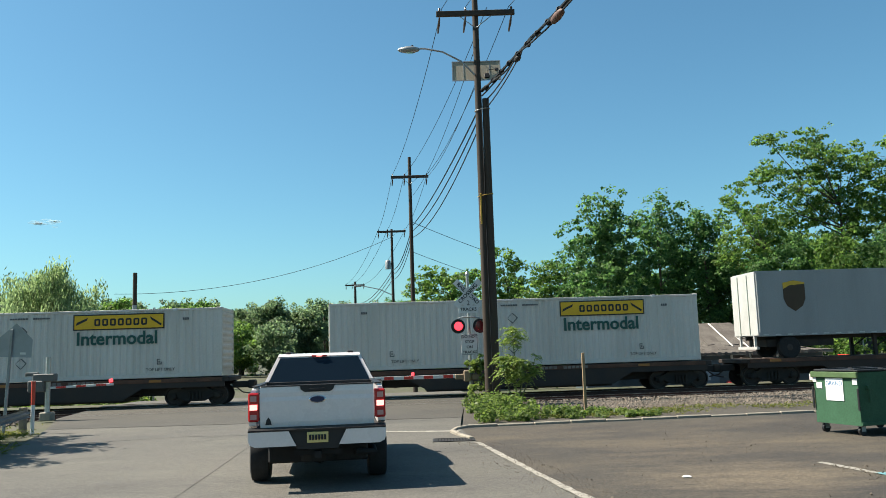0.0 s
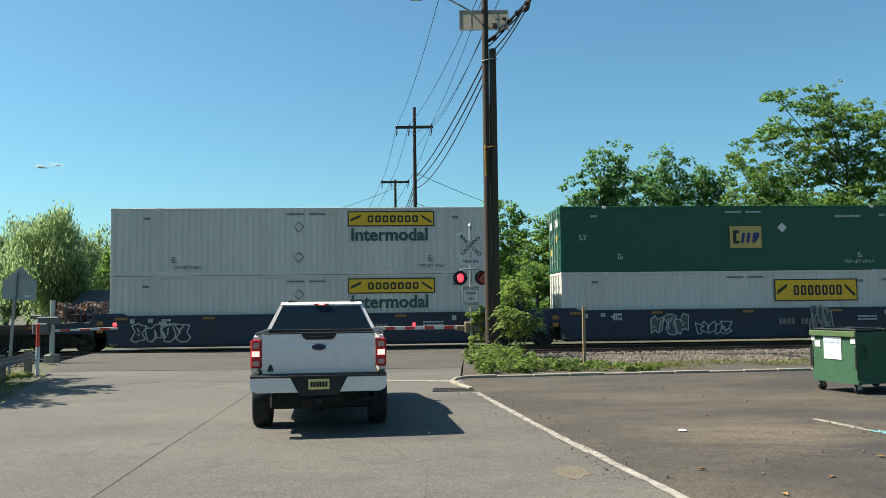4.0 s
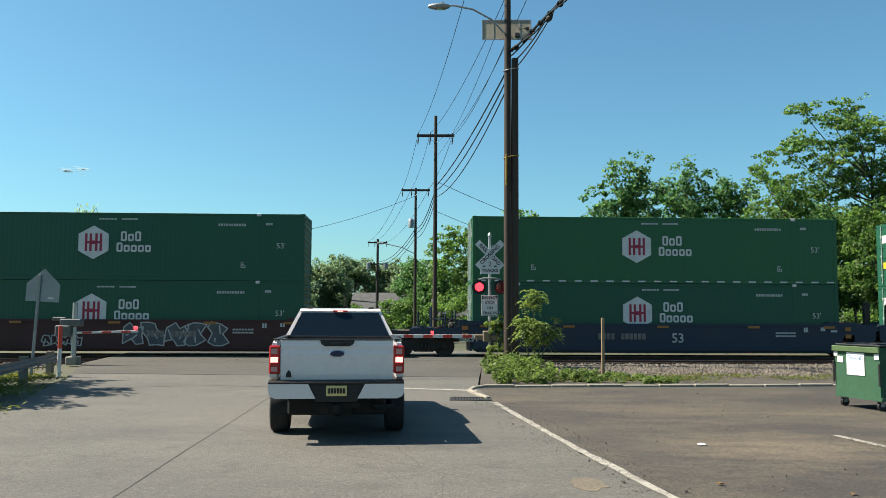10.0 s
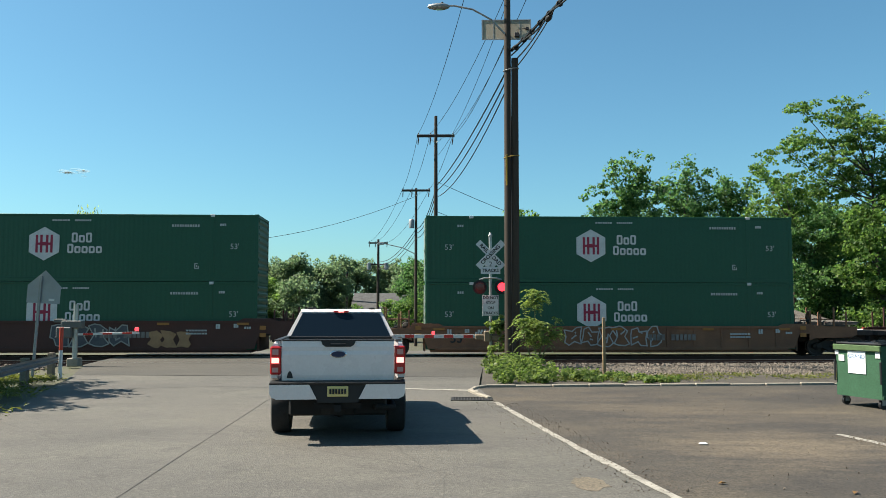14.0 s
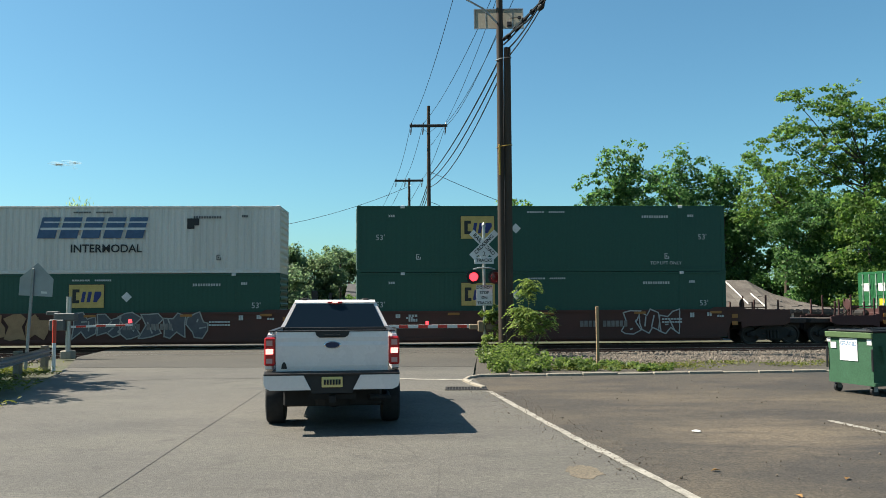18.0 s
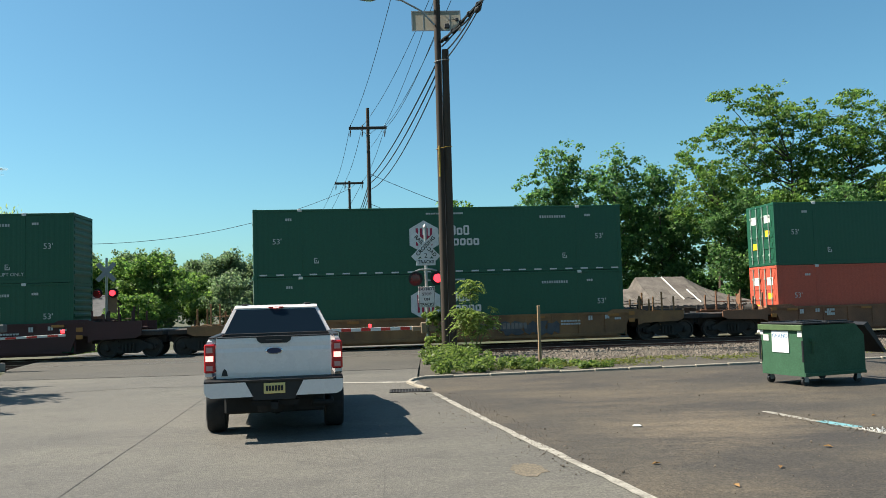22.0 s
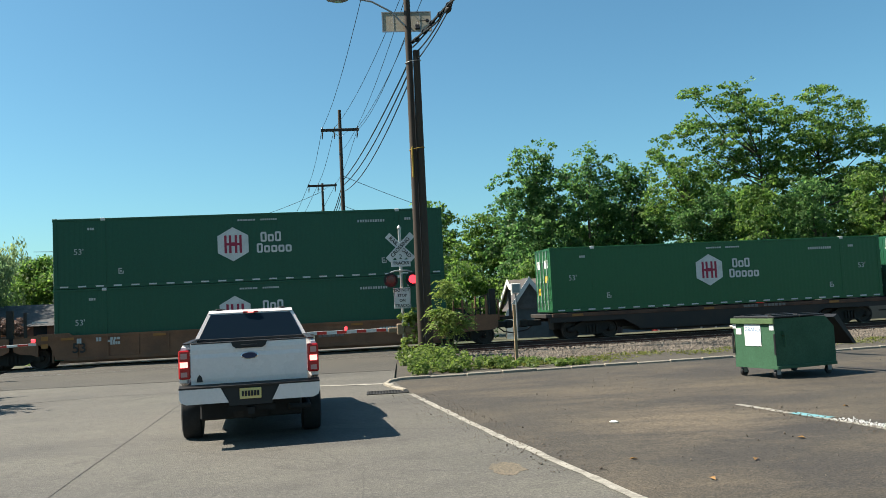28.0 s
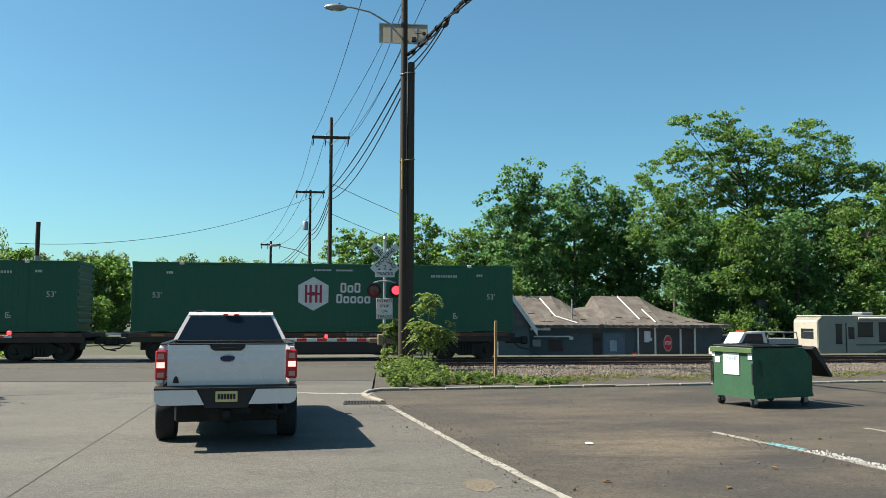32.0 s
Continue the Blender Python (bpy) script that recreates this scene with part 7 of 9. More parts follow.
def lobed_tree(x, y, lobes, seed, kind, label, leaf=0.21, clump=0.62, flat=0.75, fill=9.0, per=62, deep=1.6, trunk=0.16, loose=0.22, swell=1.0):
    """A trunk whose limbs carry lobes (x, height, half width, half height); each lobe is made of small leafy clumps with gaps between them."""
    rng = np.random.default_rng(seed)
    z0 = land(x, y)
    c = thing("tree", label, "tree", pose(x, y, z0), group="trees")
    top = max(z + rz for _, z, _, rz in lobes) - z0
    bend = rng.uniform(-0.25, 0.25, 2)
    s = Shape()
    stem = [Vector((0, 0, -0.3)), Vector((bend[0] * 0.5, bend[1] * 0.5, top * 0.25)), Vector((bend[0], bend[1], top * 0.5)), Vector((bend[0] * 1.4, bend[1], top * 0.78))]
    s.tube(stem, [trunk * 1.35, trunk, trunk * 0.7, trunk * 0.25], 9)
    pts, nor = [], []
    for lx, lz, rx, rz in lobes:
        rx, rz = rx * swell, rz * swell
        mid = Vector((lx - x, float(rng.uniform(-deep, deep)), lz - z0))
        root = max(top * 0.12, min(top * 0.7, mid.z - 0.45 * abs(mid.x) - rng.uniform(0.3, 1.6)))
        k = min(2.99, root / top / 0.26)
        st = stem[int(k)].lerp(stem[int(k) + 1], k - int(k)) if k < 3 else stem[3]
        st = Vector((st.x, st.y, root))
        bow = st.lerp(mid, 0.5) + Vector((0, 0, -0.1 * (mid - st).length))
        s.tube([st, bow, mid], [trunk * 0.36, trunk * 0.22, trunk * 0.1], 5, False)
        n = int(7 + fill * rx * rz)
        d = rng.normal(size=(n, 3))
        d[:, 2] += 0.25
        d /= np.linalg.norm(d, axis=1)[:, None]
        tips = np.array(mid) + d * rng.uniform(0.3, 1.1, (n, 1)) * (rx, rx * 1.05, rz) + rng.normal(size=(n, 3)) * loose
        for t in tips[::5]:
            s.tube([mid, Vector(t)], [trunk * 0.09, trunk * 0.03], 4, False)
        for t in tips:
            m = int(per * rng.uniform(0.5, 1.4))
            r = clump * rng.uniform(0.6, 1.3)
            e = rng.normal(size=(m, 3))
            e /= np.linalg.norm(e, axis=1)[:, None]
            q = e * rng.uniform(0.25, 1.0, (m, 1)) ** 0.6
            ax = rng.normal(size=3) * (1, 1, 0.25)
            q = q * (r, r, r * flat) + np.outer(rng.uniform(-1, 1, m), ax / np.linalg.norm(ax)) * r * 0.6
            pts.append(t + q)
            nor.append(e * 0.55 + (0, 0, 0.45) + rng.normal(size=(m, 3)) * 0.6)
    part("trunk", s, mat_bark, c, smooth=True)
    pts, nor = np.concatenate(pts), np.concatenate(nor)
    ok = pts[:, 2] > 0.2
    part("crown", spray_mesh("crown", pts[ok], nor[ok], leaf, LEAF[kind], rng), LEAF[kind], c, "uneven leafy crown")
    return c


def round_tree(x, y, h, spread, seed, kind, label, base=0.1, lobes=11, **kw):
    """A tree whose lobes are strewn evenly over a crown of the given height and half width."""
    rng = random.Random(seed)
    z0 = land(x, y)
    H = h - z0
    mz, rz = z0 + H * (1 + base) / 2, H * (1 - base) / 2
    out = []
    for k in range(lobes):
        w = -0.85 + 1.7 * (k + rng.random()) / lobes
        r = spread * rng.uniform(0.34, 0.5)
        reach = max(0.0, spread * math.sqrt(max(0.04, 1 - w * w)) - r * 0.8)
        out.append((x + reach * math.cos(k * 2.4 + rng.uniform(-0.6, 0.6)) * rng.uniform(0.7, 1.1), mz + (rz - r * 0.6) * w, r, r * rng.uniform(0.6, 0.85)))
    return lobed_tree(x, y, out, seed, kind, label, deep=spread * 0.7, trunk=0.03 * H ** 0.8, **kw)


# right-hand wood behind the building: maples, then tall locusts with layered crowns
MAPLE = "dark green maple tree with an uneven crown behind the building"
lobed_tree(13.2, 64, [(13.1, 12.25, 1.5, 1.6), (11.9, 11.05, 1.2, 1.2), (14.3, 10.75, 1.5, 1.6), (11.0, 9.76, 0.9, 0.7), (12.4, 9.76, 1.5, 1.3), (12.7, 8.46, 2.0, 2.0), (14.5, 8.3, 1.8, 1.8), (11.1, 7.73, 1.2, 1.5), (12.2, 5.6, 2.0, 1.8), (14.5, 5.7, 1.8, 1.8), (13.0, 3.2, 2.2, 1.6)], 1, "maple", MAPLE, fill=8.5, per=40, leaf=0.23, clump=0.55, loose=0.42, swell=1.07)
lobed_tree(17.8, 65.5, [(18.4, 12.65, 1.2, 1.1), (16.6, 11.35, 1.5, 1.5), (18.8, 10.75, 1.8, 1.6), (16.9, 9.03, 2.1, 2.0), (19.1, 8.46, 1.8, 2.0), (16.9, 6.5, 2.3, 2.0), (19.0, 5.6, 2.0, 1.8), (17.6, 3.4, 2.4, 1.6)], 2, "maple", MAPLE, fill=8.5, per=40, leaf=0.23, clump=0.55, loose=0.42, swell=1.07)
lobed_tree(21.9, 66.5, [(21.5, 11.85, 1.7, 1.0), (20.5, 10.01, 1.8, 1.8), (22.9, 11.05, 1.2, 1.4), (22.5, 8.95, 1.7, 2.0), (21.3, 7.41, 2.0, 2.1), (23.2, 6.4, 1.7, 2.0), (21.5, 4.7, 2.1, 1.6), (22.8, 3.0, 2.0, 1.5)], 3, "maple", MAPLE, fill=8.5, per=40, leaf=0.23, clump=0.55, loose=0.42, swell=1.07)
AIRY = "tall airy locust tree with layered light green crown"
lobed_tree(24.4, 61.5, [(22.9, 12.5, 1.1, 0.4), (24.0, 11.5, 1.7, 0.7), (22.6, 10.5, 1.1, 0.7), (25.6, 10.6, 1.5, 0.7), (24.4, 9.54, 1.9, 0.8), (22.6, 8.92, 1.3, 0.9), (26.7, 9.28, 1.5, 0.7), (24.5, 8.05, 2.0, 1.0)], 4, "locust", AIRY, flat=0.45, fill=16, per=36, clump=0.5, leaf=0.2, loose=(0.5, 0.5, 0.3), swell=1.08)
lobed_tree(31.2, 63, [(26.1, 17.5, 0.9, 0.4), (29.6, 17.6, 1.0, 0.6), (28.3, 16.7, 1.5, 0.5), (24.9, 14.1, 1.7, 0.6), (26.3, 15.1, 1.1, 0.6), (29.7, 15.7, 1.5, 0.9), (32.4, 16.7, 1.4, 0.6), (32.3, 15.0, 1.6, 0.7), (30.6, 13.4, 1.7, 0.7), (27.5, 13.2, 1.7, 0.6), (32.7, 12.8, 1.7, 0.8), (30.3, 11.2, 2.0, 0.9), (28.0, 11.1, 1.8, 0.9), (33.0, 10.15, 2.0, 1.0), (30.6, 14.5, 1.4, 0.6), (28.6, 14.7, 1.2, 0.6), (32.0, 11.9, 1.6, 0.7), (28.8, 12.2, 1.5, 0.6)], 5, "locust", AIRY, flat=0.45, fill=16, per=36, clump=0.5, leaf=0.2, loose=(0.5, 0.5, 0.3), swell=1.08, trunk=0.2)
lobed_tree(36.4, 63.5, [(36.6, 17.3, 1.5, 0.4), (35.8, 15.9, 1.7, 0.6), (39.0, 16.2, 1.2, 0.4), (37.8, 14.7, 1.9, 0.7), (41.0, 14.0, 1.0, 0.5), (35.1, 14.1, 1.7, 0.7), (37.0, 12.5, 2.2, 0.9), (40.0, 12.6, 1.7, 0.8), (34.1, 11.0, 2.2, 0.9), (37.9, 10.6, 2.1, 1.0), (40.5, 10.5, 1.6, 0.9), (36.2, 11.7, 1.8, 0.8), (34.4, 15.5, 1.0, 0.5), (34.4, 12.7, 1.5, 0.7), (38.9, 13.5, 1.5, 0.6), (36.4, 13.7, 1.5, 0.6)], 6, "locust", AIRY, flat=0.45, fill=16, per=36, clump=0.5, leaf=0.2, loose=(0.5, 0.5, 0.3), swell=1.08, trunk=0.2)
EDGE = "smaller leafy tree filling the edge of the wood"
lobed_tree(25.4, 60, [(26.0, 7.7, 1.8, 1.5), (24.2, 6.6, 1.5, 1.7), (26.4, 5.3, 1.9, 1.7), (24.4, 4.0, 1.7, 1.5), (26.1, 3.0, 1.8, 1.2), (24.8, 1.6, 1.9, 1.2)], 20, "maple", EDGE)
lobed_tree(28.1, 56.5, [(27.92, 8.63, 1.77, 0.84), (27.46, 6.76, 1.77, 1.31), (28.95, 5.55, 1.68, 1.4), (26.99, 4.33, 1.68, 1.4), (28.67, 3.3, 1.68, 1.31), (27.46, 1.62, 1.87, 1.12)], 21, "locust", EDGE)
lobed_tree(32.0, 57.0, [(31.4, 8.54, 1.78, 0.93), (30.93, 6.86, 1.78, 1.31), (32.89, 6.48, 1.59, 1.31), (31.3, 4.8, 1.78, 1.4), (32.8, 3.96, 1.59, 1.31), (31.77, 2.0, 2.06, 1.31)], 22, "maple", EDGE)
lobed_tree(36.1, 55.0, [(36.82, 10.67, 1.21, 0.65), (35.7, 9.27, 1.4, 0.75), (37.38, 8.62, 1.4, 0.93), (35.33, 7.59, 1.4, 1.03), (36.82, 6.56, 1.49, 1.21), (34.49, 6.1, 1.12, 1.03), (35.05, 4.7, 1.58, 1.12), (37.19, 4.33, 1.49, 1.12), (35.98, 2.56, 1.86, 1.31)], 23, "locust", EDGE, flat=0.55)
for i, (x, y, h, sp, kd) in enumerate(((44.5, 64, 16.5, 4.6, "maple"), (51.0, 66, 15.0, 5.0, "maple"), (44.0, 58, 9.0, 3.4, "locust"))):
    round_tree(x, y, h, sp, 30 + i, kd, "broad green tree at the end of the wood")
# a darker second row that closes the wood
for i, (x, y, h, sp) in enumerate(((11.4, 70, 8.6, 3.0), (15.6, 71, 11.0, 3.4), (20.2, 72, 10.5, 3.4), (25.0, 70, 11.2, 3.4), (29.6, 69, 11.8, 3.6), (34.4, 69, 12.4, 3.6), (39.4, 69, 12.8, 3.8), (44.5, 72, 13.0, 4.0))):
    round_tree(x, y, h, sp, 36 + i, "maple", "dark green tree in the second row of the wood", base=0.02, leaf=0.3, clump=0.85, fill=5)
for i in range(14):
    round_tree(13.0 + 2.3 * i, 63.2 + 0.9 * math.sin(i * 2.3) - (2.4 if i > 6 else 0), 3.4 + 0.7 * math.sin(i * 1.9), 1.9, 240 + i, "maple" if i % 3 else "locust", "low dark undergrowth at the foot of the wood", base=0.0, lobes=6, leaf=0.24, fill=6)
round_tree(23.8, 64.5, 4.6, 2.0, 260, "maple", "low dark undergrowth at the foot of the wood", base=0.0, lobes=7, leaf=0.24, fill=6)
# airy trees behind the poles
OPEN = "light green tree with open layered crown behind the poles"
lobed_tree(0.8, 75, [(0.0, 8.8, 1.8, 0.6), (-1.5, 7.6, 1.4, 0.6), (1.1, 7.7, 1.8, 0.7), (2.9, 8.2, 1.6, 0.8), (-0.3, 6.4, 2.1, 0.8), (2.6, 6.4, 1.8, 0.9), (-1.3, 5.2, 1.8, 0.9), (1.8, 4.9, 2.1, 0.9), (0.2, 3.4, 2.4, 1.2)], 45, "locust", OPEN, flat=0.5, fill=11, per=50, clump=0.55, loose=(0.4, 0.4, 0.26), swell=1.12)
lobed_tree(6.1, 76, [(5.8, 10.5, 1.3, 0.5), (7.1, 9.4, 1.1, 0.5), (5.0, 9.1, 1.3, 0.6), (6.3, 8.0, 1.8, 0.8), (5.2, 6.4, 1.9, 1.1), (7.3, 6.1, 1.8, 1.1), (6.0, 4.2, 2.2, 1.3)], 46, "locust", OPEN, flat=0.5, fill=11, per=50, clump=0.55, loose=(0.4, 0.4, 0.26), swell=1.12)
lobed_tree(9.6, 72, [(9.6, 9.0, 1.1, 0.5), (11.0, 8.3, 1.5, 0.7), (8.7, 7.8, 1.3, 0.7), (10.1, 6.9, 1.8, 0.9), (8.1, 5.6, 1.5, 1.0), (12.0, 6.8, 1.2, 1.0), (10.4, 5.2, 2.0, 1.2), (9.6, 3.2, 2.4, 1.3)], 47, "locust", OPEN, flat=0.5, fill=11, per=50, clump=0.55, loose=(0.4, 0.4, 0.26), swell=1.12)
for i, (x, y, h, sp) in enumerate(((3.4, 66, 5.2, 2.3), (7.4, 66, 5.2, 2.4), (0.6, 70, 4.6, 2.0), (11.0, 58, 4.6, 2.0), (5.2, 62, 3.6, 1.9))):
    round_tree(x, y, h, sp, 50 + i, "locust", "dense light green bush beside the far road", base=0.02, lobes=8, leaf=0.2)
# woods beyond the crossing, mostly in the leaf colour with haze painted in
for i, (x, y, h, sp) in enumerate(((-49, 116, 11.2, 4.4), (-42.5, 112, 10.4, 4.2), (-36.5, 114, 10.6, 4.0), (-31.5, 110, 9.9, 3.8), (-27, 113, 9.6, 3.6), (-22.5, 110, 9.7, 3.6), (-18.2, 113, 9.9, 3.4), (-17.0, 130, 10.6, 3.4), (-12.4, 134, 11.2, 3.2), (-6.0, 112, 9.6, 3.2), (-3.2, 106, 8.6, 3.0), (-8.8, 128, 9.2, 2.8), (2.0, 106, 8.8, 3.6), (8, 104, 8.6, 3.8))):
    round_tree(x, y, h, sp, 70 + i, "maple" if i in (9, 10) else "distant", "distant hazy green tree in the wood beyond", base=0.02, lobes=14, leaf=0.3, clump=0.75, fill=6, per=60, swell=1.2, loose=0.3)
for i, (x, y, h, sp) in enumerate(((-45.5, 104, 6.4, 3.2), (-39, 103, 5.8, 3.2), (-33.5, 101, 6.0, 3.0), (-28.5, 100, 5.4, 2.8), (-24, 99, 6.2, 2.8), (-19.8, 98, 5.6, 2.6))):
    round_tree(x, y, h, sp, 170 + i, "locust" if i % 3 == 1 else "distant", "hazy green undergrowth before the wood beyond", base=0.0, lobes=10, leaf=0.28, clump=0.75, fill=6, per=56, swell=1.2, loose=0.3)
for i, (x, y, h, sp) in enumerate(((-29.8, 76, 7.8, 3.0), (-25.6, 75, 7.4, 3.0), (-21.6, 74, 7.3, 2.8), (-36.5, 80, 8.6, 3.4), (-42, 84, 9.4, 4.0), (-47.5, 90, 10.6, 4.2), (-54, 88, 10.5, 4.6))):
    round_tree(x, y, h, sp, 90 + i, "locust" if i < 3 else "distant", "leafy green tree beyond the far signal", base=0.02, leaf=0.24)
tree(-32.6, 69, 10.6, 3.9, 99, "willow", 15000, 0.24, 0.2, 80, 0.7, tight=0.9, more=1.9, small=0.72, label="pale weeping willow with hanging branches", hang=0.16)
round_tree(-26.6, 62, 2.5, 1.9, 100, "plum", "small dark red ornamental plum tree", lobes=7, leaf=0.18, clump=0.4)
round_tree(-20.0, 64, 3.6, 1.9, 101, "locust", "round green bush beyond the tracks", base=0.02, lobes=7, leaf=0.18, clump=0.4)
round_tree(-15.6, 20.6, 8.2, 2.3, 102, "maple", "roadside tree that shades the verge", base=0.45, lobes=8, leaf=0.22, per=44)
round_tree(-14.9, 17.6, 7.6, 1.9, 103, "maple", "roadside tree that shades the verge", base=0.45, lobes=7, leaf=0.22, per=44)


# ---- cloud ----
def cloud():
    """A small wisp of cloud low in the sky: thin flattened puffs, half transparent."""
    m, n, l, b = nodes_of("thin_cloud")
    b.inputs["Base Color"].default_value = (0.74, 0.88, 0.95, 1)
    b.inputs["Roughness"].default_value = 1.0
    b.inputs["Alpha"].default_value = 0.1
    rng = random.Random(4)
    c = thing("cloud", "small wispy white cloud low in the blue sky", "cloud", pose(-640, 1335, 232))
    for i in range(16):
        at = (-15 if i < 7 else 13) + rng.gauss(0, 5)
        r = rng.uniform(3, 8)
        part("puff", Shape().lathe([(0.3, -1.0), (r * 0.6, -0.8), (r, 0.0), (r * 0.6, 0.8), (0.3, 1.0)], "z", (0, 0, 0), 14).moved(Matrix.Diagonal((1.7, 1, rng.uniform(1.2, 2.4), 1))), m, c, smooth=True, at=pose(at, rng.uniform(-8, 8), rng.gauss(0, 2.6), 0, rng.uniform(-6, 6), 24))


cloud()


# ---- weeds and grass ----
def weeds(name, label, spots, size, kind, seed, long=1.2):
    rng = np.random.default_rng(seed)
    pts = []
    for x, y, r, h, n in spots:
        q = rng.normal(size=(n, 3)) * 0.45
        q[:, 0] = q[:, 0] * r + x
        q[:, 1] = q[:, 1] * r * 0.6 + y
        q[:, 2] = rng.random(n) ** 0.8 * h + 0.04
        pts.append(q)
    ob = part(name, leaf_mesh(name, np.concatenate(pts), size, LEAF[kind], rng, long=long), LEAF[kind])
    return tagged(ob, label, "weeds", kind="stuff")


def clumps(spots, rng, per):
    """Leaf places and the ways they face for leafy heaps (x, y, z, half width, height)."""
    pts, nor = [], []
    for x, y, z, r, h in spots:
        n = max(8, int(per * (0.35 + r)))
        e = rng.normal(size=(n, 3))
        e /= np.linalg.norm(e, axis=1)[:, None]
        pts.append(np.array((x, y, z)) + e * rng.uniform(0.3, 1.0, (n, 1)) ** 0.7 * (r, r, h) * rng.uniform(0.8, 1.2, (n, 1)))
        nor.append(e * 0.7 + (0, 0, 0.6) + rng.normal(size=(n, 3)) * 0.5)
    pts, nor = np.concatenate(pts), np.concatenate(nor)
    ok = pts[:, 2] > 0.02
    return pts[ok], nor[ok]


def rank_weeds():
    """Heaps of broad-leaved weeds, high round the pole and lower along the kerb."""
    rng = np.random.default_rng(7)
    spots = []
    for i in range(150):
        t = rng.random() ** 1.5
        x = 0.95 + 5.2 * t + abs(rng.normal()) * 0.12
        y = rng.uniform(22.35 + 0.1 * x, 26.2 - 1.6 * t)
        tall = (0.24 * (1 - t) ** 1.4 + 0.07) * rng.uniform(0.5, 1.4)
        spots.append((x, y, tall * 0.6, rng.uniform(0.12, 0.26), tall))
    for i in range(70):
        tall = rng.uniform(0.12, 0.38)
        spots.append((rng.normal() * 0.5 + 1.75, rng.uniform(26.0, 29.6), tall * 0.7, rng.uniform(0.14, 0.3), tall))
    p, n = clumps(spots, rng, 120)
    tagged(part("weeds", spray_mesh("weeds", p, n, 0.075, LEAF["weed"], rng, 1.5), LEAF["weed"]), "dense green weeds heaped round the pole and along the kerb", "weeds", kind="stuff")


rank_weeds()
weeds("verge_grass", "thin dry grass in the gravel verge", [(6.5 + 1.7 * i, 24.6 + 0.17 * i + 0.5 * math.sin(i * 2.2), 1.2, 0.07, 330) for i in range(11)] + [(2.0 + 1.2 * i, 23.2 + 0.1 * i, 0.8, 0.07, 160) for i in range(5)], 0.046, "grass", 8, 2.2)
weeds("roadside_grass", "patchy green and dry grass beside the road", [(-12.6 + 0.5 * math.sin(i * 1.7) + 0.33 * i, 23.3 - 0.95 * i, 0.9, 0.1, 420) for i in range(12)] + [(-13.5 - i * 1.2, 24.5, 1.1, 0.2, 240) for i in range(5)], 0.06, "grass", 9, 2.4)


def trackside():
    """Heaps of grass and weeds along the far side of the tracks, west of the road."""
    rng = np.random.default_rng(10)
    spots = []
    for i in range(230):
        x = rng.uniform(-46, -15.5)
        tall = rng.uniform(0.15, 0.75)
        spots.append((x, 41.9 + 0.061 * x + rng.uniform(0, 4.5), -0.35 + tall * 0.5, rng.uniform(0.3, 0.7), tall))
    p, n = clumps([(x, y, z + 0.6, r, h) for x, y, z, r, h in spots], rng, 90)
    p[:, 2] -= 0.6
    tagged(part("trackside_weeds", spray_mesh("trackside_weeds", p, n, 0.17, LEAF["weed"], rng, 1.7), LEAF["weed"]), "rank green growth along the far side of the tracks", "weeds", kind="stuff")


trackside()


def fronds(s, tufts, rng):
    """Feathered leaves: drooping stalks set with pairs of narrow leaflets, spread round each tuft (x, y, z, reach, count)."""
    for x, y, z, reach, n in tufts:
        for i in range(n):
            a = rng.uniform(0, 2 * math.pi)
            out = Vector((math.cos(a), math.sin(a) * 0.8, 0))
            ln, rise = reach * rng.uniform(0.6, 1.15), rng.uniform(0.0, 0.9)
            root = Vector((x, y, z)) + Vector((rng.normal(), rng.normal(), rng.normal())) * reach * 0.22
            side = Vector((-out.y, out.x, 0)).normalized()
            for k in range(1, 9):
                u = k / 8
                q = root + out * ln * u + Vector((0, 0, ln * (rise * u - 0.95 * u * u)))
                for sg in ((-1, 1) if k < 8 else (0,)):
                    d = (side * sg * 0.8 + out * (0.45 if sg else 1) + Vector((0, 0, -0.45))).normalized() * ln * rng.uniform(0.24, 0.4) * (1.15 - 0.5 * u)
                    w = d.cross(Vector((rng.normal() * 0.5, rng.normal() * 0.5, 1))).normalized() * d.length * 0.24
                    s.add([tuple(q), tuple(q + d * 0.45 + w), tuple(q + d), tuple(q + d * 0.45 - w)], [(0, 1, 2), (0, 2, 3)])
    return s


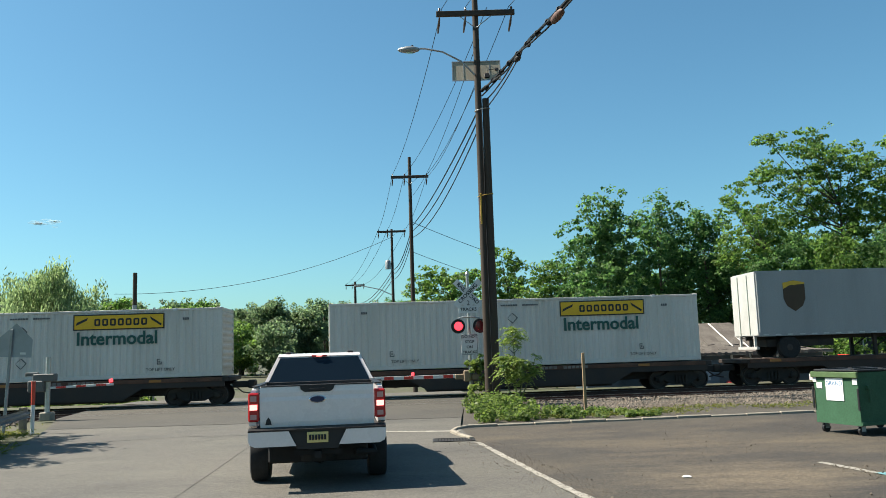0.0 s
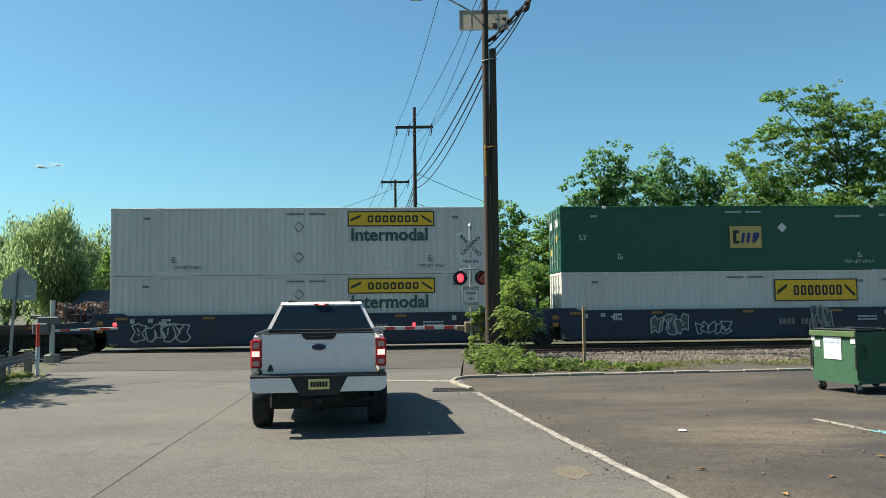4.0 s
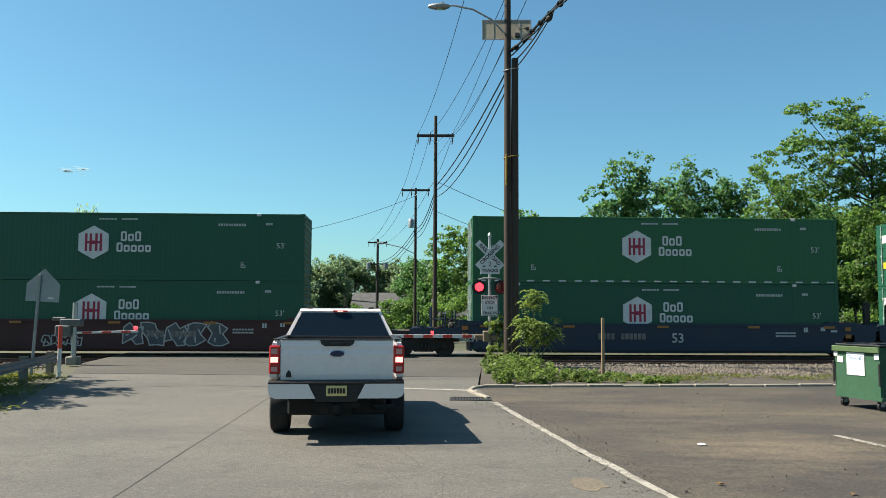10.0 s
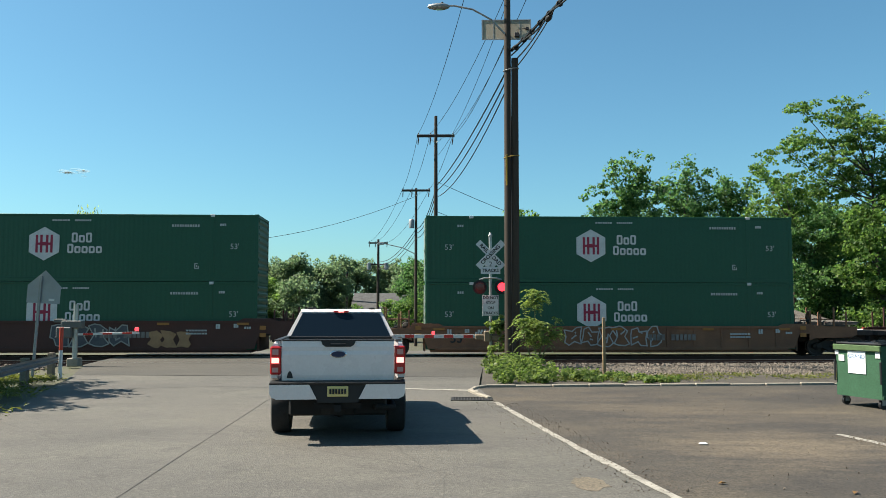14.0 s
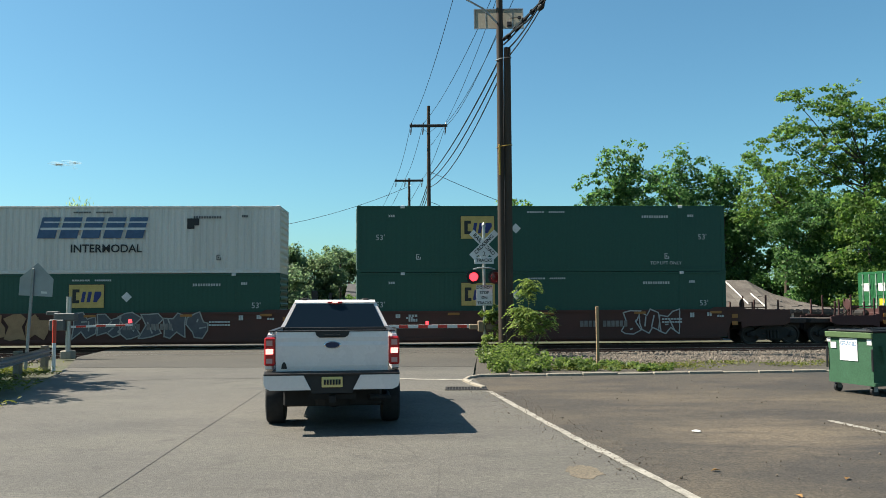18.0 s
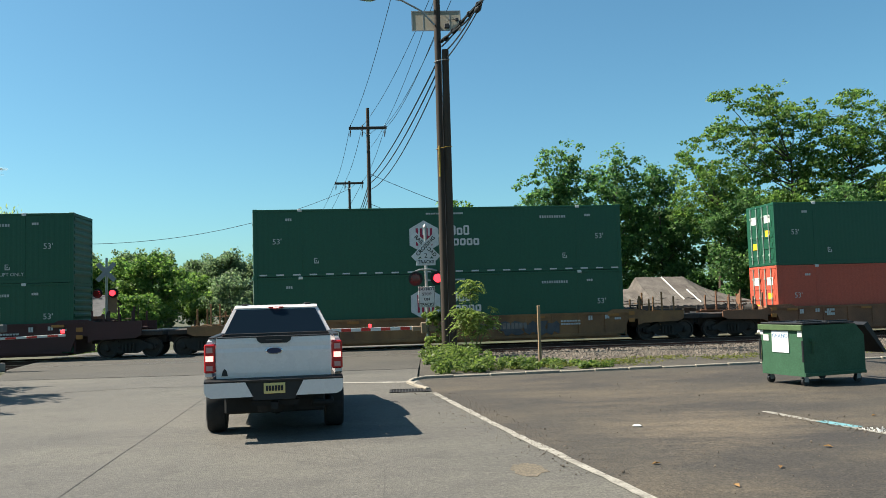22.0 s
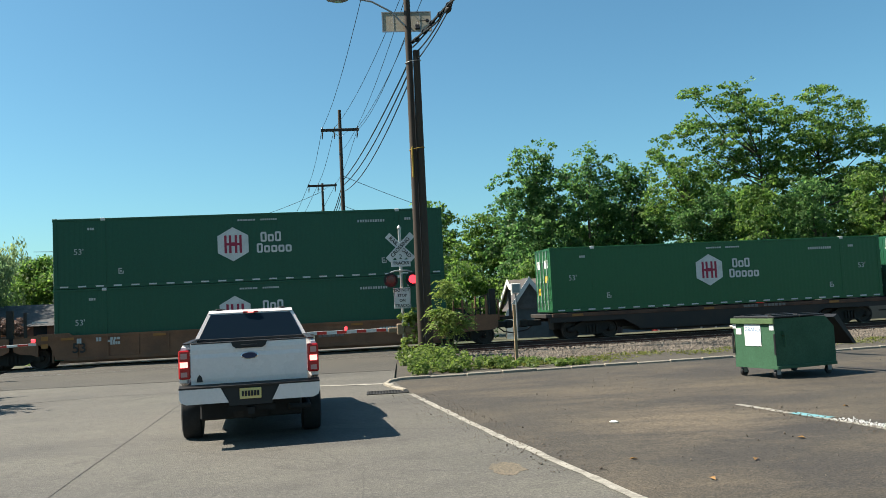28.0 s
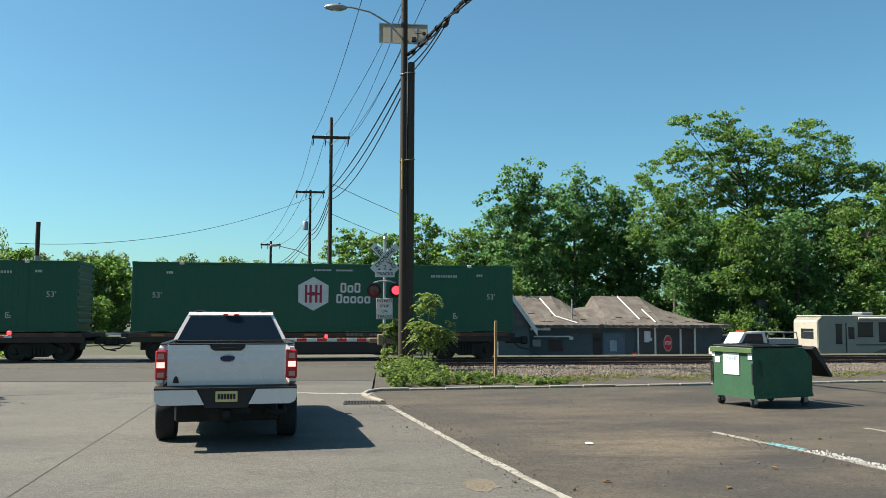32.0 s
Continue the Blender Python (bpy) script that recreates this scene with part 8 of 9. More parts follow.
def sapling():
    """A young tree with long feathered leaves beside the pole."""
    rng = np.random.default_rng(3)
    c = thing("sapling", "bright green sapling with feathered leaves beside the pole", "sapling", pose(2.55, 29.0, 0))
    stems = [((0, 0, 0), (0.03, 0.0, 1.3), (-0.05, 0.0, 2.75)), ((-0.05, 0, 0), (-0.3, -0.1, 0.8), (-0.35, -0.1, 1.6)), ((0.05, 0, 0), (0.45, 0.0, 0.8), (0.75, -0.1, 1.72)), ((0, 0, 0), (0.2, -0.2, 0.7), (0.3, -0.3, 1.55))]
    for st in stems:
        part("stem", Shape().tube(st, [0.03, 0.02, 0.008], 6), surf("green_stem", (0.12, 0.14, 0.05), 0.7, vary=0.15), c)
    tufts = [(-0.06, 0, 2.66, 0.36, 18), (0.14, 0, 2.46, 0.42, 20), (-0.2, 0, 2.32, 0.4, 20), (0.05, 0, 2.2, 0.4, 12),
             (-0.36, -0.1, 1.6, 0.42, 32), (-0.1, -0.15, 1.52, 0.42, 32), (0.15, -0.2, 1.42, 0.42, 30), (-0.3, -0.15, 1.22, 0.42, 32), (0.05, -0.2, 1.12, 0.44, 30),
             (0.5, -0.1, 1.35, 0.4, 18), (0.78, -0.1, 1.68, 0.32, 9), (0.7, -0.1, 1.15, 0.38, 16), (0.4, -0.15, 0.95, 0.38, 18), (-0.2, -0.1, 0.88, 0.34, 14)]
    part("leaves", fronds(Shape(), tufts, rng), LEAF["sapling"], c, "feathered bright leaves")
    v = thing("climbing_vine", "green vine climbing round the signal mast", "vine", pose(1.18, 31.5, -0.2) @ Matrix.Scale(1.1, 4))
    spots = [(rng.normal() * 0.16 + dx, rng.normal() * 0.08, z + rng.normal() * 0.1, rng.uniform(0.06, 0.13), rng.uniform(0.05, 0.11)) for dx, z in ((-0.15, 1.6), (0.1, 1.62), (0.2, 1.4), (0.25, 1.1), (0.15, 0.75), (-0.1, 0.65), (0.3, 0.9), (-0.2, 0.4), (0.1, 0.35), (0.3, 1.5), (0.05, 1.45)) for _ in range(4)]
    p, n = clumps(spots, rng, 70)
    part("vine_leaves", spray_mesh("vine_leaves", p, n, 0.11, LEAF["sapling"], rng, 1.5), LEAF["sapling"], v)
    part("vine_stem", Shape().tube([(-0.1, 0.1, 0), (0.0, 0.15, 0.9), (-0.05, 0.1, 1.7)], 0.015, 5), mat_bark, v)


sapling()



def litter():
    """Grit, crumbs of asphalt and dry leaves on the lot and along its edges."""
    rng = random.Random(12)
    g = Shape()
    octa = [(1, 0, 0), (-1, 0, 0), (0, 1, 0), (0, -1, 0), (0, 0, 1), (0, 0, -1)]
    of = [(0, 2, 4), (2, 1, 4), (1, 3, 4), (3, 0, 4), (2, 0, 5), (1, 2, 5), (3, 1, 5), (0, 3, 5)]
    for i in range(2600):
        k = rng.random()
        if k < 0.45:
            x, y = rng.uniform(2.6, 14), rng.uniform(5.5, 21)
        elif k < 0.75:
            t = rng.random()
            x, y = 0.69 + 1.54 * (1 - t) + rng.gauss(0, 0.28), 9.0 + 9.1 * t
        else:
            t = rng.random()
            x, y = 6.05 + 1.1 * (1 - t) + rng.gauss(0.05, 0.22), 7.6 + 5.6 * t
        r = rng.uniform(0.005, 0.013) * (1.8 if rng.random() < 0.06 else 1)
        e = Euler((rng.random() * 6, rng.random() * 6, 0)).to_matrix()
        g.add([Vector((x, y, 0.004 + r * 0.4)) + e @ Vector((a * r, b * r * rng.uniform(0.6, 1.2), c * r * 0.6)) for a, b, c in octa], of)
    w = Shape()
    for i in range(900):
        t = rng.random()
        x, y, r = 6.62 + 0.75 * t + rng.gauss(0, 0.07), 11.5 - 4.4 * t, rng.uniform(0.006, 0.016)
        e = Euler((rng.random() * 6, rng.random() * 6, 0)).to_matrix()
        w.add([Vector((x, y, 0.004 + r * 0.4)) + e @ Vector((a * r, b * r * rng.uniform(0.6, 1.2), c * r * 0.6)) for a, b, c in octa], of)
    structure("white_grit", w, mat_sign, "crumbled white paint and stone along a parking line", "grit", kind="stuff")
    structure("litter", g, mat_stone, "loose grit and crumbs on the lot", "grit", kind="stuff")
    s = thing("pale_stone", "pale flat stone lying on the lot", "stone", pose(3.56, 12.44, 0.0))
    part("stone", Shape().lathe([(0.02, 0.0), (0.06, 0.003), (0.07, 0.012), (0.04, 0.025), (0.01, 0.028)], "z", n=9), mat_sign, s)
    for i, (x, y) in enumerate(((2.9, 9.6), (4.2, 9.1), (3.4, 8.3), (5.4, 10.2), (7.4, 12.6))):
        lf = thing("fallen_leaf", "small dry brown leaf on the lot", "leaf", pose(x, y, 0.006, 0, 0, 50 * i), group="fallen leaves")
        part("blade", Shape().add([(0, 0, 0), (0.05, 0.035, 0.02), (0.12, 0, 0.005), (0.05, -0.03, 0.025)], [(0, 1, 2), (0, 2, 3)]), surf("dry_leaf", (0.22, 0.12, 0.04), 0.8, vary=0.2), lf)


litter()

# ---- buildings behind the tracks ----
mat_roof = surf("weathered_roof_felt", (0.115, 0.1, 0.086), 0.9, vary=0.4, scale=1.3, fine=14, tint=(0.06, 0.05, 0.043))
mat_wall = surf("grey_green_siding", (0.07, 0.09, 0.095), 0.7, vary=0.15, scale=2)
mat_wall2 = surf("dark_plank_door", (0.07, 0.06, 0.055), 0.7, vary=0.2, scale=2)
mat_trim = surf("white_trim", (0.62, 0.6, 0.55), 0.6, vary=0.12)
mat_window = glass("house_window", (0.02, 0.025, 0.03), 0.05)
mat_wall3 = surf("pale_house_siding", (0.4, 0.4, 0.38), 0.7, vary=0.1)
GZ = -1.3


def low_building():
    c = thing("low_building", "low grey workshop with worn uneven felt roofs and white trim", "building", pose(0, 0, 0))
    part("wall", Shape().box(9.6, 23.9, 52.0, 60.0, GZ - 0.2, 1.36), mat_wall, c, "grey siding wall")
    # one long roof with a sagging ridge: high west wing, a dip, the east wing and its hip
    ridge = [(9.2, 3.25), (13.4, 3.27), (14.1, 2.98), (15.0, 2.42), (16.1, 2.6), (16.3, 3.28), (19.6, 3.3), (20.1, 3.0), (21.5, 2.3), (23.1, 1.83), (24.4, 1.42)]
    rx, rz = [p[0] for p in ridge], [p[1] for p in ridge]
    rng = random.Random(31)

    def slope(x, y):
        return 1.34 + (float(np.interp(x, rx, rz)) - 1.34) * (1 - abs(y - 56.0) / 4.5)
    for x0, x1, what in ((9.2, 15.0, "worn grey felt roof"), (15.0, 24.4, "worn grey hipped roof")):
        xs = sorted({x for x in rx if x0 <= x <= x1} | {x0 + (x1 - x0) * i / 14 for i in range(15)})
        s = Shape()
        for x in xs:
            k, j = len(s.v), [rng.uniform(-0.03, 0.03) for _ in range(3)]
            for i, y in enumerate((51.45, 53.0, 54.6, 56.0, 58.0, 60.55)):
                s.v.append((x, y, slope(x, y) + (j[i % 3] if i not in (0, 5) else 0)))
            for i, y in enumerate((60.55, 56.0, 51.45)):
                s.v.append((x, y, slope(x, y) - 0.09))
            if k:
                s.f += [(k - 9 + i, k + i, k + (i + 1) % 9, k - 9 + (i + 1) % 9) for i in range(9)]
        part("roof", s, mat_roof, c, what)
    part("eave_board", Shape().box(9.2, 24.3, 51.46, 51.52, 1.16, 1.3), surf("peeling_eave_paint", (0.3, 0.27, 0.22), 0.8, vary=0.33, scale=4, tint=(0.08, 0.065, 0.05)), c, "peeling eave board")
    for line in (((12.55, 55.5), (12.9, 52.7), (14.1, 51.7)), ((18.1, 55.8), (18.28, 53.7), (18.4, 52.2)), ((19.1, 53.7), (19.33, 51.8))):
        part("roof_seam", Shape().tube([(x, y, slope(x, y) + 0.05) for x, y in line], 0.045, 5), mat_trim, c, "peeling pale seam")
    # uneven felt sheets on the front slope, some bleached
    pale = surf("bleached_roof_felt", (0.135, 0.12, 0.103), 0.9, vary=0.4, scale=2.5, fine=16, tint=(0.08, 0.068, 0.056))
    for i in range(30):
        x = 9.4 + i * 0.47 + rng.uniform(-0.1, 0.1)
        lo = rng.uniform(0.0, 0.5)
        hi = min(lo + rng.uniform(0.2, 0.5), 0.96)
        w, up = rng.uniform(0.25, 0.6), rng.uniform(0.025, 0.045)
        ya, yb = 51.45 + 4.5 * lo, 51.45 + 4.5 * hi
        top = [(x, ya), (x + w, ya + rng.uniform(-0.1, 0.1)), (x + w, yb + rng.uniform(-0.15, 0.15)), (x, yb)]
        part("roof_sheet", Shape().add([(u, y, slope(u, y) + up) for u, y in top] + [(u, y, slope(u, y) - 0.02) for u, y in top],
             [(0, 1, 2, 3), (7, 6, 5, 4), (0, 4, 5, 1), (1, 5, 6, 2), (2, 6, 7, 3), (3, 7, 4, 0)]), pale if i % 3 == 0 else mat_roof, c)
    # ragged felt ends hanging over the eave
    for i in range(34):
        x, w = 9.4 + i * 0.43, rng.uniform(0.15, 0.4)
        part("eave_flap", Shape().box(x, x + w, 51.40, 51.43, 1.34 - rng.uniform(0.1, 0.26), 1.36), mat_roof if i % 3 else pale, c)
    # gable of the front porch
    g = part("gable", Shape().prism([(8.2, 1.3), (10.7, 1.3), (9.45, 3.05)], "y", 49.6, 51.6), surf("grey_gable_boards", (0.1, 0.1, 0.095), 0.8, vary=0.25, scale=3), c, "grey boarded gable wall")
    part("gable_roof", Shape().add([(8.0, 49.4, 1.2), (9.45, 49.4, 3.2), (9.45, 51.6, 3.2), (8.0, 51.6, 1.2)], [(0, 1, 2, 3)]).add([(10.9, 49.4, 1.2), (9.45, 49.4, 3.2), (9.45, 51.6, 3.2), (10.9, 51.6, 1.2)], [(3, 2, 1, 0)]), mat_wall2, g)
    for sg in (-1, 1):
        part("rake_board", Shape().add([(9.45 + sg * 1.55, 49.36, 1.1), (9.45, 49.36, 3.25), (9.45, 49.36, 2.85), (9.45 + sg * 1.55, 49.36, 0.7), (9.45 + sg * 1.55, 49.42, 1.1), (9.45, 49.42, 3.25), (9.45, 49.42, 2.85), (9.45 + sg * 1.55, 49.42, 0.7)], [(0, 1, 2, 3), (7, 6, 5, 4), (0, 4, 5, 1), (2, 6, 7, 3), (0, 3, 7, 4)]), mat_trim, g)
    part("end_gable", Shape().prism([(51.7, 1.3), (60.3, 1.3), (56.0, 3.08)], "x", 9.42, 9.52), surf("grey_gable_boards", (0.1, 0.1, 0.095), 0.8), c, "grey boarded end gable")
    for y0 in (51.45, 60.55):
        part("barge_board", Shape().add([(9.12, y0, 1.05), (9.12, y0, 1.4), (9.12, 56.0, 3.28), (9.12, 56.0, 2.93), (9.2, y0, 1.05), (9.2, y0, 1.4), (9.2, 56.0, 3.28), (9.2, 56.0, 2.93)], [(0, 1, 2, 3), (7, 6, 5, 4), (1, 5, 6, 2), (3, 2, 6, 7), (0, 3, 7, 4), (0, 4, 5, 1)]), mat_trim, c)
    part("porch_wall", Shape().box(8.35, 10.55, 49.7, 51.6, GZ - 0.2, 1.3), mat_wall, c)
    for x0, x1, z0, z1 in ((12.3, 13.2, -0.3, 0.35), (15.2, 15.75, -0.6, 0.82)):
        w = part("window", Shape().box(x0, x1, 51.96, 52.0, z0, z1), mat_window, c, "dark window")
        part("window_frame", Shape().box(x0 - 0.06, x1 + 0.06, 51.94, 51.97, z1, z1 + 0.07).box(x0 - 0.06, x1 + 0.06, 51.94, 51.97, z0 - 0.07, z0), mat_wall2, w)
    d = part("entrance_door", Shape().box(15.85, 17.3, 51.93, 51.99, GZ, 0.85), surf("faded_blue_door", (0.09, 0.13, 0.16), 0.6, vary=0.2, scale=3), c, "faded blue-grey door")
    part("door_pane", Shape().box(16.3, 16.75, 51.915, 51.93, -0.35, 0.35), surf("dusty_pale_pane", (0.28, 0.34, 0.38), 0.3, vary=0.2), d)
    part("gutter_pipe", Shape().box(11.3, 13.7, 51.78, 51.86, 0.56, 0.65, 0.01).box(13.6, 13.85, 51.76, 51.88, 0.4, 0.6, 0.01), mat_trim, c, "white pipe along the wall")
    part("fascia_strip", Shape().box(11.0, 12.3, 51.5, 51.58, 1.0, 1.16), mat_trim, c, "white strip under the eave")
    part("meter_box", Shape().box(11.2, 11.75, 51.82, 51.98, -0.05, 0.4, 0.02), surf("grey_meter_box", (0.25, 0.25, 0.24), 0.6), c, "pale grey meter box")
    part("red_can", Shape().lathe([(0.2, 0), (0.24, 0.1), (0.24, 0.75), (0.15, 0.9)], "z", (17.75, 51.4, GZ), 12), mat_red, c, "red can by the wall", smooth=True)
    for x0, x1 in ((18.2, 19.25), (19.33, 20.95), (21.05, 21.92)):
        d = part("shed_door", Shape().box(x0, x1, 51.88, 51.98, GZ, 1.2), mat_wall2, c, "dark plank door")
        part("door_post", Shape().box(x1 - 0.02, x1 + 0.1, 51.82, 51.98, GZ, 1.27), mat_trim, d)
    part("door_post", Shape().box(18.1, 18.2, 51.82, 51.98, GZ, 1.27), mat_trim, c, "white door post")
    part("notice", Shape().prism([(18.57, 0.23), (18.9, 0.23), (18.9, 0.32), (19.08, 0.32), (19.08, 0.5), (18.98, 0.5), (18.98, 0.95), (18.57, 0.95)], "y", 51.84, 51.87), mat_sign, c, "white notice")
    st = part("stop_sign", Shape().prism([(0.27 * math.cos(a), 0.5 * math.sin(a)) for a in (math.pi / 8 + k * math.pi / 4 for k in range(8))], "y", -0.012, 0.012), surf("stop_red", (0.55, 0.03, 0.03), 0.5, vary=0.06), c, "red octagonal sign turned half away", at=pose(20.12, 51.8, 0.16))
    part("sign_rim", Shape().prism([(0.3 * math.cos(a), 0.55 * math.sin(a)) for a in (math.pi / 8 + k * math.pi / 4 for k in range(8))], "y", 0.012, 0.03), mat_sign, st, "white rim")
    part("sign_lettering", words("STOP", 0.34, mat_sign, bold=0.02), mat_sign, st, at=pose(0, -0.018, 0) @ Matrix.Diagonal((0.5, 1, 1, 1)))
    part("vent_pipe", Shape().tube([(13.95, 52.4, 1.4), (13.95, 52.4, 3.0)], 0.05, 8), mat_galv, c)
    part("lean_to", Shape().box(24.0, 26.4, 52.4, 58, GZ - 0.2, 0.5).box(23.95, 26.7, 52.1, 58.2, 0.5, 0.62), mat_wall, c, "grey lean-to shed")


low_building()
bl = thing("flood_lamp", "white box lamp on a slim post behind the tracks", "lamp", pose(8.33, 48.0, GZ))
part("post", Shape().tube([(0, 0, 0), (0, 0, 3.6)], 0.05, 8), mat_galv, bl)
part("lamp_box", Shape().box(-0.28, 0.28, -0.2, 0.2, 3.55, 4.15, 0.03), mat_trim, bl, "pale box")
part("lamp_glass", Shape().box(-0.2, 0.2, -0.215, -0.2, 3.62, 4.08), surf("dusty_lens", (0.3, 0.33, 0.3), 0.3), bl)
mat_tower = surf("dull_grey_sheet", (0.06, 0.07, 0.075), 0.6, 0.3, vary=0.2)
bn = thing("metal_bin_tower", "grey sheet metal tower beside the wood", "silo", pose(28.6, 56.0, GZ))
part("tower", Shape().box(-0.4, 0.4, -0.4, 0.4, 0, 4.3, 0.05), mat_tower, bn)
part("cap", Shape().prism([(-0.45, 4.3), (0.45, 4.3), (0.3, 4.45), (-0.45, 4.42)], "y", -0.42, 0.42), mat_tower, bn)
part("streaks", Shape().box(-0.3, -0.2, -0.41, -0.4, 2.4, 3.9).box(-0.1, 0.0, -0.41, -0.4, 3.0, 3.8), mat_bar, bn)


def caravan():
    cream = surf("cream_caravan_skin", (0.24, 0.225, 0.185), 0.4, vary=0.1, scale=1.5)
    tan = surf("tan_stripe", (0.13, 0.105, 0.075), 0.45, vary=0.06)
    c = thing("caravan", "cream fifth-wheel caravan with dark windows and tan swoosh", "caravan", pose(27.0, 46.0, GZ, 0, 0, 4))
    part("body", Shape().prism([(0.0, 1.35), (0.25, 0.95), (1.7, 0.9), (1.9, 0.5), (9.5, 0.5), (9.5, 3.22), (0.3, 3.22), (0.02, 3.0)], "y", 0, 2.4), cream, c, "cream ribbed body")
    part("roof", Shape().box(0.2, 9.5, -0.03, 2.43, 3.2, 3.3, 0.03), surf("white_roof", (0.3, 0.29, 0.25), 0.6, vary=0.1), c)
    for x0, x1, z0, z1 in ((1.15, 1.55, 1.65, 2.75), (2.6, 3.6, 2.05, 2.85), (4.0, 6.4, 1.75, 2.85), (7.2, 8.3, 2.0, 2.85)):
        w = part("window", Shape().box(x0, x1, -0.025, 0.0, z0, z1, 0.008), mat_window, c, "dark window")
        part("window_frame", Shape().box(x0 - 0.04, x1 + 0.04, -0.02, 0.0, z1, z1 + 0.04).box(x0 - 0.04, x1 + 0.04, -0.02, 0.0, z0 - 0.04, z0), mat_carblack, w)
    d = part("door", Shape().box(1.85, 2.45, -0.03, 0.0, 0.75, 2.8, 0.01), cream, c, "cream side door")
    part("door_window", Shape().box(1.95, 2.35, -0.036, -0.028, 1.9, 2.6), mat_window, d)
    part("door_edge", Shape().box(1.8, 1.86, -0.02, 0.0, 0.72, 2.84), mat_carblack, d)
    part("belt_stripe", Shape().box(1.75, 9.45, -0.012, 0.0, 1.52, 1.58), mat_carblack, c)
    part("lower_skirt", Shape().box(1.95, 9.48, -0.014, 0.0, 0.52, 0.78), tan, c, "tan lower skirt")
    # the body's cream made paler here, sunlight on the nose put into the colour
    part("nose_cap", Shape().prism([(-0.03, 1.4), (0.02, 1.35), (0.02, 3.0), (-0.03, 2.9)], "y", 0.05, 2.35), surf("cream_skin_sun_tone", (0.4, 0.37, 0.3), 0.4, vary=0.1), c, "cream nose cap")
    part("nose_window", Shape().box(-0.05, -0.02, 0.4, 1.6, 1.9, 2.5, 0.006), mat_window, c, "dark nose window")
    part("awning_roll", Shape().tube([(2.6, -0.1, 3.12), (8.8, -0.1, 3.12)], 0.07, 8), mat_trim, c)
    for x in (3.4, 6.2, 7.6):
        part("roof_unit", Shape().box(x, x + 0.8, 0.7, 1.6, 3.3, 3.5, 0.05), mat_galv, c)
    part("swoosh", Shape().prism([(2.6, 0.75), (4.2, 1.3), (6.2, 1.5), (9.4, 1.35), (9.4, 1.1), (6.2, 1.15), (4.3, 0.9), (3.2, 0.6)], "y", -0.012, 0), tan, c, "tan painted swoosh")
    tyre = BODY[("tyre", "road")]
    for x in (5.4, 6.4):
        part("wheel", tyre, mat_tyre, c, at=pose(x, 0.1, 0.42))
        part("wheel", tyre, mat_tyre, c, at=pose(x, 2.3, 0.42))
    part("jack_leg", Shape().box(2.2, 2.3, 0.2, 0.3, 0, 0.6).box(9.0, 9.1, 0.2, 0.3, 0, 0.6).box(9.0, 9.1, 2.1, 2.2, 0, 0.6), mat_galv, c)


caravan()


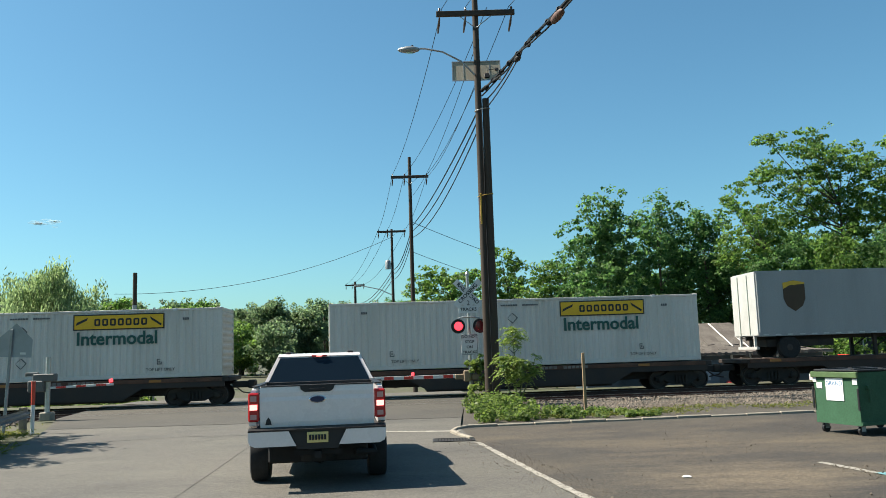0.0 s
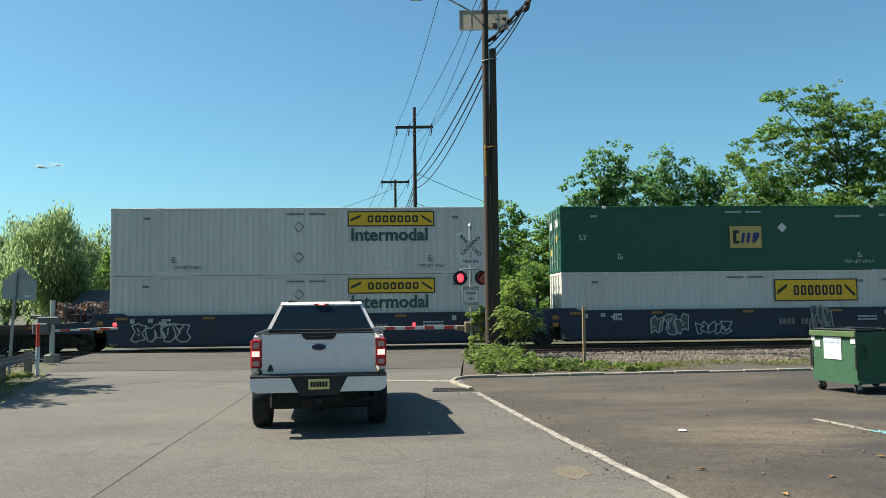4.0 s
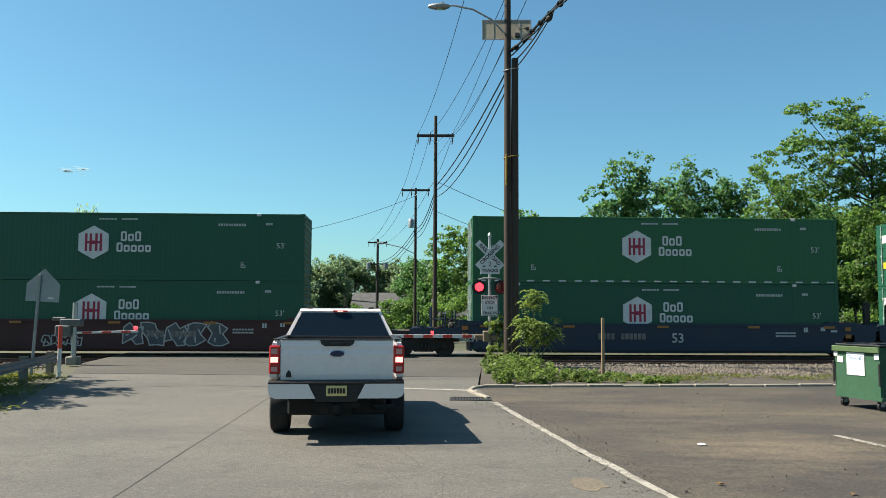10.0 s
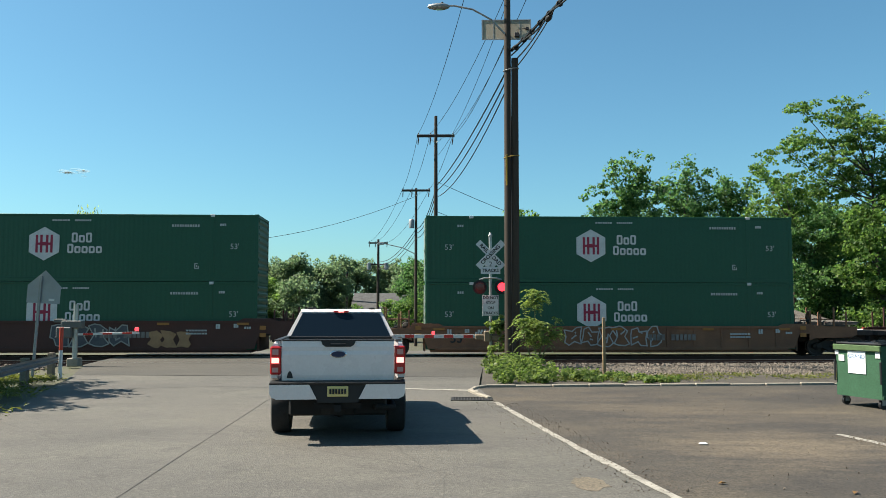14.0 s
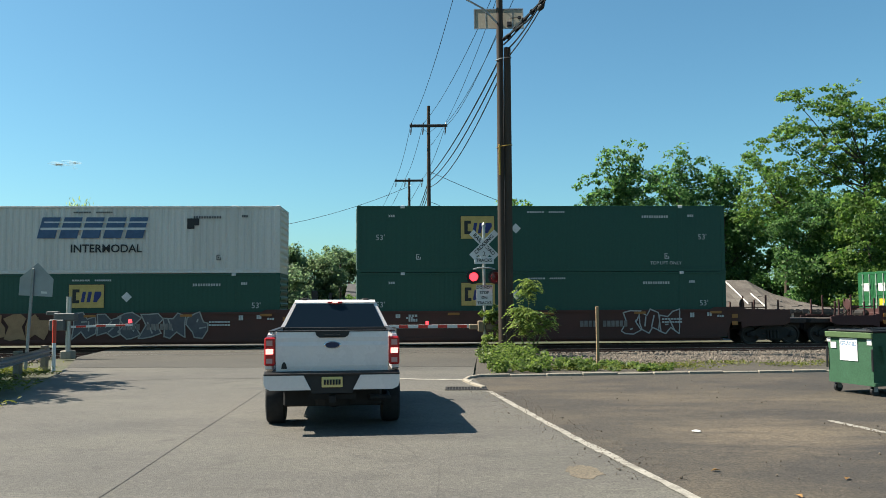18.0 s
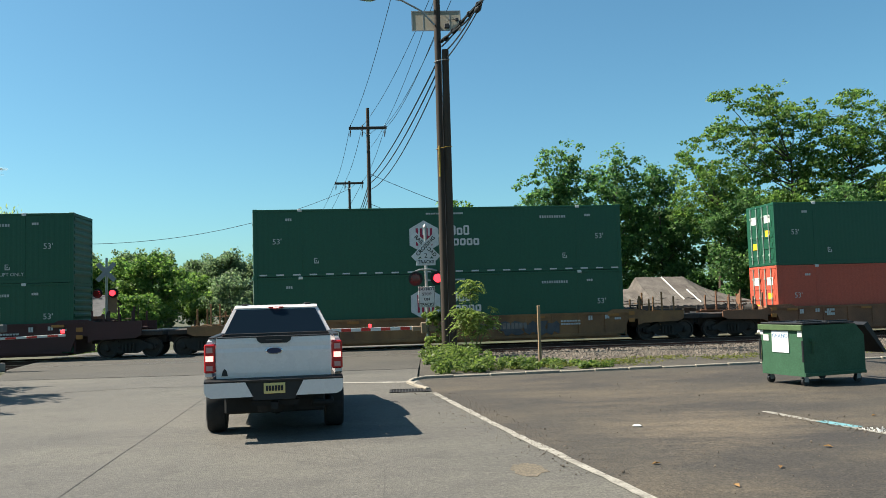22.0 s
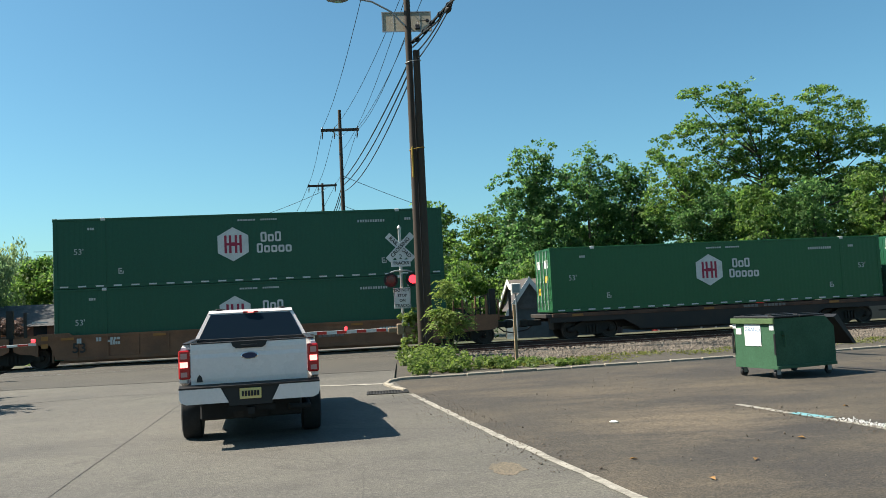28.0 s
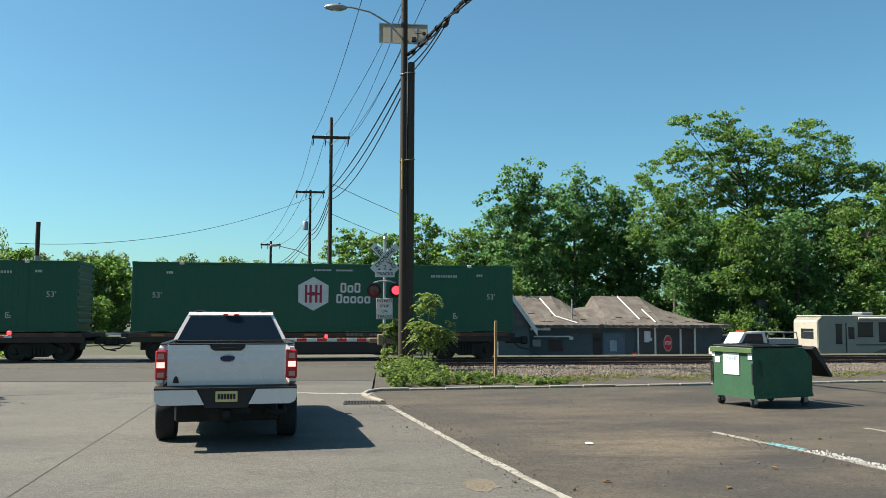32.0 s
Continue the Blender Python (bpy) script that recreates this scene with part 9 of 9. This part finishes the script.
def parked_car():
    c = thing("service_truck", "white parked service truck with an amber roof light", "truck", pose(21.4, 46.6, GZ + 0.16))
    part("cab", Shape().prism([(0.0, 0.5), (0.0, 1.15), (0.9, 1.35), (1.35, 2.1), (2.6, 2.15), (2.8, 1.4), (4.8, 1.35), (4.8, 0.5)], "y", 0, 1.9), mat_carwhite, c, "white body")
    part("side_window", Shape().prism([(1.15, 1.42), (1.5, 2.02), (2.45, 2.05), (2.55, 1.45)], "y", -0.015, 0.0), mat_window, c)
    part("load_bed", Shape().box(2.9, 4.75, 0.05, 1.85, 1.35, 1.75, 0.02), mat_galv, c)
    part("roof_light", Shape().box(1.5, 1.72, 0.4, 1.4, 2.13, 2.2, 0.02), mat_redmark, c, "red roof light bar")
    part("ladder_rack", Shape().tube([(2.9, 0.2, 1.75), (2.95, 0.2, 2.12), (4.7, 0.2, 2.12), (4.75, 0.2, 1.75)], 0.035, 6).tube([(2.9, 1.7, 1.75), (2.95, 1.7, 2.12), (4.7, 1.7, 2.12), (4.75, 1.7, 1.75)], 0.035, 6), mat_galv, c, "grey ladder rack")
    tyre = BODY[("tyre", "road")]
    for x in (0.95, 3.8):
        for y in (0.1, 1.8):
            part("wheel", tyre, mat_tyre, c, at=pose(x, y, 0.42))


parked_car()


def house(x, y, w, dp, eave, ridge, wallc, label):
    c = thing("house", label, "house", pose(x, y, land(x, y)))
    part("wall", Shape().box(0, w, 0, dp, -0.3, eave), wallc, c)
    part("gable", Shape().prism([(0, eave), (dp, eave), (dp / 2, ridge)], "x", 0.02, w - 0.02), wallc, c)
    part("roof", Shape().add([(-0.4, -0.5, eave - 0.2), (w + 0.4, -0.5, eave - 0.2), (w + 0.4, dp / 2, ridge + 0.1), (-0.4, dp / 2, ridge + 0.1), (-0.4, dp + 0.5, eave - 0.2), (w + 0.4, dp + 0.5, eave - 0.2)], [(0, 1, 2, 3), (3, 2, 5, 4)]), surf("grey_shingle", (0.085, 0.085, 0.085), 0.9, vary=0.3, scale=2, fine=12), c, "grey shingle roof")
    for i in range(int(w / 2.4)):
        k = part("window", Shape().box(1.0 + i * 2.4, 2.0 + i * 2.4, -0.04, 0, 1.0, 2.2), mat_window, c, "dark window")
        part("window_frame", Shape().box(0.92 + i * 2.4, 2.08 + i * 2.4, -0.06, -0.03, 2.2, 2.3).box(0.92 + i * 2.4, 2.08 + i * 2.4, -0.06, -0.03, 0.9, 1.0), mat_trim, k)
    return c


for i, (x, y, h, sp) in enumerate(((-12.2, 90, 2.4, 2.2), (-8.6, 89, 3.4, 2.0), (-5.6, 88, 3.9, 1.7), (-2.2, 86, 3.4, 1.8), (-10.5, 84, 1.6, 1.6))):
    round_tree(x, y, h, sp, 120 + i, "locust", "light green bush before a distant house", base=0.0, lobes=6, leaf=0.2, clump=0.5)
house(-15.3, 116, 8.6, 8, 2.8, 5.0, mat_wall3, "pale house with grey roof beyond the crossing")
house(-3.0, 92, 3.4, 4, 3.0, 4.6, mat_wall3, "small white house half hidden by trees")
house(-29.5, 66, 6.0, 6, 2.2, 3.6, surf("red_brown_siding", (0.16, 0.07, 0.05), 0.8, vary=0.15), "low red-brown house among trees beyond the tracks")
motions()
